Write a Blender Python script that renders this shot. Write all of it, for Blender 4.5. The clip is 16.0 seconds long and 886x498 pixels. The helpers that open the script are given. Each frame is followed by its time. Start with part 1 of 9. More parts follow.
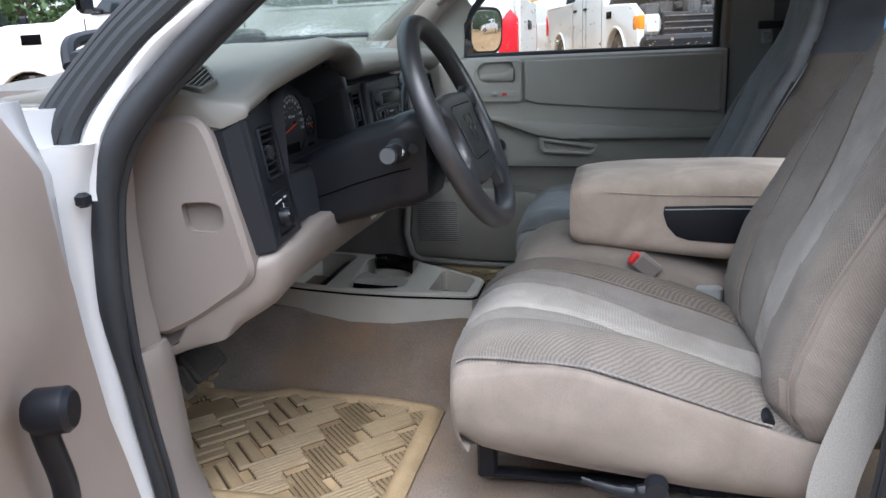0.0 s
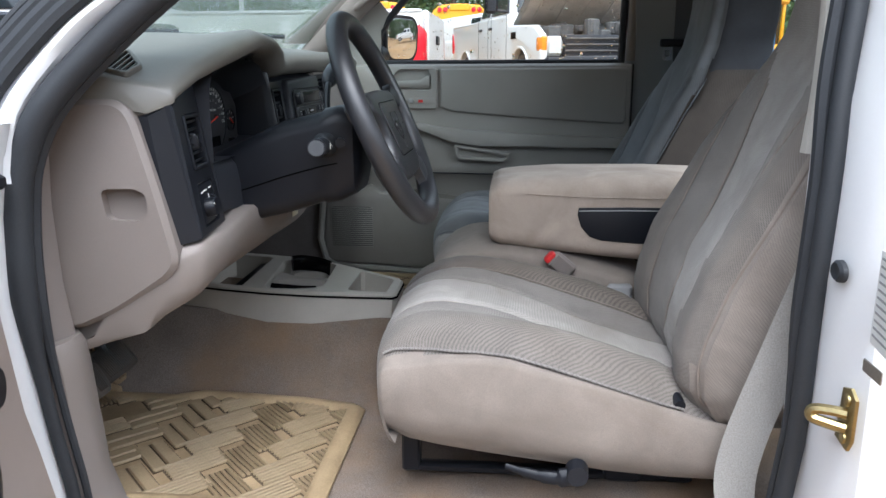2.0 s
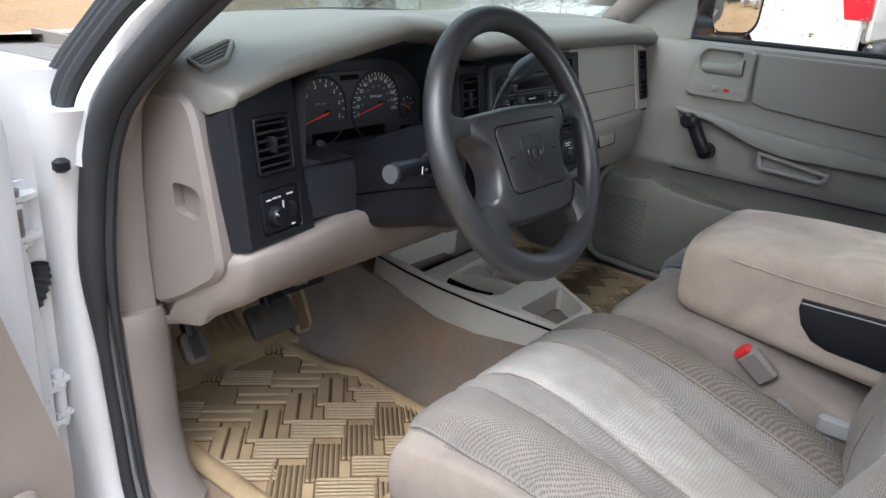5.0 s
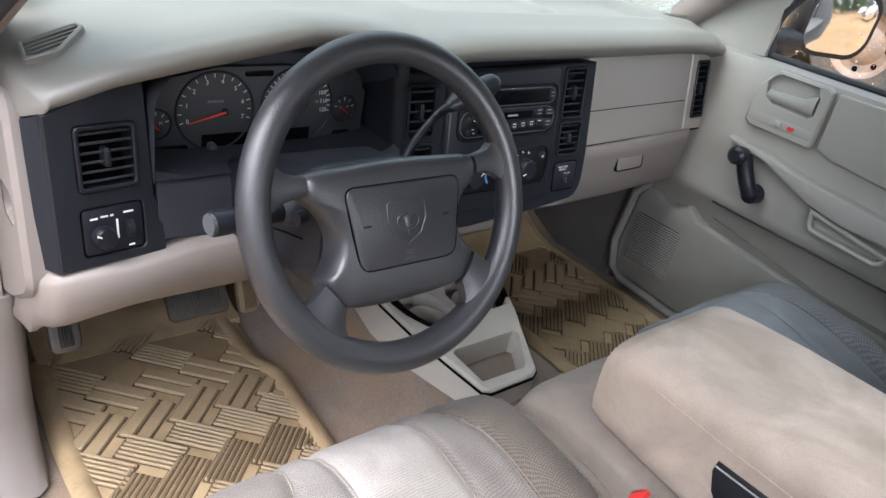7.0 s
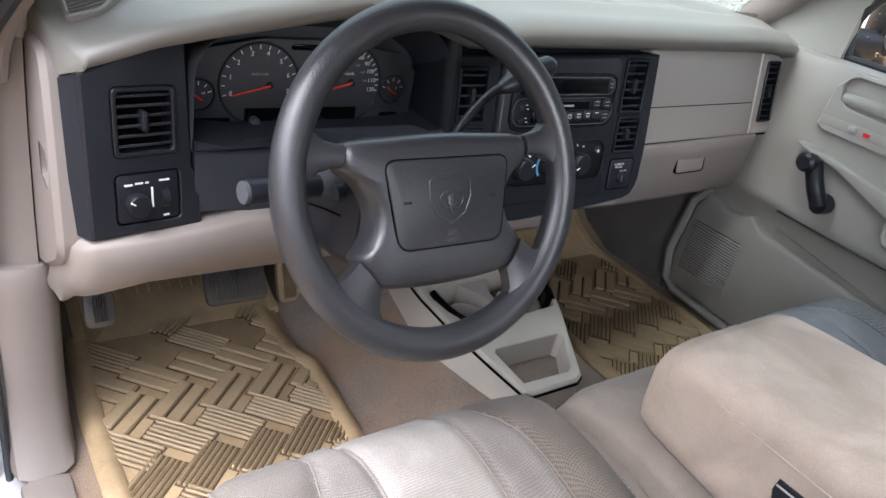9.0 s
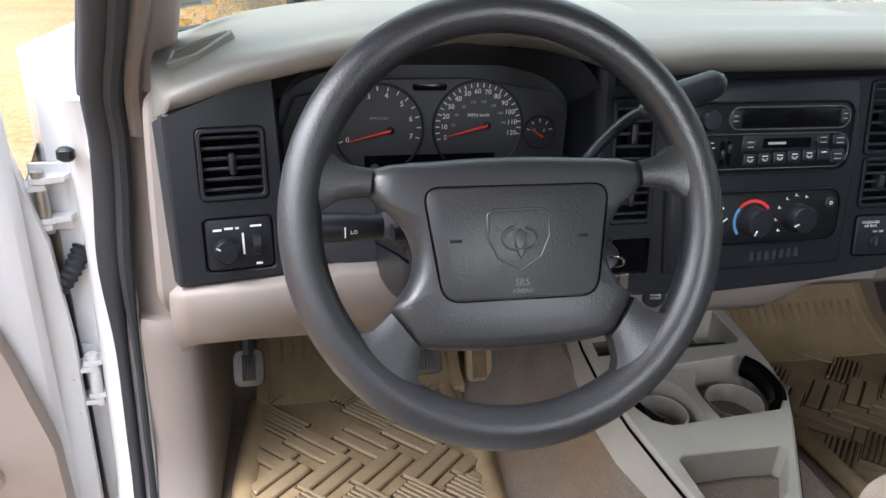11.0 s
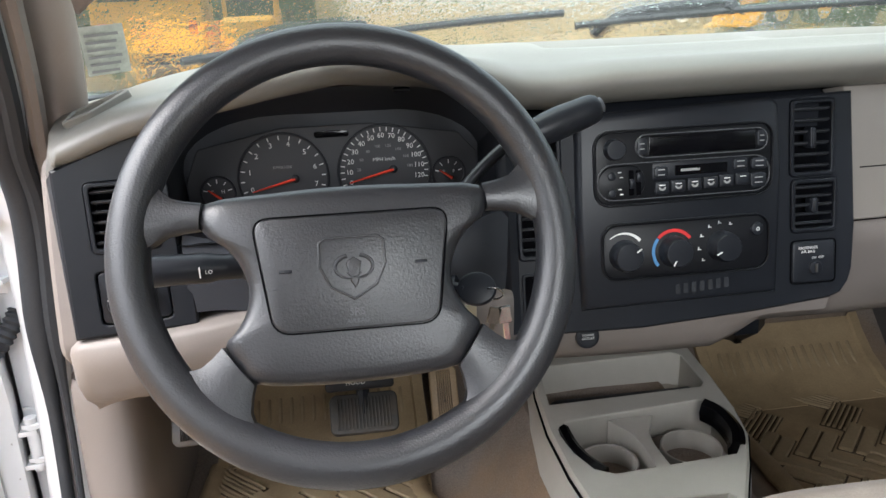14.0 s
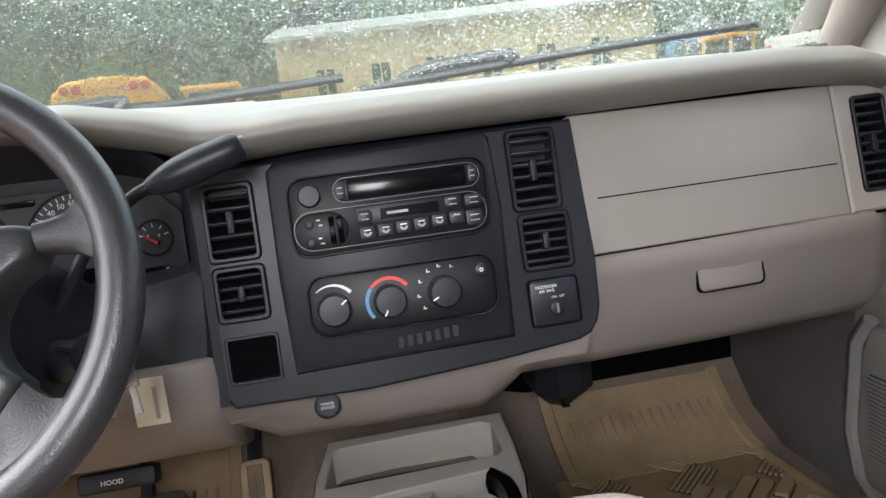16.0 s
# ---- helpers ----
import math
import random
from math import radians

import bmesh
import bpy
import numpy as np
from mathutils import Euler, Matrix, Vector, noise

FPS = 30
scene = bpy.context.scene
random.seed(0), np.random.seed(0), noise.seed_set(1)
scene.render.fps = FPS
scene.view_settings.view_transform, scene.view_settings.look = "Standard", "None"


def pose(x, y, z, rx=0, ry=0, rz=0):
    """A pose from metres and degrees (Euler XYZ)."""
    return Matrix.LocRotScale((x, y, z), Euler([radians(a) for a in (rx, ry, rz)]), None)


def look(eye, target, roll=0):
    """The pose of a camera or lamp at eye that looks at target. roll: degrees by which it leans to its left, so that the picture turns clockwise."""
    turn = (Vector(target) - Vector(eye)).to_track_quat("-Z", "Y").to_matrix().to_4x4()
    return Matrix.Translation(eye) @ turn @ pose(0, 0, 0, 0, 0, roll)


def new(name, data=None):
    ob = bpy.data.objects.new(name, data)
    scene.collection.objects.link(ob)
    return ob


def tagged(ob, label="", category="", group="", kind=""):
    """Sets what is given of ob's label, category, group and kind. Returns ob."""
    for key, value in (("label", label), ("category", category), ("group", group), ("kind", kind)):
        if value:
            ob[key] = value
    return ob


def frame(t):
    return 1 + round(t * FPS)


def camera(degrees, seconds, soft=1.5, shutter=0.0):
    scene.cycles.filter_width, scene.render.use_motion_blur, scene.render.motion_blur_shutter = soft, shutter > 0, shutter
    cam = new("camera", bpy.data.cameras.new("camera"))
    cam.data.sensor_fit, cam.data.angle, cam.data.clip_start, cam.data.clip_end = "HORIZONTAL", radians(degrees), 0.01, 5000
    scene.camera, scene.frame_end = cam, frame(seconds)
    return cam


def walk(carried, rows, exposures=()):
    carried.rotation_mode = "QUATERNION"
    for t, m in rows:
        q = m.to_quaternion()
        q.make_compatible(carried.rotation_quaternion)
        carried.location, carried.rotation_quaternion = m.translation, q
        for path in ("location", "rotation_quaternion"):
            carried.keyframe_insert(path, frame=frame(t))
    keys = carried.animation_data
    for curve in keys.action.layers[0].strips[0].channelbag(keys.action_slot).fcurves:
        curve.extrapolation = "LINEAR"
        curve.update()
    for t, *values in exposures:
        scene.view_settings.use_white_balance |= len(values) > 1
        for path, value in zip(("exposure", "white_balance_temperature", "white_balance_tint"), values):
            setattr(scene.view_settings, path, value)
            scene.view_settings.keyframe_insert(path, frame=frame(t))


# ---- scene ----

# ---- camera ----
cam = camera(61.5, 16.0)
PATH = [
    (0, (-1.615, -0.253, 1.269), (0.266, 0.19, 0.754), -2.6),
    (0.5, (-1.643, -0.224, 1.247), (0.267, 0.051, 0.719), -1.9),
    (1, (-1.646, -0.224, 1.24), (0.263, -0.003, 0.687), -1.1),
    (1.5, (-1.648, -0.22, 1.238), (0.265, -0.022, 0.689), -0.8),
    (2, (-1.645, -0.221, 1.241), (0.287, -0.032, 0.76), -0.3),
    (2.5, (-1.637, -0.225, 1.249), (0.318, -0.04, 0.869), 0.4),
    (3, (-1.634, -0.234, 1.256), (0.332, -0.024, 0.95), 0.8),
    (3.5, (-1.624, -0.245, 1.264), (0.343, 0.001, 1.001), 1.1),
    (4, (-1.581, -0.306, 1.274), (0.337, 0.14, 0.926), 0.2),
    (4.2, (-1.524, -0.375, 1.288), (0.327, 0.245, 0.854), 0.3),
    (6.3, (-0.866, -0.594, 1.479), (0.288, 0.773, 0.586), 11.0),
    (6.5, (-0.845, -0.583, 1.487), (0.321, 0.761, 0.573), 10.9),
    (7, (-0.852, -0.595, 1.509), (0.366, 0.689, 0.578), 11.4),
    (7.5, (-0.856, -0.61, 1.517), (0.392, 0.649, 0.59), 11.5),
    (8, (-0.866, -0.612, 1.521), (0.395, 0.64, 0.603), 11.8),
    (8.5, (-0.869, -0.611, 1.517), (0.396, 0.646, 0.613), 12.3),
    (8.9, (-0.835, -0.593, 1.466), (0.334, 0.759, 0.569), 12.1),
    (9, (-0.821, -0.58, 1.457), (0.298, 0.795, 0.532), 12.1),
    (9.5, (-0.75, -0.555, 1.415), (0.075, 0.985, 0.442), 9.2),
    (9.7, (-0.734, -0.559, 1.417), (0.021, 1.021, 0.451), 8.5),
    (11.8, (-0.436, -0.563, 1.348), (-0.193, 1.293, 0.643), -0.6),
    (12, (-0.421, -0.568, 1.349), (-0.187, 1.288, 0.642), -0.6),
    (12.5, (-0.384, -0.579, 1.341), (-0.164, 1.281, 0.642), -0.7),
    (13, (-0.372, -0.584, 1.336), (-0.155, 1.282, 0.65), -1.1),
    (13.5, (-0.37, -0.585, 1.333), (-0.15, 1.293, 0.681), -1.7),
    (14, (-0.366, -0.589, 1.33), (-0.131, 1.305, 0.731), -2.5),
    (14.5, (-0.287, -0.573, 1.294), (-0.028, 1.333, 0.748), -3.2),
    (15, (-0.178, -0.564, 1.269), (0.116, 1.358, 0.8), -4.1),
    (15.5, (-0.099, -0.575, 1.253), (0.227, 1.36, 0.867), -5.4),
    (16, (-0.038, -0.584, 1.232), (0.253, 1.367, 0.902), -6.8),
]
EXPOSURES = [(0.0, 1.79, 5800, 9), (4.0, 1.79, 5900, 7), (6.5, 2.42, 6100, 12), (7.5, 2.49, 6100, 12), (8.5, 2.49, 6100, 13), (9.4, 2.42, 6100, 13), (12.0, 2.7, 6300, 10), (13.5, 2.74, 6350, 10), (14.5, 2.62, 6340, 9), (15.0, 2.85, 6420, 12), (16.0, 2.92, 6480, 13)]
walk(cam, [(t, look(eye, target, roll)) for t, eye, target, roll in PATH], EXPOSURES)

# ---- world and sun ----
world = bpy.data.worlds.new("sky")
scene.world = world
world.use_nodes = True
wn = world.node_tree.nodes
wl = world.node_tree.links
wn.clear()
sky = wn.new("ShaderNodeTexSky")
sky.sky_type = "NISHITA"
sky.sun_disc = False
sky.sun_elevation = radians(63)
sky.sun_rotation = radians(259)
sky.air_density, sky.dust_density, sky.ozone_density = 1.0, 4.0, 1.0
hsv = wn.new("ShaderNodeHueSaturation")
hsv.inputs["Saturation"].default_value = 0.35
bg = wn.new("ShaderNodeBackground")
bg.inputs["Strength"].default_value = 0.15
wo = wn.new("ShaderNodeOutputWorld")
wl.new(sky.outputs[0], hsv.inputs["Color"])
wl.new(hsv.outputs[0], bg.inputs["Color"])
wl.new(bg.outputs[0], wo.inputs["Surface"])
sun = new("sun", bpy.data.lights.new("sun", "SUN"))
sun.data.energy = 0.32
sun.data.angle = radians(90)
sun.data.color = (1.0, 0.98, 0.96)
sun.matrix_world = look((-5, -1, 10), (0, 0, 0))
# fill lamp added inside the rear window, besides the sky, to brighten the cab
lamp = new("rear_window_fill", bpy.data.lights.new("rear_window_fill", "AREA"))
lamp.data.shape = "RECTANGLE"
lamp.data.size, lamp.data.size_y = 0.55, 0.28
lamp.data.spread = radians(105)
lamp.data.energy = 1.25
lamp.data.color = (0.97, 0.99, 1.0)
lamp.matrix_world = look((-0.30, -1.10, 1.42), (-0.08, 0.4, 0.78))

# ---- materials ----
def surf(name, col, rough=0.6, var=0.15, scale=6.0, fine=260.0, fvar=0.08, bump=0.15, metal=0.0, spec=0.5,
         stain=None, stain_amt=0.0, stain_scale=4.0, coat=0.0, kind="noise", dist=0.001):
    """A procedural surface: base colour with broad and fine variation, optional stains, and fine relief."""
    m = bpy.data.materials.new(name)
    m.use_nodes = True
    n, l = m.node_tree.nodes, m.node_tree.links
    p = n["Principled BSDF"]
    co = n.new("ShaderNodeTexCoord")
    big = n.new("ShaderNodeTexNoise")
    big.inputs["Scale"].default_value, big.inputs["Detail"].default_value = scale, 5
    l.new(co.outputs["Object"], big.inputs["Vector"])
    if kind == "noise":
        small = n.new("ShaderNodeTexNoise")
        small.inputs["Detail"].default_value = 2
        sout = small.outputs["Fac"]
    else:
        small = n.new("ShaderNodeTexVoronoi")
        sout = small.outputs["Distance"]
    small.inputs["Scale"].default_value = fine
    l.new(co.outputs["Object"], small.inputs["Vector"])
    ramp = n.new("ShaderNodeMapRange")
    ramp.inputs["From Min"].default_value, ramp.inputs["From Max"].default_value = 0.25, 0.75
    ramp.inputs["To Min"].default_value, ramp.inputs["To Max"].default_value = 1 - var, 1 + var
    l.new(big.outputs["Fac"], ramp.inputs["Value"])
    ramp2 = n.new("ShaderNodeMapRange")
    ramp2.inputs["From Min"].default_value, ramp2.inputs["From Max"].default_value = 0.2, 0.8
    ramp2.inputs["To Min"].default_value, ramp2.inputs["To Max"].default_value = 1 - fvar, 1 + fvar
    l.new(sout, ramp2.inputs["Value"])
    mul = n.new("ShaderNodeMath")
    mul.operation = "MULTIPLY"
    l.new(ramp.outputs[0], mul.inputs[0])
    l.new(ramp2.outputs[0], mul.inputs[1])
    sc = n.new("ShaderNodeVectorMath")
    sc.operation = "SCALE"
    sc.inputs[0].default_value = col
    l.new(mul.outputs[0], sc.inputs["Scale"])
    out = sc.outputs[0]
    if stain:
        st = n.new("ShaderNodeTexNoise")
        st.inputs["Scale"].default_value, st.inputs["Detail"].default_value = stain_scale, 6
        st.inputs["Roughness"].default_value = 0.65
        l.new(co.outputs["Object"], st.inputs["Vector"])
        sr = n.new("ShaderNodeMapRange")
        sr.inputs["From Min"].default_value, sr.inputs["From Max"].default_value = 0.45, 0.72
        sr.inputs["To Max"].default_value = stain_amt
        l.new(st.outputs["Fac"], sr.inputs["Value"])
        mx = n.new("ShaderNodeMix")
        mx.data_type = "RGBA"
        l.new(sr.outputs[0], mx.inputs["Factor"])
        l.new(out, mx.inputs["A"])
        mx.inputs["B"].default_value = (*stain, 1)
        out = mx.outputs["Result"]
    l.new(out, p.inputs["Base Color"])
    rr = n.new("ShaderNodeMapRange")
    rr.inputs["To Min"].default_value, rr.inputs["To Max"].default_value = max(0.02, rough - 0.08), min(1, rough + 0.08)
    l.new(big.outputs["Fac"], rr.inputs["Value"])
    l.new(rr.outputs[0], p.inputs["Roughness"])
    p.inputs["Metallic"].default_value = metal
    p.inputs["Specular IOR Level"].default_value = spec
    p.inputs["Coat Weight"].default_value = coat
    if bump:
        b = n.new("ShaderNodeBump")
        b.inputs["Strength"].default_value, b.inputs["Distance"].default_value = bump, dist
        l.new(sout, b.inputs["Height"])
        l.new(b.outputs[0], p.inputs["Normal"])
    return m


def cloth(name, col, soil, soil_amt, weave=0.0, pitch=230.0):
    """Seat velour: a soft nap with brushed patches, soiling, and for woven panels rows of small dark dimples."""
    m = bpy.data.materials.new(name)
    m.use_nodes = True
    n, l = m.node_tree.nodes, m.node_tree.links
    p = n["Principled BSDF"]
    co = n.new("ShaderNodeTexCoord")

    def tex(scale, detail, rough=0.5, warp=0.0):
        t = n.new("ShaderNodeTexNoise")
        t.inputs["Scale"].default_value, t.inputs["Detail"].default_value, t.inputs["Roughness"].default_value = scale, detail, rough
        t.inputs["Distortion"].default_value = warp
        l.new(co.outputs["Object"], t.inputs["Vector"])
        return t.outputs["Fac"]

    def span(src, a, b, c, d):
        r = n.new("ShaderNodeMapRange")
        for key, v in zip(("From Min", "From Max", "To Min", "To Max"), (a, b, c, d)):
            r.inputs[key].default_value = v
        l.new(src, r.inputs["Value"])
        return r.outputs[0]

    def times(a, b):
        k = n.new("ShaderNodeMath")
        k.operation = "MULTIPLY"
        l.new(a, k.inputs[0])
        l.new(b, k.inputs[1])
        return k.outputs[0]
    nap = span(tex(11, 4, 0.55, 0.6), 0.3, 0.7, 0.86, 1.14)
    grain = span(tex(750, 2), 0.25, 0.75, 0.88, 1.12)
    val = times(nap, grain)
    relief = grain
    if weave:
        vo = n.new("ShaderNodeTexVoronoi")
        vo.voronoi_dimensions = "2D"
        vo.inputs["Scale"].default_value, vo.inputs["Randomness"].default_value = pitch, 0.22
        sep, flat = n.new("ShaderNodeSeparateXYZ"), n.new("ShaderNodeCombineXYZ")
        l.new(co.outputs["Object"], sep.inputs[0])
        along, across = n.new("ShaderNodeMath"), n.new("ShaderNodeMath")
        along.operation, across.operation = "SUBTRACT", "MULTIPLY_ADD"
        l.new(sep.outputs["Y"], along.inputs[0])
        l.new(sep.outputs["Z"], along.inputs[1])
        l.new(along.outputs[0], across.inputs[0])
        across.inputs[1].default_value = 0.5
        l.new(sep.outputs["X"], across.inputs[2])
        l.new(across.outputs[0], flat.inputs[0])
        l.new(along.outputs[0], flat.inputs[1])
        l.new(flat.outputs[0], vo.inputs["Vector"])
        dots = span(vo.outputs["Distance"], 0.10, 0.46, 1.0 - weave, 1.08)
        val = times(val, dots)
        relief = times(relief, dots)
    sc = n.new("ShaderNodeVectorMath")
    sc.operation = "SCALE"
    sc.inputs[0].default_value = col
    l.new(val, sc.inputs["Scale"])
    mx = n.new("ShaderNodeMix")
    mx.data_type = "RGBA"
    l.new(span(tex(4.5, 6, 0.62, 0.8), 0.46, 0.72, 0.0, soil_amt), mx.inputs["Factor"])
    l.new(sc.outputs[0], mx.inputs["A"])
    mx.inputs["B"].default_value = (*soil, 1)
    l.new(mx.outputs["Result"], p.inputs["Base Color"])
    p.inputs["Roughness"].default_value = 0.95
    p.inputs["Specular IOR Level"].default_value = 0.08
    p.inputs["Sheen Weight"].default_value, p.inputs["Sheen Roughness"].default_value = 0.10, 0.5
    b = n.new("ShaderNodeBump")
    b.inputs["Strength"].default_value, b.inputs["Distance"].default_value = 0.35, 0.0008
    l.new(relief, b.inputs["Height"])
    l.new(b.outputs[0], p.inputs["Normal"])
    return m


def glassy(name, tint=(1, 1, 1), rough=0.0, drops=0.0, drop_scale=180.0, haze=0.0, film=False):
    """Thin window glass: mostly see-through, a Fresnel gloss; drops: share of rain beads that bend the view."""
    m = bpy.data.materials.new(name)
    m.use_nodes = True
    n, l = m.node_tree.nodes, m.node_tree.links
    n.clear()
    out = n.new("ShaderNodeOutputMaterial")
    tr = n.new("ShaderNodeBsdfTransparent")
    tr.inputs["Color"].default_value = (*tint, 1)
    gl = n.new("ShaderNodeBsdfGlossy")
    gl.inputs["Roughness"].default_value = rough
    lw = n.new("ShaderNodeLayerWeight")
    lw.inputs["Blend"].default_value = 0.5
    pw = n.new("ShaderNodeMath")
    pw.operation = "POWER"
    pw.inputs[1].default_value = 5.0
    l.new(lw.outputs["Facing"], pw.inputs[0])
    fr = n.new("ShaderNodeMath")
    fr.operation = "MULTIPLY_ADD"
    fr.inputs[1].default_value, fr.inputs[2].default_value = 0.9, 0.05
    l.new(pw.outputs[0], fr.inputs[0])
    mix = n.new("ShaderNodeMixShader")
    l.new(fr.outputs[0], mix.inputs[0])
    l.new(tr.outputs[0], mix.inputs[1])
    l.new(gl.outputs[0], mix.inputs[2])
    last = mix.outputs[0]
    if film:
        # a running film of water between the beads, that wavers the view
        wc = n.new("ShaderNodeTexCoord")
        wv = n.new("ShaderNodeTexNoise")
        wv.inputs["Scale"].default_value, wv.inputs["Detail"].default_value = 85.0, 3
        l.new(wc.outputs["Object"], wv.inputs["Vector"])
        wb = n.new("ShaderNodeBump")
        wb.inputs["Strength"].default_value, wb.inputs["Distance"].default_value = 1.0, 0.0018
        l.new(wv.outputs["Fac"], wb.inputs["Height"])
        wr = n.new("ShaderNodeBsdfRefraction")
        wr.inputs["IOR"].default_value, wr.inputs["Roughness"].default_value = 1.12, 0.0
        wr.inputs["Color"].default_value = (*tint, 1)
        l.new(wb.outputs[0], wr.inputs["Normal"])
        half = n.new("ShaderNodeMixShader")
        half.inputs[0].default_value = 0.65
        l.new(last, half.inputs[1])
        l.new(wr.outputs[0], half.inputs[2])
        last = half.outputs[0]
    if drops:
        # rain beads: round caps of two sizes that bend the view
        co = n.new("ShaderNodeTexCoord")
        height = None
        for k, (sc, share) in enumerate(((drop_scale, drops), (drop_scale * 0.42, drops * 0.45))):
            vo = n.new("ShaderNodeTexVoronoi")
            vo.inputs["Scale"].default_value = sc
            l.new(co.outputs["Object"], vo.inputs["Vector"])
            sep = n.new("ShaderNodeSeparateColor")
            l.new(vo.outputs["Color"], sep.inputs[0])
            # radius of each bead; none where the cell's number is above the share
            rad = n.new("ShaderNodeMapRange")
            rad.inputs["From Min"].default_value, rad.inputs["From Max"].default_value = 0.0, share
            rad.inputs["To Min"].default_value, rad.inputs["To Max"].default_value = 0.52, 0.10 if drops > 0.5 else 0.0
            l.new(sep.outputs[0], rad.inputs["Value"])
            df = n.new("ShaderNodeMath")
            df.operation = "SUBTRACT"
            l.new(rad.outputs[0], df.inputs[0])
            l.new(vo.outputs["Distance"], df.inputs[1])
            mx = n.new("ShaderNodeMath")
            mx.operation = "MAXIMUM"
            mx.inputs[1].default_value = 0.0
            l.new(df.outputs[0], mx.inputs[0])
            dv = n.new("ShaderNodeMath")
            dv.operation = "DIVIDE"
            dv.inputs[1].default_value = sc / drop_scale
            l.new(mx.outputs[0], dv.inputs[0])
            if height is None:
                height = dv.outputs[0]
            else:
                big = n.new("ShaderNodeMath")
                big.operation = "MAXIMUM"
                l.new(height, big.inputs[0])
                l.new(dv.outputs[0], big.inputs[1])
                height = big.outputs[0]
        bp = n.new("ShaderNodeBump")
        bp.inputs["Strength"].default_value, bp.inputs["Distance"].default_value = 1.0, 1.6 / drop_scale
        l.new(height, bp.inputs["Height"])
        rf = n.new("ShaderNodeBsdfRefraction")
        rf.inputs["IOR"].default_value, rf.inputs["Roughness"].default_value = 1.22 if film else 1.25, 0.0
        rf.inputs["Color"].default_value = (*tint, 1)
        l.new(bp.outputs[0], rf.inputs["Normal"])
        edge = n.new("ShaderNodeMapRange")
        edge.inputs["From Min"].default_value, edge.inputs["From Max"].default_value = 0.0, 0.04
        l.new(height, edge.inputs["Value"])
        wet = n.new("ShaderNodeMixShader")
        l.new(edge.outputs[0], wet.inputs[0])
        l.new(last, wet.inputs[1])
        l.new(rf.outputs[0], wet.inputs[2])
        last = wet.outputs[0]
    if haze:
        # thin film of mist on the glass that scatters the light from outside
        tl = n.new("ShaderNodeBsdfTranslucent")
        tl.inputs["Color"].default_value = (0.8, 0.84, 0.8, 1)
        mist = n.new("ShaderNodeMixShader")
        mist.inputs[0].default_value = haze
        l.new(last, mist.inputs[1])
        l.new(tl.outputs[0], mist.inputs[2])
        last = mist.outputs[0]
    l.new(last, out.inputs["Surface"])
    return m


TAUPE = surf("taupe_plastic", (0.205, 0.177, 0.162), 0.55, 0.06, 5, 900, 0.06, 0.12, stain=(0.18, 0.15, 0.125), stain_amt=0.25)
# lighter copy of the taupe, with the light on the passenger panel painted in
PALETAUPE = surf("lit_taupe_panel", (0.300, 0.272, 0.246), 0.42, 0.06, 5, 900, 0.05, 0.10, spec=0.75, stain=(0.22, 0.195, 0.17), stain_amt=0.2)
# taupe made lighter: the open sky's light is put into the colour
LITTAUPE = surf("skylit_taupe_vinyl", (0.36, 0.305, 0.272), 0.5, 0.07, 5, 900, 0.06, 0.12, stain=(0.27, 0.22, 0.185), stain_amt=0.35)
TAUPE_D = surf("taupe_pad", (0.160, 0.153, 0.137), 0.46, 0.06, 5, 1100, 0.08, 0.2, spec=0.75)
GREYDOOR = surf("door_vinyl", (0.30, 0.288, 0.268), 0.55, 0.06, 5, 1000, 0.06, 0.15, stain=(0.2, 0.18, 0.15), stain_amt=0.2)
GREYTRIM = surf("cool_grey_trim", (0.20, 0.213, 0.222), 0.55, 0.06, 5, 1000, 0.06, 0.12)
# door grey made darker for the shade low on the passenger door
POCKETGREY = surf("shaded_lower_door_plastic", (0.220, 0.212, 0.198), 0.5, 0.06, 5, 900, 0.06, 0.12, stain=(0.15, 0.135, 0.115), stain_amt=0.3)
# footwell trim with the shade under the dash put into its colour
FOOTSHADE = surf("shaded_footwell_trim", (0.115, 0.105, 0.102), 0.95, 0.15, 9, 480, 0.3, 0.6, spec=0.1)
BEZEL = surf("charcoal_plastic", (0.0130, 0.0148, 0.0195), 0.40, 0.15, 6, 900, 0.1, 0.12, spec=0.32)
# lighter charcoal: the light that the slats catch is in the colour
SLAT = surf("lit_vent_slat", (0.040, 0.043, 0.050), 0.4, 0.1, 6, 900, 0.1, 0.0, spec=0.45)
# charcoal lightened to stand for more light under the cluster hood
CAVE = surf("lit_cluster_plastic", (0.030, 0.033, 0.041), 0.5, 0.12, 6, 900, 0.1, 0.1, spec=0.4)
EDGE = surf("satin_grey_edge", (0.085, 0.088, 0.095), 0.35, 0.1, 6, 900, 0.1, 0.0)
RADIOB = surf("radio_black", (0.0055, 0.006, 0.008), 0.42, 0.1, 8, 900, 0.1, 0.03, spec=0.25)
BLACK = surf("black_plastic", (0.010, 0.0115, 0.016), 0.4, 0.15, 8, 900, 0.1, 0.1, spec=0.32)
# near-black for dark parts and joints, and for shade painted into openings
VOID = surf("black_recess_shade", (0.004, 0.004, 0.005), 0.9, 0.1, 8, 200, 0.1, 0, spec=0.02)
GLOSSBLACK = surf("glossy_black", (0.003, 0.003, 0.004), 0.15, 0.1, 8, 200, 0.0, 0, spec=0.18)
RUBBER = surf("rubber_seal", (0.022, 0.025, 0.030), 0.65, 0.2, 10, 500, 0.15, 0.15)
LEATHER = surf("wheel_vinyl", (0.023, 0.024, 0.028), 0.38, 0.14, 9, 520, 0.12, 0.34, spec=0.8)
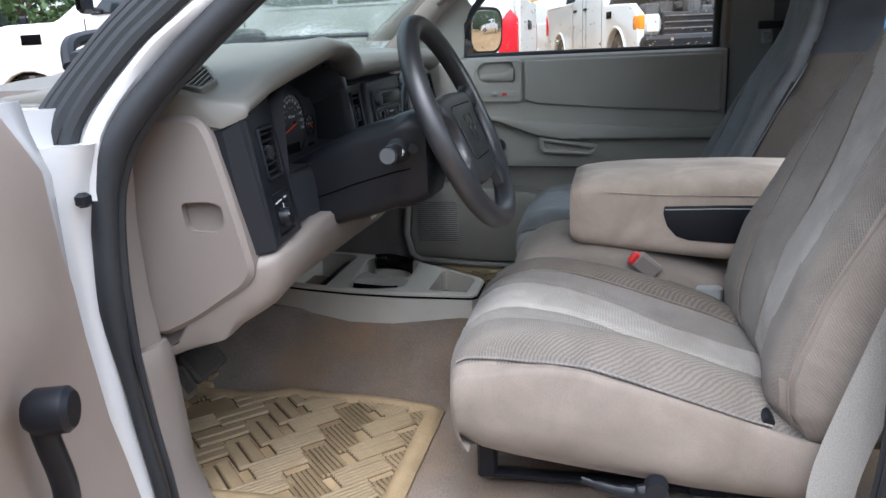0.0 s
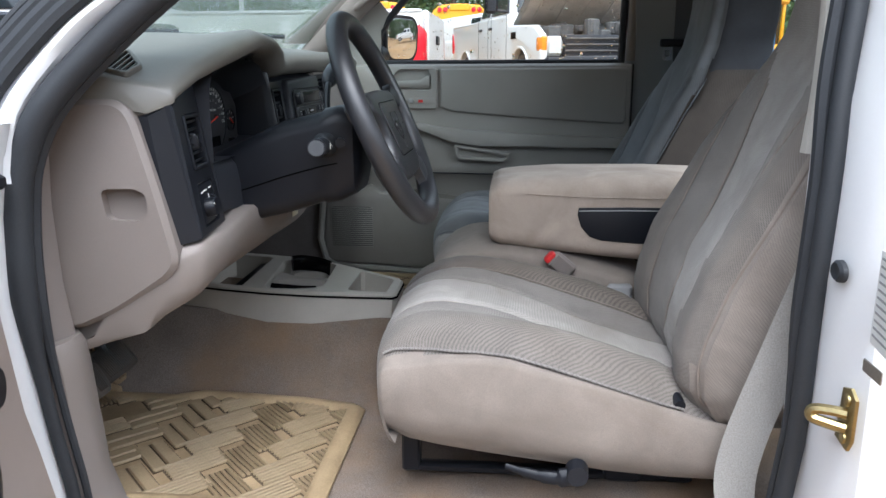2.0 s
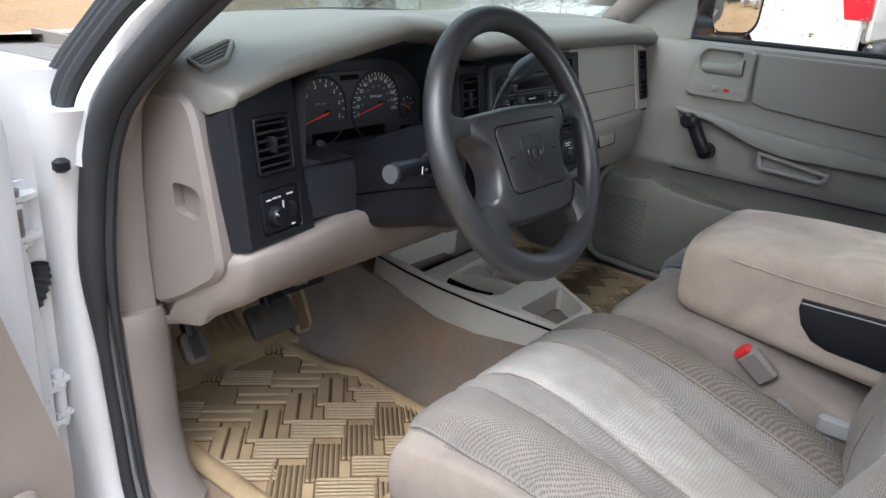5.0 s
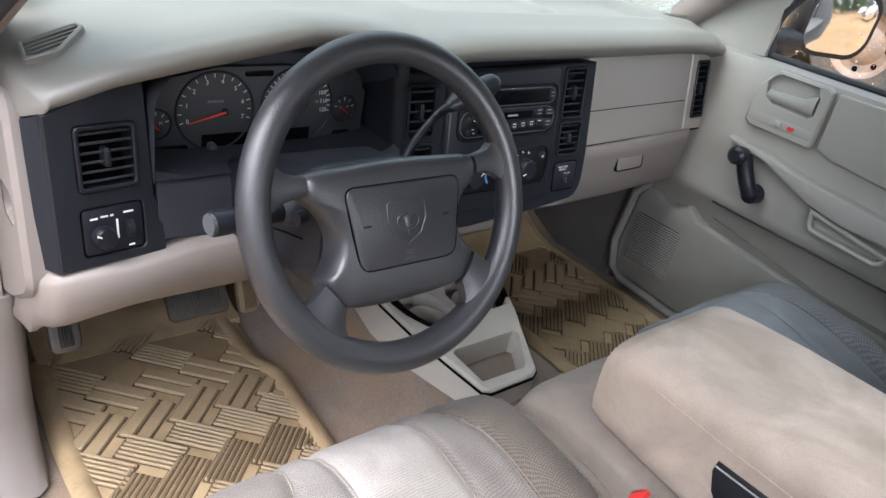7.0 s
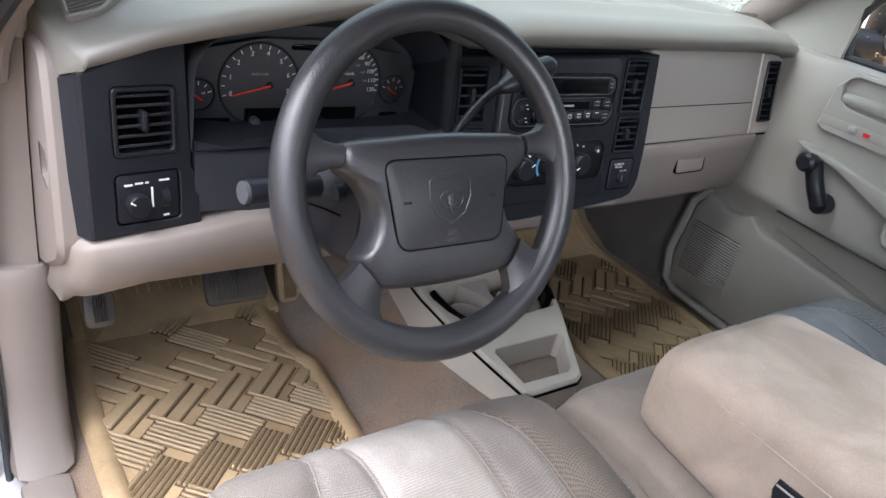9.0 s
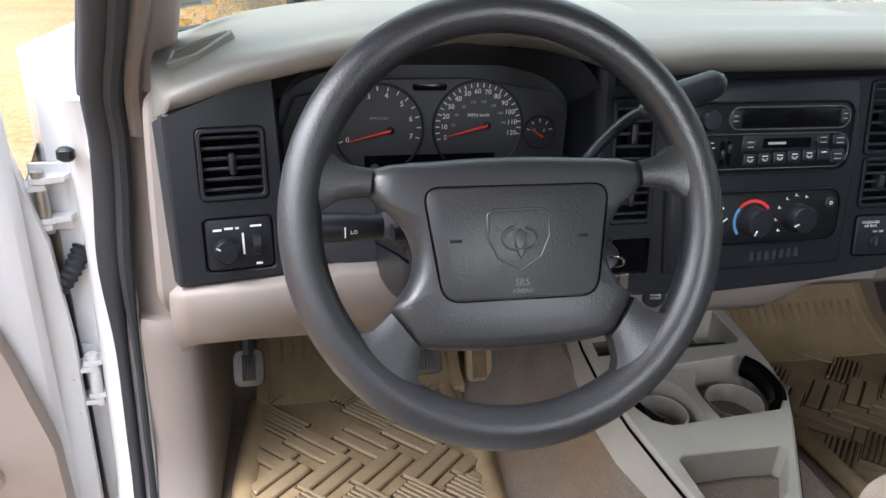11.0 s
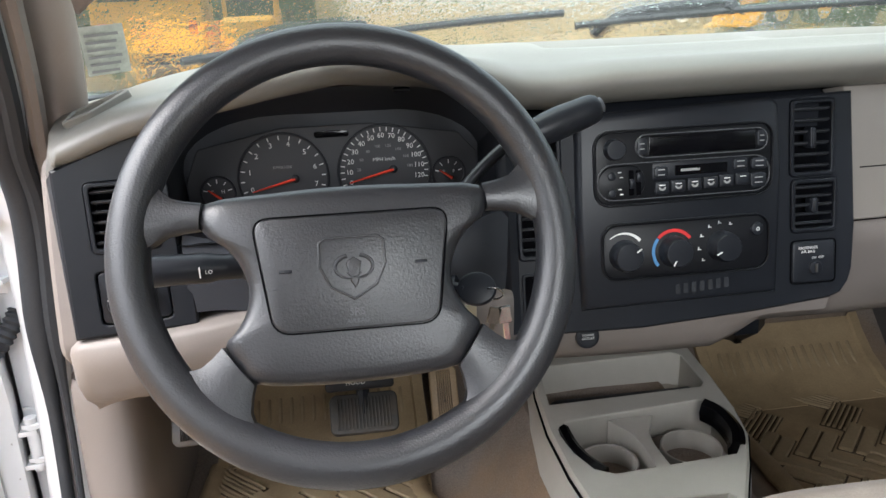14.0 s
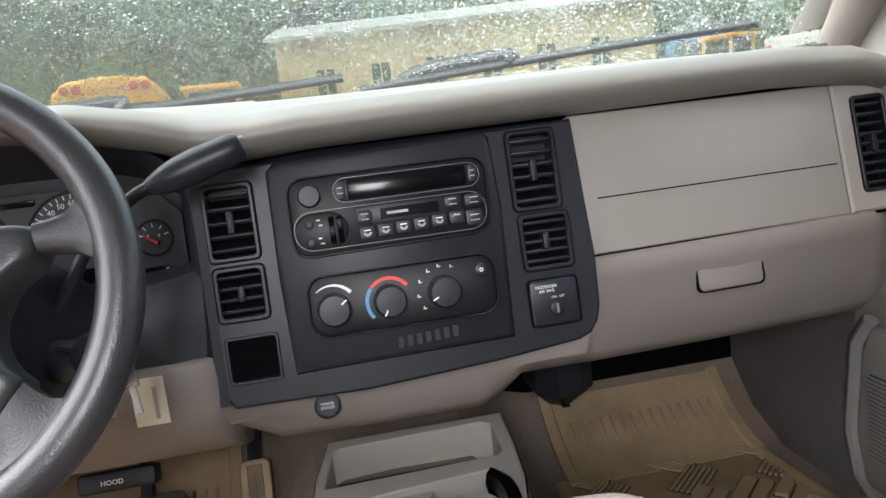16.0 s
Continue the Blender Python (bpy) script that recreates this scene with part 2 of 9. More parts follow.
WHITE = surf("white_paint", (0.66, 0.67, 0.685), 0.25, 0.03, 3, 300, 0.01, 0.0, coat=0.5, stain=(0.5, 0.46, 0.4), stain_amt=0.15)
FABRIC = cloth("velour", (0.230, 0.197, 0.171), (0.165, 0.130, 0.102), 0.55)
INSERT = cloth("woven_insert", (0.190, 0.171, 0.154), (0.18, 0.15, 0.12), 0.30, weave=0.50, pitch=330)
MIDFAB = cloth("mid_velour", (0.228, 0.211, 0.196), (0.15, 0.130, 0.112), 0.50, weave=0.50, pitch=330)
LIGHTFAB = cloth("pale_velour", (0.345, 0.325, 0.305), (0.20, 0.175, 0.150), 0.55, weave=0.32, pitch=330)
BEIGE = cloth("beige_velour", (0.40, 0.332, 0.278), (0.20, 0.145, 0.105), 0.60)
WORN = cloth("worn_insert", (0.150, 0.130, 0.113), (0.11, 0.09, 0.072), 0.30, weave=0.6, pitch=330)
# side cloths of the passenger seat, darkened in colour for the cab's shade
SHADEKNIT = cloth("shaded_brown_knit", (0.075, 0.064, 0.056), (0.06, 0.05, 0.04), 0.30, weave=0.2, pitch=360)
SHADEGREY = cloth("shaded_grey_velour", (0.048, 0.050, 0.056), (0.05, 0.045, 0.04), 0.2)
KNIT = cloth("brown_knit", (0.25, 0.218, 0.192), (0.15, 0.12, 0.095), 0.30, weave=0.2, pitch=360)
GREYVEL = cloth("grey_velour", (0.255, 0.25, 0.245), (0.20, 0.17, 0.14), 0.30)
GREYWEAVE = cloth("grey_weave", (0.160, 0.167, 0.176), (0.15, 0.13, 0.11), 0.25, weave=0.5)
GREYMID = cloth("mid_grey_velour", (0.175, 0.186, 0.20), (0.15, 0.13, 0.11), 0.2)
# mud in the mat's grooves, with the groove shadows in the same dark colour
MATGROOVE = surf("mat_groove_mud_shadow", (0.085, 0.058, 0.032), 0.7, 0.35, 14, 300, 0.2, 0.25, stain=(0.20, 0.14, 0.08), stain_amt=0.7, stain_scale=11)
MATBAR = surf("worn_mat_bar", (0.37, 0.280, 0.170), 0.55, 0.20, 18, 300, 0.15, 0.25, stain=(0.19, 0.13, 0.07), stain_amt=0.75, stain_scale=9)
CONSOLE = surf("console_plastic", (0.46, 0.435, 0.39), 0.5, 0.06, 5, 900, 0.06, 0.12, stain=(0.25, 0.22, 0.18), stain_amt=0.3)
PEDALTAN = surf("tan_pedal_rubber", (0.36, 0.26, 0.155), 0.55, 0.2, 30, 300, 0.2, 0.2, stain=(0.2, 0.13, 0.08), stain_amt=0.5, stain_scale=20)
CARPET = surf("carpet", (0.205, 0.170, 0.145), 0.95, 0.2, 9, 480, 0.4, 1.0, spec=0.1, stain=(0.27, 0.17, 0.09), stain_amt=0.7, stain_scale=3.2)
MATRUB = surf("tan_rubber", (0.375, 0.275, 0.160), 0.6, 0.15, 7, 300, 0.12, 0.25, stain=(0.16, 0.11, 0.06), stain_amt=0.55, stain_scale=9)
CHROME = surf("chrome", (0.7, 0.7, 0.7), 0.15, 0.05, 5, 100, 0, 0, metal=1)
STEEL = surf("worn_steel", (0.35, 0.33, 0.3), 0.4, 0.2, 20, 300, 0.1, 0.1, metal=1)
BRASS = surf("yellow_zinc", (0.42, 0.34, 0.17), 0.35, 0.25, 40, 300, 0.1, 0.1, metal=1)
REDP = surf("red_plastic", (0.6, 0.03, 0.03), 0.4, 0.05, 9, 300, 0.0, 0)
BLUEP = surf("blue_print", (0.08, 0.25, 0.5), 0.5, 0.05, 9, 300, 0.0, 0)
PRINT = surf("white_print", (0.75, 0.75, 0.73), 0.5, 0.03, 9, 300, 0.0, 0)
PRINTD = surf("grey_print", (0.3, 0.3, 0.3), 0.5, 0.03, 9, 300, 0.0, 0)
HEAD = surf("headliner_cloth", (0.34, 0.338, 0.338), 0.95, 0.06, 4, 700, 0.1, 0.3, spec=0.1)
DIRT = surf("gravel_ground", (0.25, 0.160, 0.082), 0.95, 0.25, 0.4, 14, 0.35, 1.0, spec=0.1, dist=0.02, stain=(0.3, 0.22, 0.15), stain_amt=0.7, stain_scale=0.3)
GLASS = glassy("window_glass", (0.93, 0.96, 0.94))
SIDEGLASS = glassy("side_glass", (0.95, 0.97, 0.95), drops=0.10, drop_scale=190.0)
PEDAL = surf("worn_pedal_rubber", (0.055, 0.052, 0.05), 0.5, 0.2, 30, 300, 0.2, 0.2, stain=(0.13, 0.095, 0.06), stain_amt=0.5, stain_scale=20)
WINDSHIELD = glassy("windshield_glass", (0.62, 0.70, 0.66), drops=1.0, drop_scale=400.0, haze=0.03, film=True)
MIRROR = surf("mirror_silver", (0.85, 0.86, 0.87), 0.03, 0.0, 5, 100, 0, 0, metal=1)

# ---- mesh helpers ----
def thing(name, label, category, at=(0, 0, 0), group="", kind=""):
    ob = new(name)
    ob.empty_display_size = 0.05
    ob.location = at
    return tagged(ob, label, category, group, kind)




def part(name, bm, material, parent=None, label="", smooth=40, kind="", category=""):
    """Links a bmesh as one mesh object; its coordinates are the world's, also below a thing that stands elsewhere."""
    me = bpy.data.meshes.new(name)
    bmesh.ops.recalc_face_normals(bm, faces=bm.faces)
    bm.to_mesh(me)
    bm.free()
    for mt in material if isinstance(material, (list, tuple)) else [material]:
        me.materials.append(mt)
    if smooth:
        me.shade_smooth()
        me.set_sharp_from_angle(angle=radians(smooth))
    ob = new(name, me)
    if parent:
        ob.parent = parent
        top = parent
        while top.parent:
            top = top.parent
        ob.matrix_parent_inverse = Matrix.Translation(top.location).inverted() if parent == top and not top.data else Matrix.Identity(4)
    return tagged(ob, label, category, "", kind)


def face_towards(ob, d):
    """Turns a sheet's normals to the side of the direction d."""
    if sum((q.normal.dot(Vector(d)) for q in ob.data.polygons)) < 0:
        ob.data.flip_normals()
    return ob


def B():
    return bmesh.new()


def loft(bm, rings, closed=True, cap=True, loop=False):
    """Bridges rings of equal length. closed: each ring is a loop; cap: ends are filled; loop: the last ring joins the first."""
    vs = [[bm.verts.new(p) for p in r] for r in rings]
    n = len(vs[0])
    pairs = list(zip(vs, vs[1:])) + ([(vs[-1], vs[0])] if loop else [])
    for a, b in pairs:
        for i in range(n if closed else n - 1):
            j = (i + 1) % n
            bm.faces.new((a[i], a[j], b[j], b[i]))
    if cap and not loop and closed:
        bm.faces.new(vs[0])
        bm.faces.new(list(reversed(vs[-1])))
    return vs


def box(bm, c, s, m=None, bevel=0.0):
    """A box by centre and full size, with chamfered edges, in the pose m."""
    b = min(bevel, min(s) * 0.45)
    hx, hy, hz = (v / 2 for v in s)
    m = (m or Matrix.Identity(4)) @ Matrix.Translation(c)
    if b <= 0:
        ring = [(-hx, -hy), (hx, -hy), (hx, hy), (-hx, hy)]
        loft(bm, [[m @ Vector((x, y, z)) for x, y in ring] for z in (-hz, hz)])
        return
    def ring(d):
        x, y, e = hx - d, hy - d, b
        return [(-x + e, -y), (x - e, -y), (x, -y + e), (x, y - e), (x - e, y), (-x + e, y), (-x, y - e), (-x, -y + e)]
    loft(bm, [[m @ Vector((x, y, z)) for x, y in ring(d)] for d, z in ((b * 0.9, -hz), (0, -hz + b), (0, hz - b), (b * 0.9, hz))])


def rrect(w, h, r, n=5):
    """A rounded rectangle round the origin, counter-clockwise."""
    r = min(r, w / 2 * 0.999, h / 2 * 0.999)
    pts = []
    for cx, cy, a0 in ((w / 2 - r, h / 2 - r, 0), (-w / 2 + r, h / 2 - r, 90), (-w / 2 + r, -h / 2 + r, 180), (w / 2 - r, -h / 2 + r, 270)):
        for k in range(n + 1):
            a = radians(a0 + 90 * k / n)
            pts.append((cx + r * math.cos(a), cy + r * math.sin(a)))
    return pts


def offset(poly, d):
    """Moves a counter-clockwise outline inwards by d."""
    out = []
    n = len(poly)
    for i in range(n):
        a, b, c = Vector(poly[i - 1]), Vector(poly[i]), Vector(poly[(i + 1) % n])
        e1, e2 = (b - a), (c - b)
        if e1.length < 1e-9 or e2.length < 1e-9:
            e1 = e2 = c - a
        n1 = Vector((-e1.y, e1.x)).normalized()
        n2 = Vector((-e2.y, e2.x)).normalized()
        k = (n1 + n2)
        k = k.normalized() if k.length > 1e-6 else n1
        q = max(0.4, k.dot(n1))
        out.append(tuple(b + k * d / q))
    return out


def roundpoly(pts, r, n=5):
    """Rounds the corners of an outline."""
    out = []
    k = len(pts)
    for i in range(k):
        a, b, c = Vector(pts[i - 1]), Vector(pts[i]), Vector(pts[(i + 1) % k])
        u, v = (a - b), (c - b)
        d = min(r, u.length * 0.45, v.length * 0.45)
        p, q = b + u.normalized() * d, b + v.normalized() * d
        for j in range(n + 1):
            t = j / n
            out.append(tuple(p * (1 - t) ** 2 + b * 2 * t * (1 - t) + q * t * t))
    return out


def slab(bm, m, poly, z0, z1, bevel=0.0):
    """Extrudes an outline in the pose m from z0 to z1, its upper edge chamfered."""
    rings = [(poly, z0), (poly, z1 - bevel)]
    if bevel:
        rings.append((offset(poly, bevel * 0.4), z1 - bevel * 0.25))
        rings.append((offset(poly, bevel), z1))
    loft(bm, [[m @ Vector((x, y, z)) for x, y in p] for p, z in rings])


def rim(bm, m, outer, inner, z0, z1, bevel=0.0):
    """A frame between two outlines of equal count, from z0 to z1."""
    rs = [(outer, z0), (outer, z1 - bevel), (offset(outer, bevel), z1), (offset(inner, -bevel), z1), (inner, z1 - bevel), (inner, z0)] if bevel else [
        (outer, z0), (outer, z1), (inner, z1), (inner, z0)]
    loft(bm, [[m @ Vector((x, y, z)) for x, y in p] for p, z in rs], cap=False, loop=True)


def smoothed(pts, steps=6, closed=False):
    """A Catmull-Rom curve through points."""
    pts = [Vector(p) for p in pts]
    n = len(pts)
    out = []
    for i in range(n if closed else n - 1):
        if closed:
            p0, p1, p2, p3 = pts[i - 1], pts[i], pts[(i + 1) % n], pts[(i + 2) % n]
        else:
            p0, p1, p2, p3 = pts[max(i - 1, 0)], pts[i], pts[i + 1], pts[min(i + 2, n - 1)]
        for k in range(steps):
            t = k / steps
            out.append(0.5 * ((2 * p1) + (p2 - p0) * t + (2 * p0 - 5 * p1 + 4 * p2 - p3) * t * t + (3 * p1 - p0 - 3 * p2 + p3) * t ** 3))
    if not closed:
        out.append(pts[-1])
    return out


def tube(bm, pts, r, n=10, closed=False, flat=1.0, up=None):
    """A tube along points; r is a radius or one for each point; flat squeezes it across."""
    pts = [Vector(p) for p in pts]
    k = len(pts)
    rad = r if isinstance(r, (list, tuple)) else [r] * k
    rings = []
    ref = Vector(up) if up else None
    for i, p in enumerate(pts):
        if closed:
            t = pts[(i + 1) % k] - pts[i - 1]
        else:
            t = pts[min(i + 1, k - 1)] - pts[max(i - 1, 0)]
        t.normalize()
        if ref is None:
            ref = Vector((0, 0, 1)) if abs(t.z) < 0.9 else Vector((1, 0, 0))
        a = t.cross(ref).normalized()
        b = a.cross(t).normalized()
        if not up:
            ref = b
        rings.append([p + (a * math.cos(q) + b * math.sin(q) * flat) * rad[i] for q in (2 * math.pi * j / n for j in range(n))])
    loft(bm, rings, cap=not closed, loop=closed)


def disc(bm, m, r, z0, z1, n=24, bevel=0.0):
    slab(bm, m, [(r * math.cos(2 * math.pi * i / n), r * math.sin(2 * math.pi * i / n)) for i in range(n)], z0, z1, bevel)


def face_pose(origin, up, right=(1, 0, 0)):
    """A pose whose x runs to the right, y up along a face and z out of it."""
    x = Vector(right).normalized()
    y = Vector(up)
    y = (y - x * y.dot(x)).normalized()
    z = x.cross(y)
    m = Matrix((x, y, z)).transposed().to_4x4()
    return Matrix.Translation(origin) @ m


def lerp(table, x):
    """Piecewise smooth values: rows of x and numbers."""
    if x <= table[0][0]:
        return table[0][1:]
    for a, b in zip(table, table[1:]):
        if x <= b[0]:
            t = (x - a[0]) / (b[0] - a[0])
            return tuple(u + (v - u) * t for u, v in zip(a[1:], b[1:]))
    return table[-1][1:]


def writing(name, text, m, size, material, parent, label=""):
    """Raised lettering in the built-in font, as a mesh, centred in the pose m."""
    cu = bpy.data.curves.new(name, "FONT")
    cu.body, cu.size, cu.align_x, cu.align_y, cu.extrude, cu.resolution_u = text, size, "CENTER", "CENTER", 0.0001, 2
    tmp = bpy.data.objects.new(name, cu)
    me = bpy.data.meshes.new_from_object(tmp)
    bpy.data.objects.remove(tmp)
    me.transform(m)
    me.materials.clear()
    me.materials.append(material)
    ob = new(name, me)
    ob.parent = parent
    top = parent
    while top.parent:
        top = top.parent
    ob.matrix_parent_inverse = Matrix.Translation(top.location).inverted() if parent == top and not top.data else Matrix.Identity(4)
    return tagged(ob, label)


def holed(bm, m, outer, holes, z0, z1, depth, bevel=0.003):
    """A plate in the pose m with openings; each opening gets walls down to z1 - depth and a floor."""
    def loop(poly, z):
        return [bm.verts.new(m @ Vector((x, y, z))) for x, y in poly]
    edges = []
    top = loop(offset(outer, bevel), z1)
    mid = loop(outer, z1 - bevel)
    low = loop(outer, z0)
    n = len(outer)
    for i in range(n):
        j = (i + 1) % n
        bm.faces.new((low[i], low[j], mid[j], mid[i]))
        bm.faces.new((mid[i], mid[j], top[j], top[i]))
        edges.append(bm.edges.get((top[i], top[j])))
    for h in holes:
        a = loop(offset(h, -0.0015), z1)
        b = loop(h, z1 - 0.0015)
        c = loop(h, z1 - depth)
        k = len(h)
        for i in range(k):
            j = (i + 1) % k
            bm.faces.new((a[i], a[j], b[j], b[i]))
            bm.faces.new((b[i], b[j], c[j], c[i]))
            edges.append(bm.edges.get((a[i], a[j])))
        bm.faces.new(c)
    bmesh.ops.triangle_fill(bm, edges=edges, use_beauty=True)


def quad_poly(u0, u1, v0, v1, r=0.004, n=3):
    return [(x + (u0 + u1) / 2, y + (v0 + v1) / 2) for x, y in rrect(u1 - u0, v1 - v0, r, n)]


def air_vent(parent, m, u0, u1, v0, v1, slats, split=False, tilt=-20):
    """A dashboard air vent: rounded frame, thin slats, a thumb tab on the middle slats."""
    w, h = u1 - u0, v1 - v0
    bm = B()
    outer = quad_poly(u0, u1, v0, v1, 0.006)
    inner = quad_poly(u0 + 0.005, u1 - 0.005, v0 + 0.005, v1 - 0.005, 0.004)
    rim(bm, m, outer, inner, -0.03, 0.003, 0.0012)
    vent = part("air_vent", bm, BLACK, parent, "black plastic air vent")
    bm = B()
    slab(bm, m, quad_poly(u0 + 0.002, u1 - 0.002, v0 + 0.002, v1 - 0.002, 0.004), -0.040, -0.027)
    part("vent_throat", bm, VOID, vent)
    for k in range(slats):
        v = v0 + 0.005 + (k + 0.5) * (h - 0.01) / slats
        bm = B()
        box(bm, (0, 0, 0), (w - 0.008, 0.0028, 0.009), m @ Matrix.Translation(((u0 + u1) / 2, v, -0.006)) @ Matrix.Rotation(radians(tilt), 4, "X"), 0.001)
        part("slat", bm, SLAT, vent)
    mid_u, mid_v = (u0 + u1) / 2, (v0 + v1) / 2
    bm = B()
    slab(bm, m @ Matrix.Translation((mid_u, mid_v, 0)), rrect(0.0075, min(0.026, h * 0.3), 0.0035, 4), -0.012, 0.0035, 0.001)
    slab(bm, m @ Matrix.Translation((mid_u, mid_v, 0)), rrect(0.004, min(0.018, h * 0.2), 0.0018, 3), 0.003, 0.0055, 0.0006)
    part("thumb_tab", bm, BEZEL, vent)
    return vent


def knob(name, parent, m, u, v, r, hgt, material, mark=None, ang=0.0, grip=True):
    bm = B()
    mm = m @ Matrix.Translation((u, v, 0))
    pts = []
    n = 36
    for i in range(n):
        a = 2 * math.pi * i / n
        q = r * (1 - (0.03 if grip and i % 2 else 0))
        pts.append((q * math.cos(a), q * math.sin(a)))
    loft(bm, [[mm @ Vector((x * s, y * s, z)) for x, y in pts] for s, z in ((1.06, 0), (1.02, hgt * 0.5), (0.98, hgt * 0.85), (0.88, hgt), (0.4, hgt * 1.02))])
    k = part(name, bm, material, parent)
    if mark:
        bm = B()
        box(bm, (0, r * 0.75, hgt * 1.02), (0.0016, r * 0.4, 0.0012), mm @ Matrix.Rotation(ang, 4, "Z"))
        part("pointer", bm, mark, k, "white pointer mark")
    return k


def arc_strip(bm, m, u, v, r0, r1, a0, a1, z, n=18, taper=False):
    """A flat printed arc, angles in degrees clockwise from the top."""
    ra, rb = [], []
    for i in range(n + 1):
        t = i / n
        a = radians(90 - (a0 + (a1 - a0) * t))
        q = r0 if not taper else r1 - (r1 - r0) * (0.25 + 0.75 * t)
        ra.append(m @ Vector((u + q * math.cos(a), v + q * math.sin(a), z)))
        rb.append(m @ Vector((u + r1 * math.cos(a), v + r1 * math.sin(a), z)))
    loft(bm, [ra, rb], closed=False, cap=False)


def sstep(a, b, x):
    t = min(1, max(0, (x - a) / (b - a)))
    return t * t * (3 - 2 * t)

# ---- ground ----
def ground_height(x, y):
    """The yard lies level round the truck and rises gently on its passenger side."""
    return (0.085 + 0.002 * min(max(0.0, y - 2.0), 10.0)) * min(max(0.0, x - 1.5), 7.0)


bm = B()
radii = [0, 1, 2, 3, 4, 5, 6, 8, 10, 13, 18, 26, 45, 90, 200, 500, 1500]
rings = [[(r * math.cos(2 * math.pi * k / 48), r * math.sin(2 * math.pi * k / 48)) for k in range(48)] for r in radii[1:]]
loft(bm, [[Vector((x, y, ground_height(x, y))) for x, y in r] for r in rings], cap=False)
bm.faces.new([bm.verts.new((x, y, 0)) for x, y in rings[0]])
bmesh.ops.remove_doubles(bm, verts=bm.verts, dist=1e-4)
tagged(part("ground", bm, DIRT), "orange-tan gravel and dirt yard", "ground", kind="structure")

# ---- cab shell ----
cab = thing("cab_shell", "white pickup cab body with grey carpet and cloth headliner", "truck cab", (0, 0, 0), kind="structure")
CX = 0.01  # middle of the cab

# floor with toe board and tunnel, lofted from front to back
FLOOR = 0.565
bm = B()
rows = []
for y, zf, zt, tw in ((1.0, 0.98, 1.0, 0.2), (0.92, 0.86, 0.92, 0.2), (0.80, 0.70, 0.86, 0.19), (0.72, 0.61, 0.77, 0.18), (0.62, FLOOR, 0.72, 0.17),
                      (0.4, FLOOR, 0.708, 0.165), (0.1, FLOOR, 0.700, 0.16), (-0.2, FLOOR + 0.01, 0.685, 0.15), (-0.55, FLOOR + 0.03, 0.66, 0.15), (-1.2, FLOOR + 0.05, 0.66, 0.15)):
    prof = [(-0.76, zf), (-0.70, zf), (-0.45, zf), (-tw - 0.10, zf), (-tw - 0.055, zf + 0.012), (-tw - 0.015, zf + (zt - zf) * 0.42), (-tw + 0.015, zf + (zt - zf) * 0.80), (-tw + 0.045, zt), (0, zt + 0.004)]
    full = prof + [(-x, z) for x, z in reversed(prof[:-1])]
    rows.append([Vector((CX + x, y, z)) for x, z in full])
loft(bm, rows, closed=False, cap=False)
part("carpet", bm, CARPET, cab, "dirty taupe carpet with rust-coloured stains")
bm = B()
box(bm, (CX, -0.1, 0.50), (1.62, 2.4, 0.06))
part("floor_pan", bm, WHITE, cab)
bm = B()
box(bm, (CX, 1.06, 0.83), (1.6, 0.05, 0.66))
part("firewall", bm, BEZEL, cab)

# roof and headliner
def roof_z(x, y):
    return 1.67 - 0.06 * ((x - CX) / 0.7) ** 2 - 0.05 * max(0, (abs(y + 0.45) - 0.35)) ** 2 / 0.1


for nm, mt, dz in (("headliner", HEAD, 0.0), ("roof_skin", WHITE, 0.045)):
    bm = B()
    loft(bm, [[Vector((CX + x, y, roof_z(CX + x, y) + dz)) for x in np.linspace(-0.66, 0.66, 15)] for y in np.linspace(0.16, -1.12, 14)], closed=False, cap=False)
    part(nm, bm, mt, cab)

# pillars, sills and rails, each side: +1 passenger, -1 driver
def pillar(name, path, w, d, material, parent=cab, bevel=0.012, label=""):
    bm = B()
    tube(bm, smoothed(path, 5), w, 12, flat=d / w)
    return part(name, bm, material, parent, label)


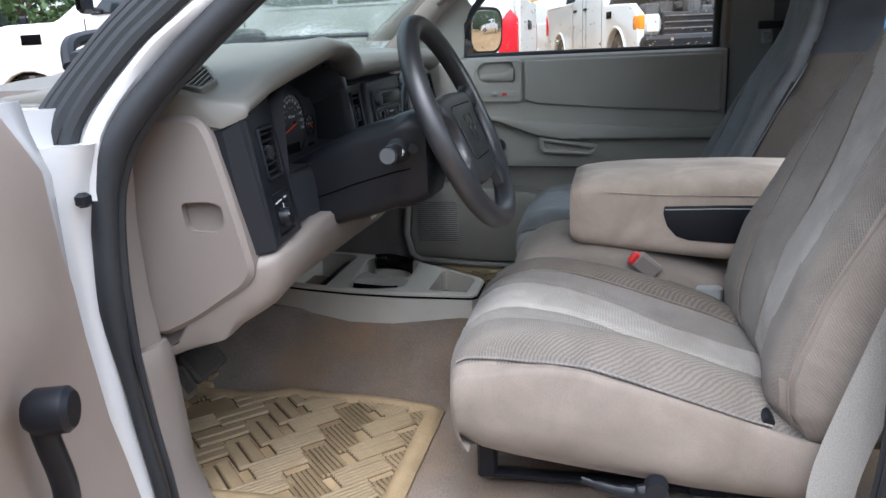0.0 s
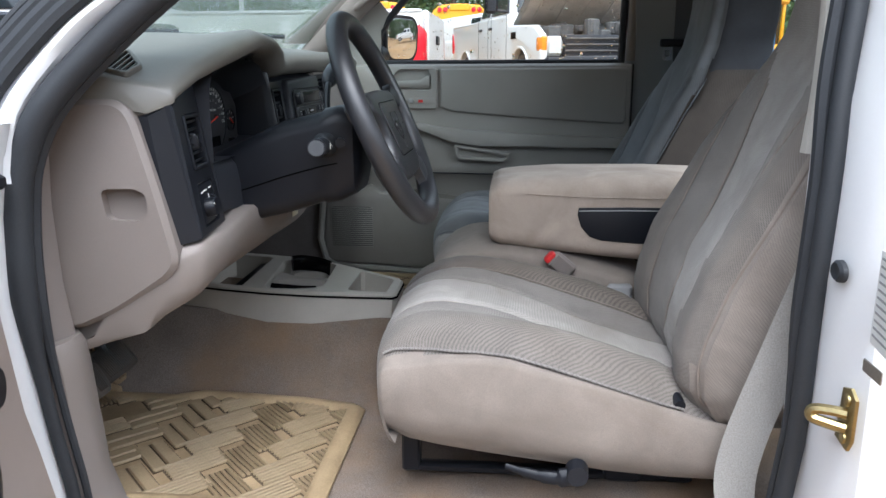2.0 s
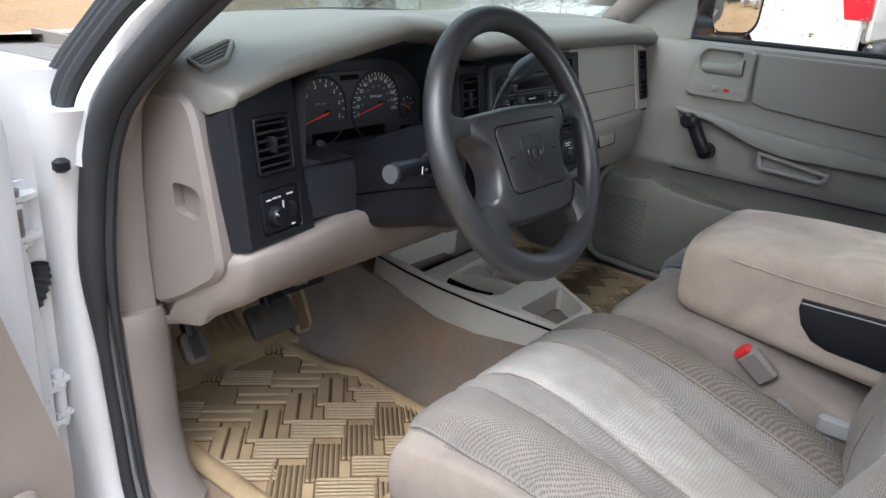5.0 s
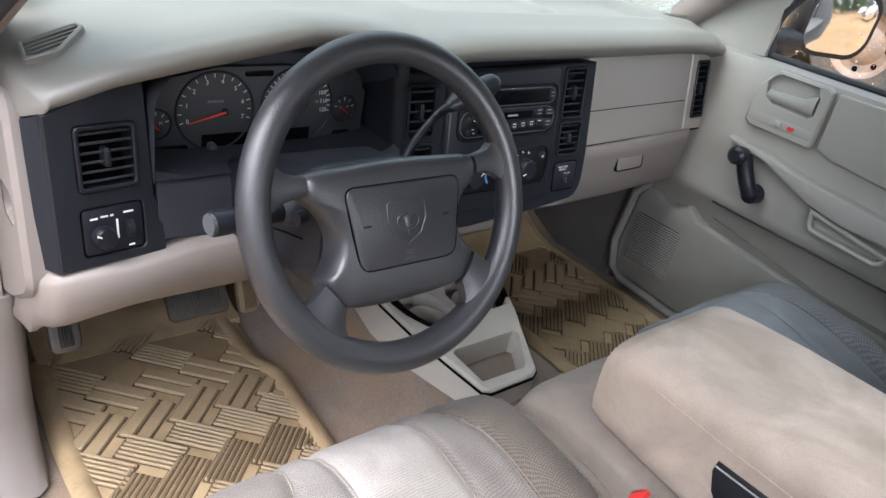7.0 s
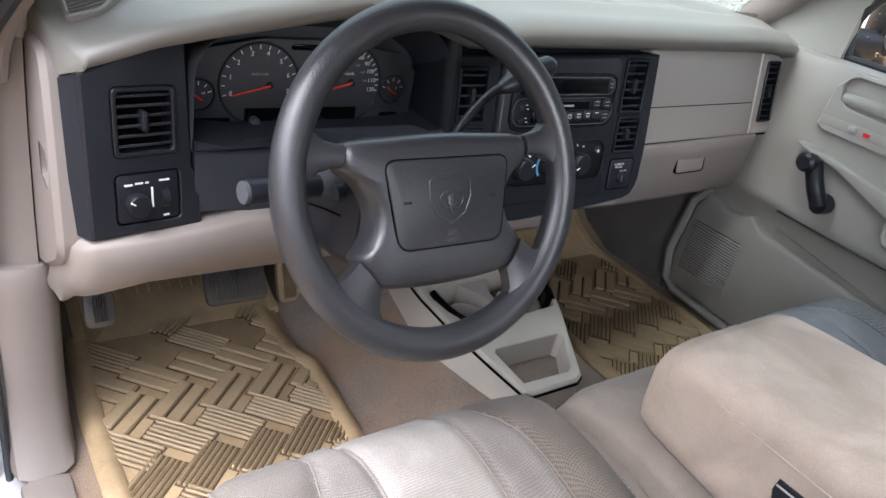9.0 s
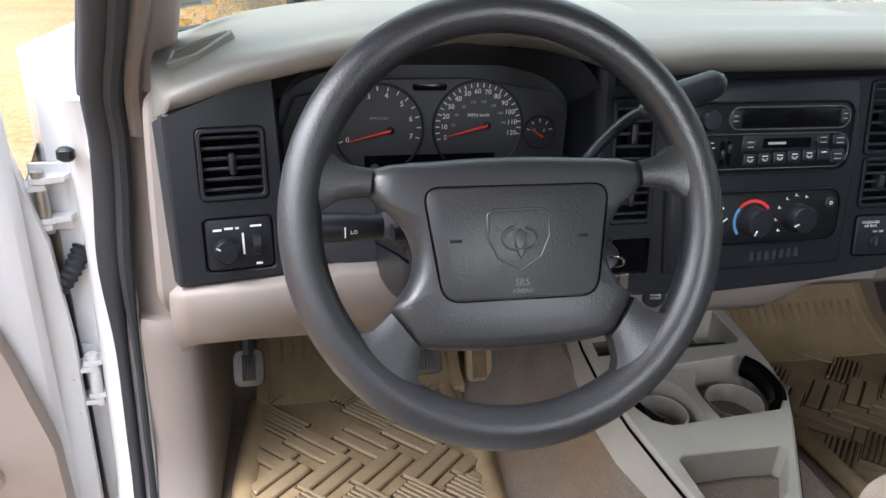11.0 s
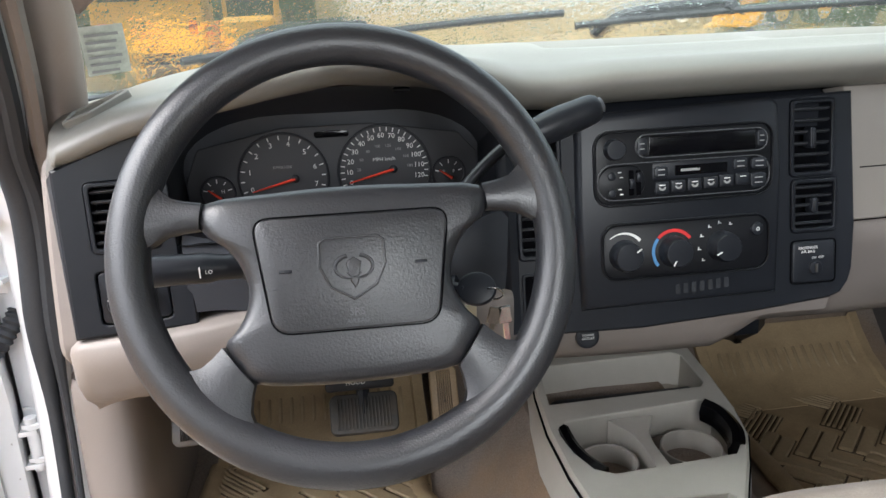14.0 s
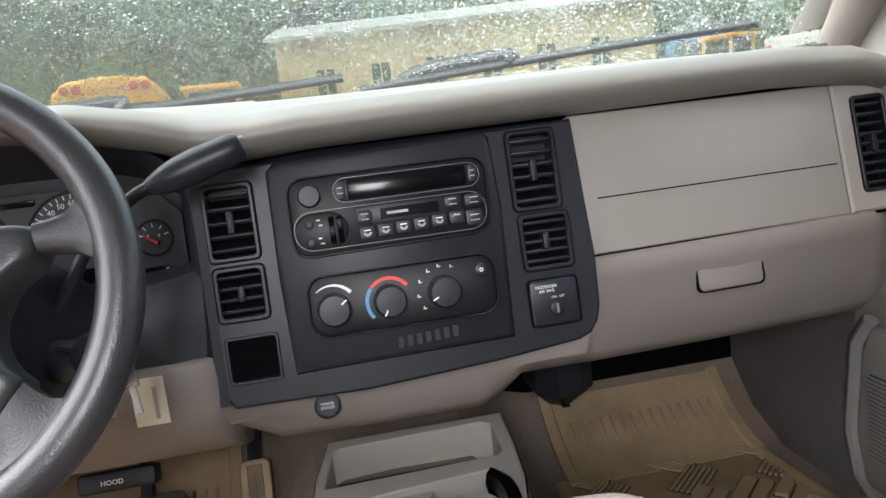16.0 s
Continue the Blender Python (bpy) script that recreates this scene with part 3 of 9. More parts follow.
for s in (1, -1):
    X = lambda v: CX + s * v
    # roof rail and A-pillar: painted outside, vinyl trim inside
    if s > 0:
        pillar("a_pillar_skin", [(X(0.80), 0.56, 1.20), (X(0.755), 0.33, 1.40), (X(0.68), 0.06, 1.60), (X(0.655), -0.2, 1.68), (X(0.65), -0.6, 1.69), (X(0.66), -1.1, 1.66)], 0.036, 0.036, WHITE)
    if s > 0:
        pillar("a_pillar_trim", [(X(0.725), 0.44, 1.262), (X(0.70), 0.345, 1.345), (X(0.665), 0.215, 1.455), (X(0.625), 0.05, 1.59), (X(0.61), -0.02, 1.632)], 0.030, 0.036, TAUPE)
    else:
        pillar("a_pillar_trim", [(X(0.738), 0.405, 1.190), (X(0.722), 0.395, 1.245), (X(0.692), 0.310, 1.345), (X(0.655), 0.180, 1.455), (X(0.62), 0.02, 1.585), (X(0.61), -0.04, 1.632)], 0.031, 0.034, LITTAUPE)
    pillar("roof_rail_trim", [(X(0.63), 0.05, 1.62), (X(0.62), -0.2, 1.66), (X(0.62), -0.6, 1.665), (X(0.63), -1.1, 1.64)], 0.03, 0.03, HEAD)
    # B-pillar with its rear side panel
    bm = B()
    if s < 0:
        plan = ((0.70, -0.60), (0.72, -0.577), (0.80, -0.577), (0.87, -0.585), (0.885, -0.60), (0.885, -0.79), (0.855, -0.79), (0.845, -0.70), (0.74, -0.68))
        rise = ((0.45, 0, 0), (0.8, 0, 0), (1.0, -0.005, 0), (1.2, -0.035, 0.01), (1.3, -0.065, 0.03), (1.45, -0.11, 0.055), (1.70, -0.19, 0.055))
    else:
        plan = ((0.712, -0.575), (0.722, -0.552), (0.75, -0.545), (0.87, -0.585), (0.885, -0.60), (0.885, -0.79), (0.74, -0.79), (0.715, -0.775))
        rise = ((0.45, 0, 0), (1.2, 0, 0), (1.3, -0.015, 0), (1.45, -0.045, 0), (1.70, -0.095, 0))
    loft(bm, [[Vector((X(x + lean), y - back, z)) for x, y in plan] for z, lean, back in rise])
    part("b_pillar", bm, WHITE if s < 0 else GREYTRIM, cab, "white painted door jamb" if s < 0 else "grey vinyl door pillar")
    bm = B()
    if s > 0:
        pillar("b_pillar_trim", [(X(0.712), -0.562, 1.25), (X(0.695), -0.562, 1.40), (X(0.655), -0.56, 1.62)], 0.014, 0.014, TAUPE, label="pale pillar edge trim")
        bm.free()
        bm = B()
    loft(bm, [[Vector((X(x + lean) if s < 0 else X(0.85), y - back, z)) for x, y in ((0.705, -0.575), (0.735, -0.565), (0.735, -0.60), (0.73, -0.75), (0.71, -0.76))]
              for z, lean, back in ((1.13, -0.015, 0.02), (1.2, -0.03, 0.02), (1.45, -0.085, 0.07), (1.66, -0.13, 0.07))])
    part("b_pillar_trim", bm, TAUPE, cab, "taupe plastic pillar trim")
    bm = B()
    box(bm, (X(0.87), -1.075, 0.84), (0.03, 0.57, 0.78), bevel=0.01)
    part("rear_corner_panel", bm, WHITE, cab)
    bm = B()
    box(bm, (X(0.735), -0.87, 0.87), (0.02, 0.56, 0.62), bevel=0.008)
    part("rear_side_trim", bm, GREYDOOR, cab)
    bm = B()
    box(bm, (X(0.80), -0.05, 0.50), (0.12, 1.2, 0.12), bevel=0.02)
    part("rocker_sill", bm, WHITE, cab)
    # cowl side in front of the door
    bm = B()
    loft(bm, [[Vector((X(x), y, z)) for x, y in (((0.735, 0.44), (0.80, 0.43), (0.86, 0.50), (0.875, 0.9), (0.74, 0.95)) if s > 0 else ((0.745, 0.44), (0.80, 0.43), (0.875, 0.455), (0.90, 0.50), (0.90, 0.9), (0.745, 0.95)))] for z in (0.45, 0.9, 1.22)])
    part("hinge_pillar", bm, WHITE, cab)
    bm = B()
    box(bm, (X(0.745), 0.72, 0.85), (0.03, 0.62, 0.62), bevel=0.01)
    # the passenger side is darkened in colour for under-dash shade
    part("cowl_trim", bm, FOOTSHADE if s > 0 else TAUPE, cab)
# passenger A-pillar trim panel
bm = B()
W = smoothed([(0.715, 0.52, 1.311), (0.69, 0.36, 1.425), (0.66, 0.197, 1.533), (0.63, 0.075, 1.612)], 5)
F = smoothed([(0.735, 0.37, 1.314), (0.71, 0.226, 1.419), (0.675, 0.086, 1.512), (0.64, -0.03, 1.585)], 5)
loft(bm, [[w, w.lerp(f, 0.06) + Vector((-0.010, -0.004, -0.004)), w.lerp(f, 0.5) + Vector((-0.016, -0.006, -0.006)), w.lerp(f, 0.92) + Vector((-0.010, 0, 0)), f, f + Vector((0.012, 0, 0)), w + Vector((0.012, 0, 0))] for w, f in zip(W, F)])
part("a_pillar_panel", bm, TAUPE, cab, "taupe plastic pillar trim", smooth=60)
# sound pad on the firewall above the toe boards, painted near-black for the shade there
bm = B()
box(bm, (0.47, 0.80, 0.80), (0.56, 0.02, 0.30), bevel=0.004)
part("firewall_pad", bm, VOID, cab, "firewall insulation darkened to near-black for under-dash shade")

# rear wall with its window
bm = B()
box(bm, (CX, -1.16, 0.88), (1.5, 0.06, 0.74), bevel=0.01)
part("rear_wall_lower", bm, GREYDOOR, cab)
bm = B()
box(bm, (CX, -1.13, 1.63), (1.4, 0.08, 0.10), bevel=0.02)
part("rear_header", bm, HEAD, cab)
for s in (1, -1):
    bm = B()
    box(bm, (CX + s * 0.66, -1.14, 1.42), (0.1, 0.06, 0.36), bevel=0.015)
    part("rear_corner_trim", bm, GREYDOOR, cab)
bm = B()
box(bm, (CX, -1.15, 1.415), (1.24, 0.006, 0.35))
ob = part("rear_window", bm, GLASS, cab)
ob.visible_shadow = False
# rear side windows
for s in (1, -1):
    bm = B()
    loft(bm, [[Vector((CX + s * (x + 0.012 * k), y, z)) for y, z, x in ((-0.79, 1.25, 0.745), (-1.08, 1.25, 0.745), (-1.08, 1.56, 0.675), (-0.79, 1.58, 0.67))] for k in (0, 0.4)])
    ob = part("quarter_window", bm, GLASS, cab)
    ob.visible_shadow = False
    bm = B()
    tube(bm, [Vector((CX + s * (x - 0.004), y, z)) for y, z, x in ((-0.78, 1.24, 0.745), (-1.09, 1.24, 0.745), (-1.09, 1.57, 0.675), (-0.78, 1.59, 0.67))], 0.012, 8, closed=True)
    part("quarter_window_seal", bm, RUBBER, cab)

# windscreen: bowed in plan, raked
def screen(u, v):
    """Point on the windscreen, u across from -1 to 1, v from its base to the header."""
    a = Vector((CX + 0.715 * u, 0.74 - 0.26 * u * u, 1.275 - 0.03 * u * u))
    b = Vector((CX + 0.62 * u, 0.155 - 0.13 * u * u, 1.648 - 0.02 * u * u))
    return a.lerp(b, v) + Vector((0, 0.02, 0.025)) * math.sin(math.pi * v)


bm = B()
loft(bm, [[screen(u, v) for u in np.linspace(-1, 1, 25)] for v in np.linspace(-0.03, 1, 13)], closed=False, cap=False)
face_towards(part("windscreen", bm, WINDSHIELD, cab, "rain-beaded windscreen glass", smooth=180), (0, -1, 0)).visible_shadow = False
bm = B()
tube(bm, [screen(u, -0.01) + Vector((0, -0.012, -0.004)) for u in np.linspace(-1, 1, 25)], 0.010, 8)
part("screen_gasket", bm, RUBBER, cab)
bm = B()
loft(bm, [[Vector((CX + x, y, z)) for x in np.linspace(-0.80, 0.80, 9)] for y, z in ((0.70, 1.235), (0.80, 1.225), (0.90, 1.205), (0.92, 1.15))], closed=False, cap=False)
part("cowl_grille", bm, BLACK, cab, "black plastic cowl")
bm = B()
loft(bm, [[Vector((CX + 0.62 * u, y - 0.085 * u * u, z - 0.02 * u * u)) for u in np.linspace(-1, 1, 13)] for y, z in ((0.16, 1.652), (0.12, 1.628), (0.06, 1.632), (-0.02, 1.652))], closed=False, cap=False)
part("header_trim", bm, HEAD, cab)

# front sheet metal
bm = B()
loft(bm, [[Vector((CX + x, y, z)) for x, z in ((-0.84, zz - 0.16), (-0.80, zz - 0.03), (-0.6, zz), (-0.3, zz + 0.02), (0, zz + 0.025), (0.3, zz + 0.02), (0.6, zz), (0.80, zz - 0.03), (0.84, zz - 0.16))]
          for y, zz in ((0.92, 1.185), (1.1, 1.18), (1.6, 1.13), (2.0, 1.04))], closed=False, cap=False)
part("hood", bm, WHITE, cab)

# driver's front fender behind the open door
bm = B()
loft(bm, [[Vector((x, y, z)) for x, z in ((-0.885, 0.45), (-0.905, 0.6), (-0.925, 0.85), (-0.915, 1.02), (-0.88, 1.10), (-0.83, 1.135), (-0.80, 1.13))] for y in (0.475, 0.50, 0.8, 1.3, 1.7)], closed=False, cap=False)
part("front_fender", bm, WHITE, cab)

# door opening seals
DOOR_SEAL = [(-0.775, 0.10, 0.535), (-0.775, 0.29, 0.537), (-0.775, 0.335, 0.55), (-0.775, 0.362, 0.62), (-0.775, 0.373, 0.70), (-0.775, 0.387, 0.80), (-0.775, 0.40, 0.95), (-0.775, 0.400, 1.06), (-0.775, 0.388, 1.13), (-0.768, 0.354, 1.195), (-0.742, 0.290, 1.268), (-0.712, 0.205, 1.346), (-0.680, 0.110, 1.425), (-0.652, 0.015, 1.492), (-0.630, -0.075, 1.548), (-0.615, -0.2, 1.6), (-0.61, -0.35, 1.63), (-0.61, -0.50, 1.62), (-0.635, -0.59, 1.55), (-0.68, -0.625, 1.45), (-0.72, -0.606, 1.36), (-0.757, -0.584, 1.22), (-0.777, -0.575, 1.10), (-0.785, -0.568, 0.95),
             (-0.785, -0.562, 0.75), (-0.785, -0.515, 0.56), (-0.78, -0.3, 0.535)]
seal = thing("door_seal", "black rubber weatherstrip round the open driver doorway", "weatherstrip", (-0.775, 0, 0.575))
bm = B()
DOOR_SEAL = [(x - 0.018 * (1 - sstep(0.95, 1.15, z)) if y > 0 else x, y, z) for x, y, z in DOOR_SEAL]
ROUND = smoothed(DOOR_SEAL, 5, True)
tube(bm, ROUND, [0.0115 if p.y < -0.4 else 0.0085 + 0.009 * sstep(0.82, 0.98, p.z) for p in ROUND], 12, closed=True)
part("rubber_bulb", bm, RUBBER, seal)
bm = B()
mid = Vector((-0.70, -0.1, 1.05))
tube(bm, [p + Vector((0.020, (mid.y - p.y) * 0.012 * (1 + 0.8 * sstep(1.1, 1.25, p.z)), (mid.z - p.z) * 0.01 * (1 + 1.0 * sstep(1.1, 1.25, p.z)))) for p in ROUND], [0.005 + 0.006 * sstep(0.82, 0.98, p.z) for p in ROUND], 8, closed=True)
part("inner_lip", bm, RUBBER, seal)
bm = B()
tube(bm, [p + Vector((0.040, 0.004, 0.004)) for p in smoothed(DOOR_SEAL[8:16], 5)], 0.011, 8)
part("pillar_edge_trim", bm, TAUPE, cab)
bm = B()
STRIP = smoothed([(-0.700, -0.575, 1.135), (-0.680, -0.588, 1.22), (-0.655, -0.597, 1.31), (-0.620, -0.603, 1.43), (-0.595, -0.60, 1.53), (-0.58, -0.58, 1.60)], 5)
loft(bm, [[p + Vector(d) for d in ((0.010, 0.006, 0), (0.0, 0.010, 0), (-0.012, 0.008, 0), (-0.016, -0.004, 0), (0.0, -0.010, 0), (0.012, -0.006, 0))] for p in STRIP])
part("pillar_edge_strip", bm, CONSOLE, cab, "pale plastic pillar edge strip")
# driver's A-pillar outside: painted band, then two black mouldings along the windscreen
BAND0 = [(-0.790, 0.385, 1.10), (-0.784, 0.382, 1.183), (-0.753, 0.312, 1.278), (-0.734, 0.257, 1.323), (-0.700, 0.160, 1.399), (-0.668, 0.060, 1.468), (-0.638, -0.05, 1.545), (-0.622, -0.20, 1.62), (-0.617, -0.4, 1.655)]
BAND1 = [(-0.800, 0.44, 1.10), (-0.786, 0.414, 1.195), (-0.758, 0.348, 1.28), (-0.737, 0.291, 1.332), (-0.708, 0.195, 1.408), (-0.680, 0.100, 1.476), (-0.650, -0.01, 1.555), (-0.628, -0.18, 1.635), (-0.617, -0.4, 1.68)]
BAND2 = [(-0.800, 0.52, 1.10), (-0.787, 0.467, 1.197), (-0.758, 0.407, 1.275), (-0.734, 0.346, 1.338), (-0.707, 0.26, 1.405), (-0.682, 0.165, 1.478), (-0.655, 0.05, 1.56), (-0.63, -0.10, 1.64), (-0.617, -0.4, 1.70)]
b0, b1, b2 = (smoothed(b, 5) for b in (BAND0, BAND1, BAND2))
b1 = [a.lerp(b, 0.62) for a, b in zip(b0, b1)]
bm = B()
inner = Vector((0.03, 0.0, -0.01))
loft(bm, [[a, a.lerp(b, 0.35) + Vector((-0.006, 0, 0.002)), a.lerp(b, 0.75) + Vector((-0.006, 0, 0.002)), b, c, c + inner, a + inner] for a, b, c in zip(b0, b1, b2)])
part("a_pillar_skin", bm, WHITE, cab, "white painted pillar band")
bm = B()
off = Vector((-0.009, 0.003, 0.005))
loft(bm, [[b + off, b.lerp(c, 0.5) + off * 1.2, c + off, c + off + inner, b + off + inner] for b, c in zip(b1, b2)])
part("moulding_base", bm, RUBBER, cab)
for k, r in ((0.16, 0.0115), (0.44, 0.0125), (0.72, 0.0105), (0.95, 0.0075)):
    bm = B()
    tube(bm, [b.lerp(c, k) + Vector((-0.006, 0.002, 0.004)) for b, c in zip(b1, b2)], r, 8)
    part("pillar_moulding", bm, RUBBER, cab, "black rubber windscreen moulding")

# painted flange of the body outside the seal, from the pillar foot down to the sill
bm = B()
FLANGE = [(0.385, 1.175), (0.398, 1.13), (0.408, 1.06), (0.408, 0.95), (0.396, 0.80), (0.382, 0.70), (0.370, 0.62), (0.345, 0.55), (0.32, 0.50)]
loft(bm, [[Vector((x, y + dy, z)) for x, dy in ((-0.770, 0.010), (-0.795, 0.0), (-0.814, 0.001), (-0.824, 0.008), (-0.832, 0.030), (-0.838, 0.10), (-0.81, 0.11), (-0.770, 0.08))] for y, z in FLANGE])
part("jamb_flange", bm, WHITE, cab, "white painted door opening flange")

# sill plate and kick panel at the open door
bm = B()
loft(bm, [[Vector((x, y, z)) for x, z in ((-0.765, 0.55), (-0.762, 0.572), (-0.75, 0.578), (-0.71, 0.577), (-0.70, 0.573), (-0.695, 0.55))] for y in np.linspace(0.30, -0.50, 9)])
part("sill_plate", bm, TAUPE, cab, "scuffed taupe door sill plate")
bm = B()
loft(bm, [[Vector((x, y, z)) for x, y in ((-0.770, y0), (-0.764, y0 - 0.02), (-0.745, y0 - 0.03), (-0.705, y0 - 0.026), (-0.690, y0 - 0.012), (-0.683, y0 + 0.02), (-0.680, y0 + 0.2), (-0.680, 0.75), (-0.770, 0.75))] for z, y0 in ((0.575, 0.33), (0.61, 0.37), (0.68, 0.392), (0.84, 0.402), (0.866, 0.406), (0.876, 0.412))])
part("kick_panel", bm, TAUPE, cab, "taupe plastic kick panel")

# ---- dashboard ----
dash = thing("dashboard", "taupe vinyl dashboard with a hooded charcoal instrument bezel", "dashboard", (CX, 0.4, 0.95))
# lip of the pad: x, y, z of its lower edge and height of the nose
LIP = [(-0.668, 0.2335, 1.193, 0.026), (-0.60, 0.226, 1.219, 0.03), (-0.52, 0.218, 1.238, 0.032), (-0.44, 0.212, 1.254, 0.032), (-0.37, 0.21, 1.265, 0.032),
       (-0.28, 0.212, 1.257, 0.034), (-0.216, 0.222, 1.241, 0.037), (-0.165, 0.236, 1.223, 0.04), (-0.12, 0.244, 1.218, 0.042), (-0.05, 0.248, 1.223, 0.042), (0.25, 0.25, 1.226, 0.042), (0.53, 0.254, 1.229, 0.042),
       (0.64, 0.262, 1.224, 0.04), (0.69, 0.275, 1.216, 0.036), (0.715, 0.30, 1.20, 0.03)]


def pad_rest(x, y):
    """Height of the dashboard top behind its nose, with the shallow tray before the passenger."""
    e = abs(x - CX) / 0.71
    hood = 0.030 * math.exp(-((x + 0.37) / 0.17) ** 2) * max(0.0, 1 - (y - 0.21) / 0.30)
    base = 1.272 + 0.016 * sstep(0.27, 0.42, y) - (0.055 if x < 0 else 0.02) * e ** 6 - 0.03 * sstep(0.5, 0.74, y)
    tray = 0.018 * sstep(0.365, 0.385, y) * (1 - sstep(0.505, 0.53, y)) * sstep(-0.11, -0.08, x) * (1 - sstep(0.52, 0.58, x))
    bumps = 0.010 * math.exp(-((x - 0.245) / 0.03) ** 2) * sstep(0.37, 0.40, y) * (1 - sstep(0.5, 0.53, y))
    return base + hood - tray + bumps


bm = B()
rows = []
for x in np.linspace(-0.668, 0.715, 130):
    y, z, h = lerp(LIP, x)
    roll = sstep(-0.50, -0.20, x)
    row = [(y + 0.10, z + 0.002), (y + 0.034 + 0.01 * roll, z - 0.002), (y + 0.010 + 0.020 * roll, z - 0.001), (y + 0.003 + 0.013 * roll, z + 0.003 + 0.003 * roll), (y - 0.002 + 0.003 * roll, z + h * 0.40), (y - 0.001, z + h * 0.66), (y + 0.007, z + h * 0.92), (y + 0.024, z + h * 1.12)]
    end = z + h * 1.12
    for yy in (0.30, 0.33, 0.355, 0.366, 0.376, 0.386, 0.40, 0.42, 0.46, 0.495, 0.515, 0.535, 0.60, 0.68, 0.74):
        t = sstep(y + 0.02, y + 0.10, yy)
        row.append((yy, end + (pad_rest(x, yy) - end) * t))
    row.append((0.745, 1.1))
    rows.append([Vector((x, a, b)) for a, b in row])
# the pad's end facet towards the driver's door, under a rounded crease that runs out at the nose
CREASE = [(0.233, -0.6735, 1.203), (0.27, -0.688, 1.217), (0.32, -0.697, 1.230), (0.40, -0.702, 1.238), (0.50, -0.704, 1.240), (0.745, -0.704, 1.215)]
under = [(-0.690, 0.33, 1.182), (-0.691, 0.30, 1.180), (-0.692, 0.275, 1.179), (-0.684, 0.252, 1.184), (-0.672, 0.2335, 1.194)]
nose = [(-0.6725, 0.2325, 1.201), (-0.6745, 0.237, 1.208), (-0.682, 0.257, 1.216)]
foot = [(-0.676, 0.237, 1.191), (-0.684, 0.249, 1.186), (-0.692, 0.263, 1.180)]
back = [p.y for p in rows[0][8:-1]]
crease = [lerp(CREASE, y) for y in back]
ends = [under + nose + [(x, y, z) for y, (x, z) in zip(back, crease)],
        under + [(x - 0.002, y, z - 0.005) for x, y, z in nose] + [(x - 0.0025, y, z - 0.004) for y, (x, z) in zip(back, crease)],
        under + [(x - 0.001, y, z + 0.004) for x, y, z in foot] + [(x - 0.003, y, z - 0.012) for y, (x, z) in zip(back, crease)],
        under + foot + [(x - 0.002, y, 1.186) for y, (x, z) in zip(back, crease)]]
for end in ends:
    rows.insert(0, [Vector(p) for p in end] + [Vector((end[-1][0], 0.745, 1.1))])
loft(bm, rows, closed=False, cap=False)
top_pad = part("top_pad", bm, TAUPE_D, dash, "grained taupe dashboard pad", smooth=60)


def pad_height(x, y):
    ly, z, h = lerp(LIP, x)
    end = z + h * 1.12
    return end + (pad_rest(x, y) - end) * sstep(ly + 0.02, ly + 0.10, y)


def pad_frame(x, y):
    """Pose lying on the pad's top, its first axis along the car's width."""
    d = 0.02
    across = Vector((2 * d, 0, pad_height(x + d, y) - pad_height(x - d, y))).normalized()
    along = Vector((0, 2 * d, pad_height(x, y + d) - pad_height(x, y - d))).normalized()
    up = across.cross(along).normalized()
    along = up.cross(across)
    m = Matrix((across, along, up)).transposed().to_4x4()
    m.translation = (x, y, pad_height(x, y) + 0.001)
    return m


# defroster outlets at both ends of the pad
for s, x0, y0 in ((-1, -0.644, 0.314), (1, 0.63, 0.40)):
    fp = Matrix.Translation((x0, y0, pad_rest(x0, y0) - 0.002)) @ Matrix.Rotation(radians(3), 4, "X")
    if s < 0:
        fp = pad_frame(x0, y0)
    tri = roundpoly([(-0.037, -0.020), (0.0, -0.027), (0.042, 0.008), (0.036, 0.020), (-0.032, 0.020)], 0.006, 3) if s < 0 else quad_poly(-0.05, 0.06, -0.006, 0.006, 0.004)
    bm = B()
    rim(bm, fp, tri, offset(tri, 0.0055 if s < 0 else 0.002), -0.02, 0.0065 if s < 0 else 0.0045, 0.0015)
    outlet = part("defroster_outlet", bm, TAUPE_D, dash)
    bm = B()
    slab(bm, fp, offset(tri, 0.004 if s < 0 else 0.001), -0.02, 0.0012 if s < 0 else -0.0005)
    part("dark_opening", bm, VOID, outlet)
    for k in range(5):
        bm = B()
        if s < 0:
            v = -0.0165 + k * 0.0075
            left, right = -0.033 + 0.10 * (v + 0.02), min(0.034, -0.004 + (v + 0.027) * 1.17)
            box(bm, ((left + right) / 2, v, 0.0026), (right - left, 0.0015, 0.004), fp)
        else:
            box(bm, (-0.04 + k * 0.02, 0, 0.0030), (0.002, 0.009, 0.004), fp)
        part("slat", bm, TAUPE_D, outlet)

# charcoal bezel, left wing with its air vent and lamp switch
LEFT = face_pose((-0.676, 0.208, 1.006), (0.0, 0.027, 0.185), (0.105, 0.014, 0.0))
STACK = face_pose((0.033, 0.243, 1.085), (0, 0.15, 1.0))
bm = B()
holed(bm, LEFT, [(0, 0), (0.06, 0.001), (0.13, 0.0), (0.13, 0.06), (0.120, 0.075), (0.1165, 0.228), (0.07, 0.212), (0, 0.186)], [quad_poly(0.031, 0.102, 0.093, 0.170, 0.006), quad_poly(0.0295, 0.104, 0.0125, 0.073, 0.006)], -0.05, 0.0, 0.045)
part("left_bezel", bm, BEZEL, dash, "charcoal plastic bezel")
air_vent(dash, LEFT, 0.031, 0.102, 0.093, 0.170, 6)
bm = B()
slab(bm, LEFT, quad_poly(0.031, 0.103, 0.014, 0.072, 0.006), -0.02, -0.001, 0.002)
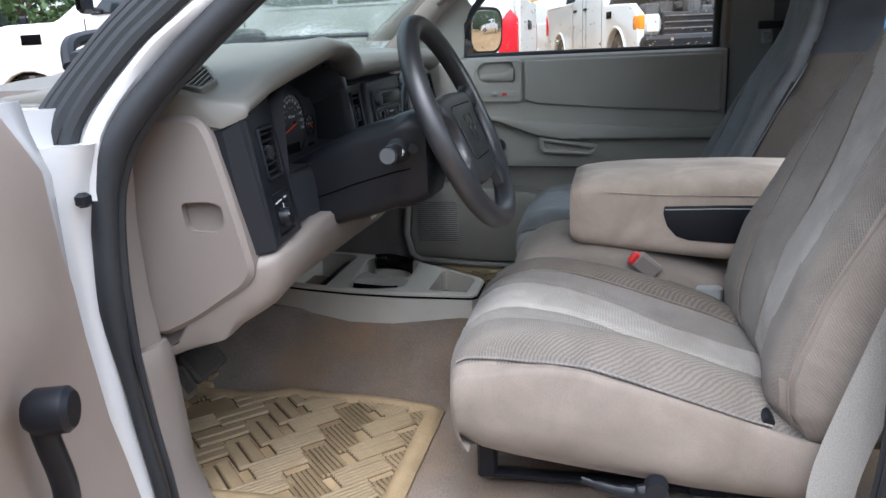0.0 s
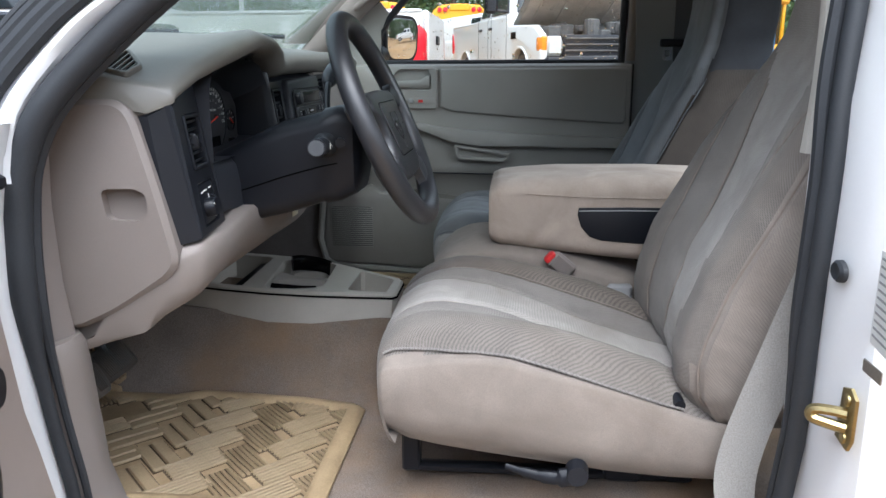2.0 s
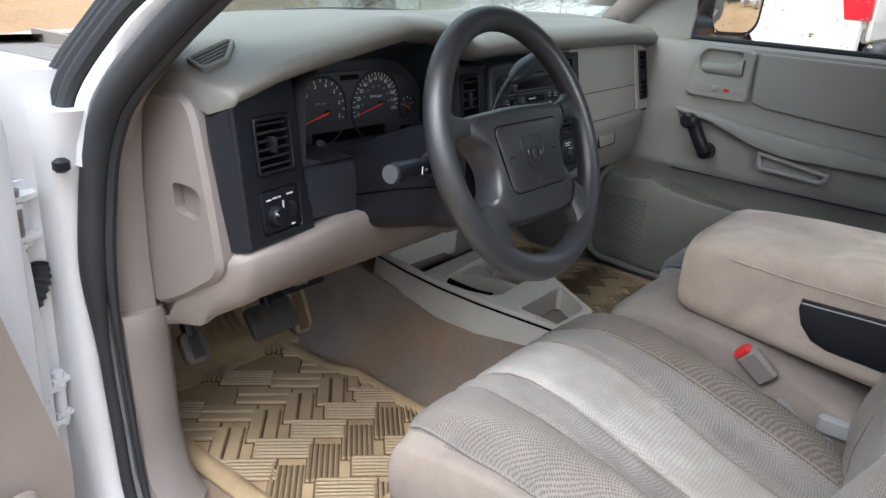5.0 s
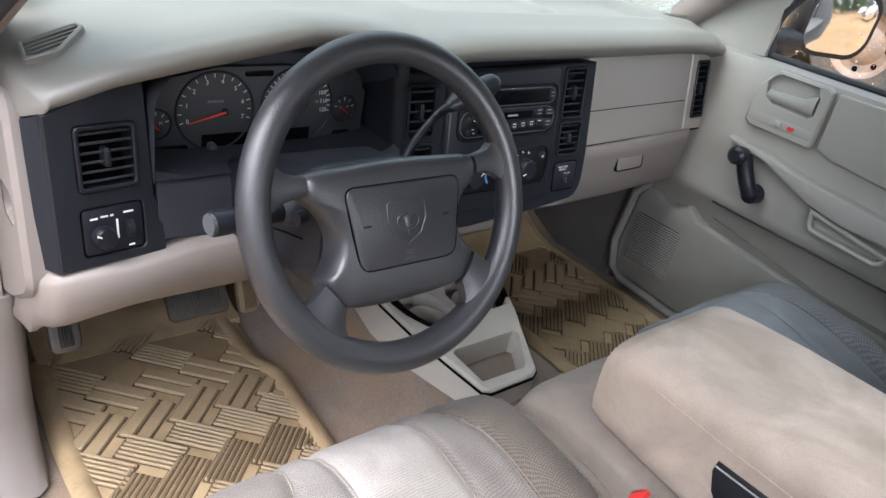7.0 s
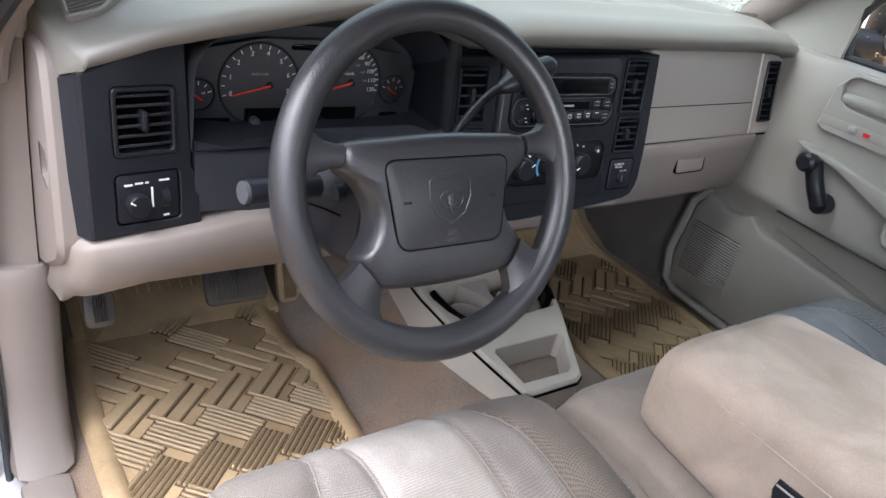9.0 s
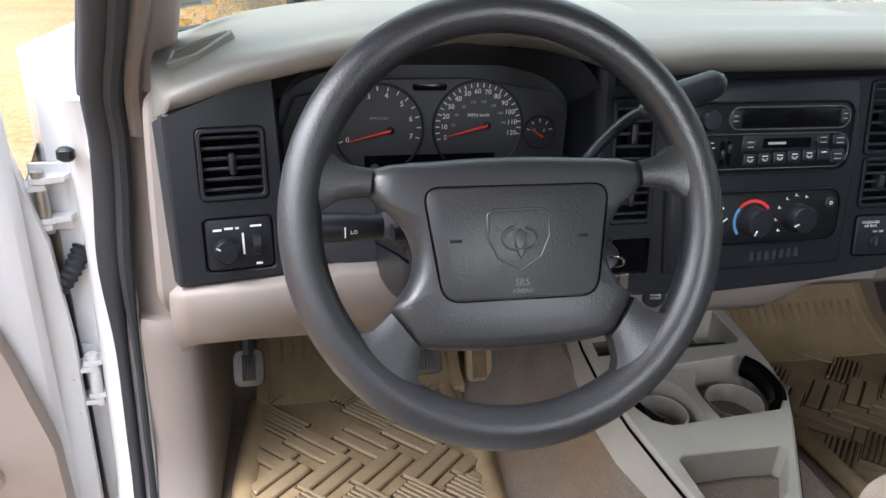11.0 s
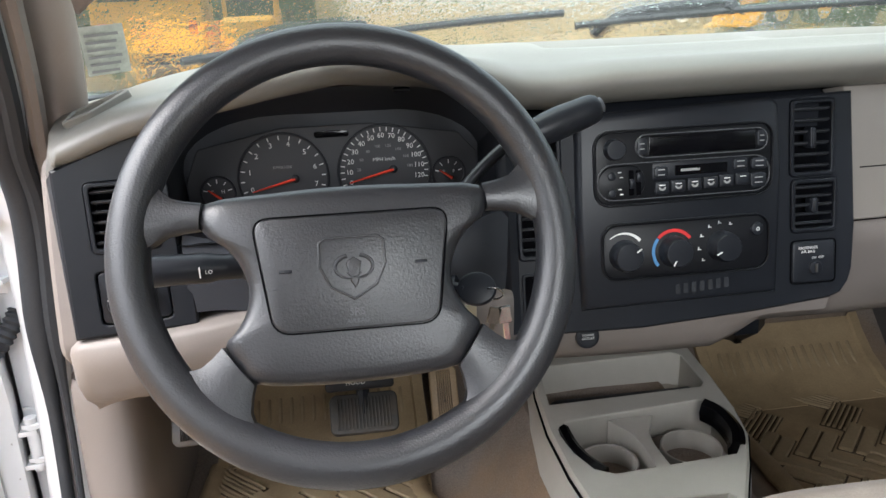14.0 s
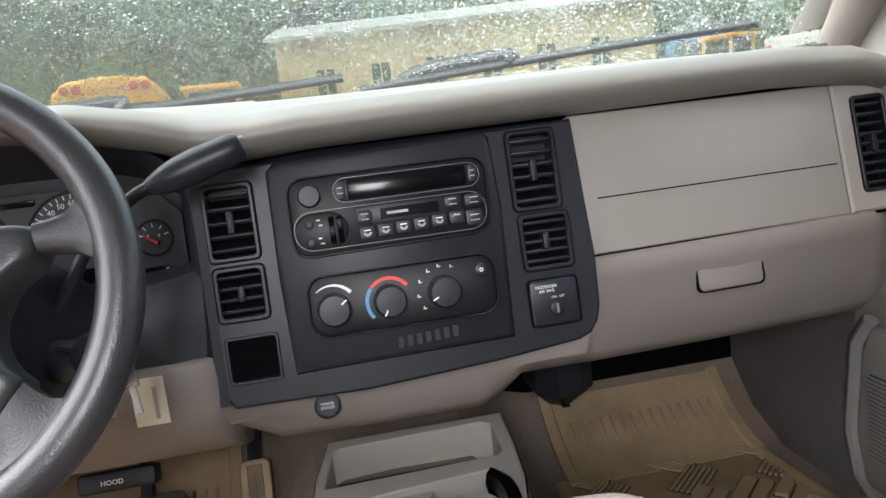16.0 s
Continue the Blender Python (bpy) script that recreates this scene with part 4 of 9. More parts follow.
switch = part("lamp_switch", bm, BLACK, dash, "black headlamp switch panel with white marks")
knob("switch_knob", switch, LEFT, 0.052, 0.037, 0.0135, 0.014, BLACK, PRINT, radians(60))
bm = B()
tube(bm, [LEFT @ Vector((0.081, 0.04, -0.004)), LEFT @ Vector((0.089, 0.04, -0.004))], 0.012, 18)
part("dimmer_wheel", bm, BEZEL, switch)
for k in range(9):
    bm = B()
    box(bm, (0.085, 0.029 + 0.0027 * k, 0.0075 - 0.0004 * (k - 4) ** 2), (0.008, 0.001, 0.001), LEFT)
    part("dimmer_rib", bm, BLACK, switch)
bm = B()
box(bm, (0.0705, 0.043, 0.0), (0.0022, 0.024, 0.001), LEFT)
part("dimmer_scale", bm, PRINT, switch)
for u, v, w in ((0.044, 0.060, 0.009), (0.056, 0.061, 0.009), (0.065, 0.061, 0.004), (0.085, 0.062, 0.012), (0.086, 0.019, 0.007)):
    bm = B()
    box(bm, (u, v, 0.0), (w, 0.0022, 0.0008), LEFT)
    part("printed_bar", bm, PRINT, switch)
# side of the bezel towards the door
bm = B()
loft(bm, [[Vector((-0.676, 0.210, 1.006)), Vector((-0.676, 0.237, 1.191)), Vector((-0.694, 0.262, 1.176)), Vector((-0.688, 0.242, 1.0))], [Vector((-0.67, 0.25, 1.006)), Vector((-0.67, 0.26, 1.191)), Vector((-0.68, 0.30, 1.176)), Vector((-0.68, 0.30, 1.0))]])
part("bezel_side", bm, BEZEL, dash)

# instrument cave
bm = B()
cave = []
for y, x0, x1, z0, z1 in ((0.232, -0.560, -0.186, 1.098, 1.262), (0.29, -0.562, -0.192, 1.094, 1.25), (0.345, -0.566, -0.198, 1.088, 1.222)):
    pts = [(x0, z0), (x1, z0), (x1, z0 + (z1 - z0) * 0.55)]
    for k in range(1, 8):
        a = math.pi / 2 * k / 8
        pts.append((x1 - 0.12 + 0.12 * math.cos(a), z0 + (z1 - z0) * (0.55 + 0.45 * math.sin(a))))
    for k in range(0, 8):
        a = math.pi / 2 * k / 8
        pts.append((x0 + 0.12 - 0.12 * math.sin(a), z0 + (z1 - z0) * (0.55 + 0.45 * math.cos(a))))
    pts.append((x0, z0 + (z1 - z0) * 0.55))
    cave.append([Vector((x, y if y > 0.24 else y + (0.25 + 0.15 * (z - 1.085) - y) * sstep(-0.30, -0.20, x), z)) for x, z in pts])
loft(bm, cave, cap=False)
bm.faces.new([bm.verts.new(p) for p in cave[-1]])
part("instrument_cave", bm, CAVE, dash)
bm = B()
box(bm, (-0.47, 0.262, 1.252), (0.02, 0.006, 0.006), bevel=0.002)
part("cave_clip", bm, BLACK, dash)
bm = B()
box(bm, (-0.30, 0.262, 1.252), (0.02, 0.006, 0.006), bevel=0.002)
part("cave_clip", bm, BLACK, dash)

# gauge cluster
DIAL = face_pose((-0.383, 0.327, 1.146), (0, 0.02, 1.0))
gauges = thing("gauge_cluster", "dark gauge cluster with tachometer, speedometer and red needles", "gauge cluster", (-0.38, 0.343, 1.08))
bm = B()
slab(bm, DIAL, [(-0.175, -0.075), (0.175, -0.075), (0.178, 0.02), (0.155, 0.045), (0.05, 0.062), (-0.06, 0.062), (-0.16, 0.042), (-0.178, 0.0)], -0.004, 0.0, 0.001)
part("gauge_face", bm, surf("gauge_face", (0.034, 0.035, 0.040), 0.6, 0.05, 8, 600, 0.05, 0.0), gauges)


def gauge(u, v, r, labels, a0, a1, pivot, needle, ticks, size):
    bm = B()
    rim(bm, DIAL, [(u + (r + 0.003) * math.cos(a), v + (r + 0.003) * math.sin(a)) for a in (2 * math.pi * k / 48 for k in range(48))], [(u + r * math.cos(a), v + r * math.sin(a)) for a in (2 * math.pi * k / 48 for k in range(48))], 0.0, 0.0022, 0.0008)
    g = part("gauge_ring", bm, BEZEL, gauges)
    for k in range(ticks + 1):
        a = radians(90 - (a0 + (a1 - a0) * k / ticks))
        bm = B()
        box(bm, (r - 0.004, 0, 0.0006), (0.005, 0.0011, 0.0004), DIAL @ Matrix.Translation((u, v, 0)) @ Matrix.Rotation(a, 4, "Z"))
        part("tick", bm, PRINT, g)
    for k, s in enumerate(labels):
        a = radians(90 - (a0 + (a1 - a0) * k / (len(labels) - 1)))
        writing("numeral", s, DIAL @ Matrix.Translation((u + (r - 0.0125) * math.cos(a), v + (r - 0.0115) * math.sin(a), 0.0008)), size, PRINT, g)
    bm = B()
    a = radians(90 - needle)
    mm = DIAL @ Matrix.Translation((*pivot, 0.004)) @ Matrix.Rotation(a, 4, "Z")
    ln = r * 1.02
    loft(bm, [[mm @ Vector((x, y * w, z)) for y, z in ((-1, 0), (1, 0), (0, 0.002))] for x, w in ((0, 0.0019), (ln, 0.0008))])
    part("needle", bm, surf("needle_red", (0.75, 0.06, 0.03), 0.5, 0, 5, 100, 0, 0), g, "red needle")
    bm = B()
    disc(bm, DIAL @ Matrix.Translation((*pivot, 0)), 0.005 if r > 0.03 else 0.003, 0.0, 0.0045, 20, 0.002)
    part("pivot_cap", bm, BLACK, g)
    return g


PT = (-0.048, 0.0)
PS = (0.073, 0.004)
gauge(-0.062, 0.002, 0.053, ("0", "1", "2", "3", "4", "5", "6", "7"), -108, 104, PT, -104, 14, 0.0092)
gauge(0.062, 0.002, 0.056, ("0", "10", "20", "30", "40", "50", "60", "70", "80", "90", "100", "110", "120"), -106, 100, PS, -104, 24, 0.0088)
gauge(0.142, -0.006, 0.019, ("E", "F"), -75, 75, (0.146, -0.012), -55, 4, 0.006)
gauge(-0.142, -0.012, 0.019, ("C", "H"), -75, 75, (-0.138, -0.019), -50, 4, 0.006)
writing("dial_words", "MPH km/h", DIAL @ Matrix.Translation((0.062, 0.017, 0.0008)), 0.0065, PRINT, gauges)
writing("dial_words", "RPMX1000", DIAL @ Matrix.Translation((-0.062, 0.015, 0.0008)), 0.005, PRINTD, gauges)
for k, s in enumerate(("20", "60", "80", "100", "120", "140", "160", "180")):
    a = radians(90 - (-84 + 165 * k / 7))
    writing("inner_numeral", s, DIAL @ Matrix.Translation((0.062 + 0.032 * math.cos(a), 0.002 + 0.032 * math.sin(a), 0.0008)), 0.005, PRINTD, gauges)
bm = B()
box(bm, (0.002, -0.046, 0.0005), (0.165, 0.030, 0.001), DIAL)
part("message_window", bm, GLOSSBLACK, gauges)
for u, v, w, h in ((-0.125, -0.05, 0.05, 0.014), (0.14, -0.05, 0.03, 0.02), (0.0, 0.052, 0.042, 0.008)):
    bm = B()
    slab(bm, DIAL, quad_poly(u - w / 2, u + w / 2, v - h / 2, v + h / 2, 0.003), -0.001, 0.0015, 0.0005)
    part("warning_window", bm, GLOSSBLACK, gauges)

bm = B()
disc(bm, DIAL @ Matrix.Translation((-0.068, -0.047, 0)), 0.006, 0.0, 0.012, 16, 0.0015)
part("trip_knob", bm, EDGE, gauges, "grey trip reset knob")

# brow under the cluster and the column surround
bm = B()
loft(bm, [[Vector((x, y + (0.014 if x > -0.2 and y < 0.29 else 0), z)) for y, z in ((0.345, zt), (0.245, zt - 0.004), (0.236, zt - 0.014), (0.231, (zt + z0) / 2), (0.229, z0), (0.30, z0))]
          for x, zt, z0 in ((-0.556, 1.112, 1.02), (-0.52, 1.102, 1.02), (-0.48, 1.098, 1.015), (-0.30, 1.098, 1.01), (-0.22, 1.104, 1.0), (-0.178, 1.112, 0.96))])
part("column_bezel", bm, CAVE, dash)
# right of the cluster: wall between cave and stack
bm = B()
loft(bm, [[Vector((x, y + (0.15 * (z - 1.085) if y < 0.3 else 0), z)) for x, y in ((-0.194, 0.262), (-0.190, 0.252), (-0.182, 0.2465), (-0.172, 0.249), (-0.165, 0.31), (-0.20, 0.345))] for z in (0.955, 1.1, 1.2, 1.235)])
part("cave_wall", bm, BEZEL, dash)

# centre stack
bm = B()
OUTLINE = [(-0.206, 0.128), (-0.209, 0.0), (-0.215, -0.112), (-0.200, -0.136), (-0.05, -0.139), (0.10, -0.131), (0.200, -0.122), (0.216, -0.116), (0.226, -0.102), (0.231, -0.085), (0.233, -0.03), (0.225, 0.138)]
VENTS = [(-0.205, -0.149, 0.026, 0.112, 5), (-0.204, -0.148, -0.041, 0.020, 4), (0.1425, 0.2015, 0.0365, 0.1305, 6), (0.1450, 0.2065, -0.034, 0.0325, 5)]
holed(bm, STACK, OUTLINE, [quad_poly(u0, u1, v0, v1, 0.006) for u0, u1, v0, v1, k in VENTS] + [quad_poly(-0.200, -0.145, -0.109, -0.059, 0.004)], -0.05, -0.006, 0.042)
part("centre_bezel", bm, BEZEL, dash, "charcoal centre stack bezel")
for u0, u1, v0, v1, k in VENTS:
    air_vent(dash, STACK @ Matrix.Translation((0, 0, -0.006)), u0, u1, v0, v1, k)
bm = B()
rim(bm, STACK, quad_poly(-0.202, -0.143, -0.111, -0.057, 0.005), quad_poly(-0.198, -0.147, -0.107, -0.061, 0.003), -0.02, -0.004, 0.001)
part("cubby_frame", bm, BLACK, dash)
bm = B()
slab(bm, STACK, quad_poly(-0.199, -0.146, -0.108, -0.060, 0.004), -0.05, -0.016)
part("cubby_floor", bm, VOID, dash)
bm = B()
slab(bm, STACK, [(-0.129, -0.108), (0.122, -0.105), (0.127, 0.05), (0.122, 0.128), (0.112, 0.136), (-0.122, 0.128), (-0.132, 0.118), (-0.133, 0.0)], -0.03, 0.006, 0.007)
part("radio_fascia", bm, BEZEL, dash)
bm = B()
for k in range(7):
    box(bm, (-0.01 + 0.0105 * k, -0.090 + 0.0006 * k, 0.0063), (0.006, 0.012, 0.0003), STACK)
part("glue_smudge", bm, surf("glue_residue", (0.017, 0.019, 0.024), 0.7, 0.3, 60, 500, 0.3, 0.0), dash, "pale rubbed glue residue")
bm = B()
box(bm, (0.03, 0.34, 1.08), (0.44, 0.1, 0.28), bevel=0.01)
part("stack_backing", bm, BEZEL, dash)
# airbag switch plate
bm = B()
slab(bm, STACK, quad_poly(0.1465, 0.2045, -0.099, -0.046, 0.005), -0.02, -0.003, 0.002)
plate = part("airbag_switch", bm, BEZEL, dash, "passenger airbag switch with a key slot")
bm = B()
rim(bm, STACK, quad_poly(0.1445, 0.2065, -0.101, -0.044, 0.006), quad_poly(0.1460, 0.205, -0.0995, -0.0455, 0.005), -0.02, -0.0045)
part("plate_gap", bm, VOID, plate)
bm = B()
disc(bm, STACK @ Matrix.Translation((0.177, -0.080, 0)), 0.009, -0.01, 0.0, 22, 0.001)
lock = part("key_lock", bm, BLACK, plate)
bm = B()
box(bm, (0.177, -0.080, 0.0006), (0.003, 0.011, 0.001), STACK)
part("key_slot", bm, STEEL, lock)
writing("plate_words", "PASSENGER\nAIR BAG", STACK @ Matrix.Translation((0.167, -0.0565, -0.0024)), 0.0050, PRINT, plate)
writing("plate_words", "ON  OFF", STACK @ Matrix.Translation((0.180, -0.067, -0.0024)), 0.0042, PRINT, plate)

# radio
radio = thing("car_radio", "black cassette car radio with display, knob and preset buttons", "radio", (0.033, 0.23, 1.11))
RZ = 0.006
R0 = STACK @ Matrix.Translation((0, 0, RZ))
bm = B()
RADIO = roundpoly([(-0.111, 0.019), (0.109, 0.022), (0.111, 0.106), (-0.111, 0.105)], 0.021, 6)
rim(bm, R0, offset(RADIO, -0.0025), RADIO, -0.01, 0.0045, 0.001)
slab(bm, R0, offset(RADIO, 0.0004), -0.01, 0.0025, 0.001)
part("radio_body", bm, RADIOB, radio)
bm = B()
slab(bm, R0, quad_poly(-0.061, 0.103, 0.074, 0.100, 0.0125, 5), -0.002, 0.005, 0.002)
part("display_pod", bm, RADIOB, radio)
# thin grey rims painted as the highlights along the pod outlines
bm = B()
rim(bm, R0, quad_poly(-0.062, 0.104, 0.073, 0.101, 0.0135, 5), quad_poly(-0.0608, 0.1028, 0.0742, 0.0998, 0.0123, 5), -0.002, 0.0056, 0.0003)
part("pod_highlight", bm, EDGE, radio)
bm = B()
rim(bm, R0, quad_poly(-0.1095, 0.1075, 0.0245, 0.0685, 0.020, 6), quad_poly(-0.1083, 0.1063, 0.0257, 0.0673, 0.0188, 6), -0.002, 0.0045, 0.0003)
part("pod_highlight", bm, EDGE, radio)
bm = B()
slab(bm, R0, quad_poly(-0.046, 0.088, 0.076, 0.0985, 0.002), 0.0, 0.0056, 0.0006)
part("display", bm, GLOSSBLACK, radio, "glossy black display window")
knob("volume_knob", radio, R0, -0.088, 0.085, 0.0125, 0.013, BEZEL)
bm = B()
slab(bm, R0, quad_poly(-0.109, -0.05, 0.025, 0.066, 0.020, 6), -0.002, 0.004, 0.0015)
part("tone_pod", bm, RADIOB, radio)
for u, v, r in ((-0.092, 0.054, 0.005), (-0.092, 0.034, 0.005)):
    bm = B()
    disc(bm, R0 @ Matrix.Translation((u, v, 0)), r, 0.0, 0.006, 16, 0.001)
    part("round_button", bm, BEZEL, radio)
    for du, dv in ((0.010, 0.004), (0.012, -0.002)):
        bm = B()
        box(bm, (u + du, v + dv, 0.0043), (0.004, 0.0012, 0.0004), R0)
        part("printed_bar", bm, PRINT, radio)
for u in (-0.068, -0.059):
    bm = B()
    box(bm, (u, 0.045, 0.004), (0.006, 0.030, 0.003), R0, 0.001)
    part("slider_slot", bm, VOID, radio)
    bm = B()
    box(bm, (u, 0.047 + (0.004 if u > -0.06 else -0.003), 0.006), (0.006, 0.011, 0.005), R0, 0.001)
    part("slider", bm, BLACK, radio)
bm = B()
slab(bm, R0, quad_poly(-0.041, 0.080, 0.046, 0.067, 0.002), -0.002, 0.003, 0.001)
deck = part("cassette_deck", bm, BLACK, radio)
bm = B()
box(bm, (0.02, 0.056, 0.0032), (0.066, 0.012, 0.001), R0)
part("cassette_slot", bm, GLOSSBLACK, deck)
bm = B()
box(bm, (0.006, 0.056, 0.004), (0.024, 0.003, 0.0006), R0)
part("deck_mark", bm, PRINTD, deck)
for k in range(6):
    bm = B()
    u = -0.030 + 0.0204 * k
    slab(bm, R0, quad_poly(u - 0.0088, u + 0.0088, 0.0295 + 0.0008 * k, 0.0435 + 0.0008 * k, 0.0015), 0.0, 0.0055, 0.001)
    btn = part("preset_button", bm, BEZEL, radio)
    if k < 5:
        bm = B()
        arc_strip(bm, R0, u, 0.0375 + 0.0008 * k, 0.0022, 0.0046, 95, 265, 0.0058, 10)
        part("button_arc", bm, PRINTD, btn)
    bm = B()
    box(bm, (u, 0.0396 + 0.0008 * k, 0.0057), (0.0075, 0.0011, 0.0004), R0)
    part("button_mark", bm, PRINT, btn)
for u, v, w, h in ((-0.031, 0.055, 0.017, 0.014), (0.069, 0.059, 0.018, 0.013), (0.093, 0.058, 0.02, 0.014), (0.092, 0.038, 0.02, 0.018), (-0.054, 0.087, 0.012, 0.02), (0.096, 0.088, 0.011, 0.02)):
    bm = B()
    slab(bm, R0, quad_poly(u - w / 2, u + w / 2, v - h / 2, v + h / 2, 0.004), 0.0, 0.0055, 0.001)
    btn = part("side_button", bm, BEZEL, radio)
    for dv in (-0.003, 0.003):
        bm = B()
        box(bm, (u, v + dv, 0.0058), (w * 0.5, 0.0012, 0.0004), R0)
        part("button_mark", bm, PRINTD, btn)

# climate controls
climate = thing("climate_panel", "black heater control panel with three round knobs", "climate control", (0.033, 0.23, 1.02))
bm = B()
rim(bm, R0, quad_poly(-0.1065, 0.1085, -0.0735, -0.0025, 0.020, 6), quad_poly(-0.104, 0.106, -0.071, -0.005, 0.018, 6), -0.01, 0.0045, 0.001)
slab(bm, R0, quad_poly(-0.1036, 0.1056, -0.0706, -0.0054, 0.018, 6), -0.01, 0.0025, 0.001)
part("panel_body", bm, RADIOB, climate)
for u, v, ang in ((-0.078, -0.042, -55), (-0.016, -0.0415, 150), (0.0455, -0.040, 115)):
    knob("control_knob", climate, R0 @ Matrix.Translation((0, 0, 0.0025)), u, v, 0.0182, 0.020, BEZEL, PRINT, radians(ang))
bm = B()
arc_strip(bm, R0, -0.078, -0.042, 0.024, 0.028, -40, 50, 0.0032, taper=True)
part("fan_arc", bm, PRINT, climate, "white fan speed arc")
bm = B()
arc_strip(bm, R0, -0.016, -0.0415, 0.0235, 0.0275, -48, 55, 0.0032)
part("heat_arc", bm, REDP, climate, "red heat arc")
bm = B()
arc_strip(bm, R0, -0.016, -0.0415, 0.0235, 0.0275, -130, -50, 0.0032)
part("cool_arc", bm, BLUEP, climate, "blue cooling arc")
for a in (-125, -95, -62, -32, -5, 25):
    q = radians(90 - a)
    bm = B()
    uu, vv = 0.0455 + 0.0285 * math.cos(q), -0.040 + 0.0285 * math.sin(q)
    box(bm, (uu, vv, 0.003), (0.0042, 0.0010, 0.0004), R0)
    box(bm, (uu - 0.001, vv + 0.0018, 0.003), (0.0014, 0.0022, 0.0004), R0)
    part("airflow_mark", bm, PRINT, climate)
bm = B()
disc(bm, R0 @ Matrix.Translation((0.091, -0.022, 0)), 0.008, 0.0, 0.006, 20, 0.0015)
ac = part("ac_button", bm, BEZEL, climate)
bm = B()
arc_strip(bm, R0, 0.091, -0.022, 0.0012, 0.0024, 0, 360, 0.0064, 12)
part("button_mark", bm, PRINT, ac)

# lower taupe panel across the car
bm = B()
KNEE = [(-0.7015, 0.33, 0.96, 0.88), (-0.701, 0.29, 0.968, 0.882), (-0.699, 0.255, 0.978, 0.888), (-0.693, 0.228, 0.988, 0.895), (-0.684, 0.211, 0.996, 0.90), (-0.670, 0.203, 1.002, 0.905), (-0.60, 0.202, 1.004, 0.915), (-0.55, 0.205, 1.008, 0.92), (-0.5, 0.205, 1.016, 0.925), (-0.46, 0.205, 1.016, 0.925), (-0.30, 0.205, 1.012, 0.92), (-0.2, 0.215, 1.012, 0.912), (-0.183, 0.222, 1.01, 0.91), (-0.178, 0.25, 0.955, 0.91), (-0.13, 0.272, 0.952, 0.875),
        (-0.1, 0.285, 0.952, 0.868), (0.0, 0.29, 0.952, 0.862), (0.12, 0.288, 0.955, 0.862), (0.15, 0.28, 0.958, 0.88), (0.175, 0.268, 0.962, 0.905), (0.25, 0.26, 0.965, 0.908), (0.264, 0.258, 1.052, 0.908), (0.45, 0.264, 1.053, 0.908), (0.66, 0.275, 1.056, 0.91), (0.70, 0.30, 1.05, 0.92)]
rows = []
for x, y, zt, zb in KNEE:
    if x < -0.179:
        sec = ((y + 0.08, zt), (y + 0.006, zt), (y, zt - 0.006), (y + 0.001, zt - 0.03), (y + 0.004, zb + 0.045), (y + 0.018, zb + 0.022), (max(0.285, y + 0.04), min(zb - 0.012, 0.893)), (max(0.36, y + 0.07), 0.856), (0.44, 0.828))
    else:
        sec = ((y + 0.08, zt), (y + 0.006, zt), (y, zt - 0.006), (y + 0.001, zt - 0.03), (y + 0.004, (zt + zb) / 2), (y + 0.010, zb + 0.025), (y + 0.03, zb + 0.006), (y + 0.16, zb - 0.012), (y + 0.3, zb))
    rows.append([Vector((x, a, b)) for a, b in sec])
loft(bm, rows, closed=False, cap=False)
part("knee_panel", bm, TAUPE, dash, "taupe plastic lower dashboard panel", smooth=70)
# near-black core added to close the dashboard behind its panels
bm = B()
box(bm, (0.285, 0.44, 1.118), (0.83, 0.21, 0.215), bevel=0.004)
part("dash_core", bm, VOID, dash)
# passenger side panel and glove box
GLOVE = face_pose((0.268, 0.262, 1.055), (0, 0.033, 0.166), (0.393, 0.018, 0))
bm = B()
slab(bm, GLOVE, [(0.003, 0.0), (0.362, 0.0), (0.3605, 0.172), (-0.002, 0.172)], -0.06, 0.0, 0.003)
part("passenger_panel", bm, PALETAUPE, dash, "smooth taupe passenger airbag panel")
bm = B()
holed(bm, GLOVE, [(0.3645, 0.0), (0.45, 0.0), (0.45, 0.172), (0.363, 0.172)], [quad_poly(0.387, 0.438, 0.025, 0.152, 0.006)], -0.06, 0.0, 0.05)
part("end_panel", bm, PALETAUPE, dash)
air_vent(dash, GLOVE, 0.387, 0.438, 0.025, 0.152, 9)
bm = B()
box(bm, (0.186, 0.0675, -0.0006), (0.335, 0.0016, 0.0022), GLOVE)
part("panel_groove", bm, VOID, dash)
bm = B()
slab(bm, GLOVE, [(-0.004, -0.0045), (0.45, -0.0045), (0.45, 0.0), (-0.004, 0.0)], -0.06, -0.004)
part("panel_gap", bm, VOID, dash)
bm = B()
slab(bm, GLOVE @ Matrix.Translation((0.18, -0.042, -0.004)), rrect(0.090, 0.050, 0.008), -0.02, 0.0005, 0.002)
part("glove_latch", bm, TAUPE, dash, "taupe glove box latch")
bm = B()
rim(bm, GLOVE @ Matrix.Translation((0.18, -0.042, -0.004)), rrect(0.0935, 0.0535, 0.009), rrect(0.0905, 0.0505, 0.008), -0.02, 0.0004)
part("latch_gap", bm, VOID, dash)
# end cap facing the open door, with a scooped pull
ENDCAP = [(0.405, 0.872), (0.33, 0.905), (0.25, 0.957), (0.236, 0.975), (0.234, 0.99), (0.248, 1.06), (0.262, 1.12), (0.276, 1.172), (0.286, 1.19), (0.302, 1.199), (0.36, 1.20), (0.43, 1.19), (0.47, 1.05)]
CAP = Matrix(((0, 0, -1, -0.695), (1, 0, 0, 0), (0, 1, 0, 0), (0, 0, 0, 1)))
bm = B()
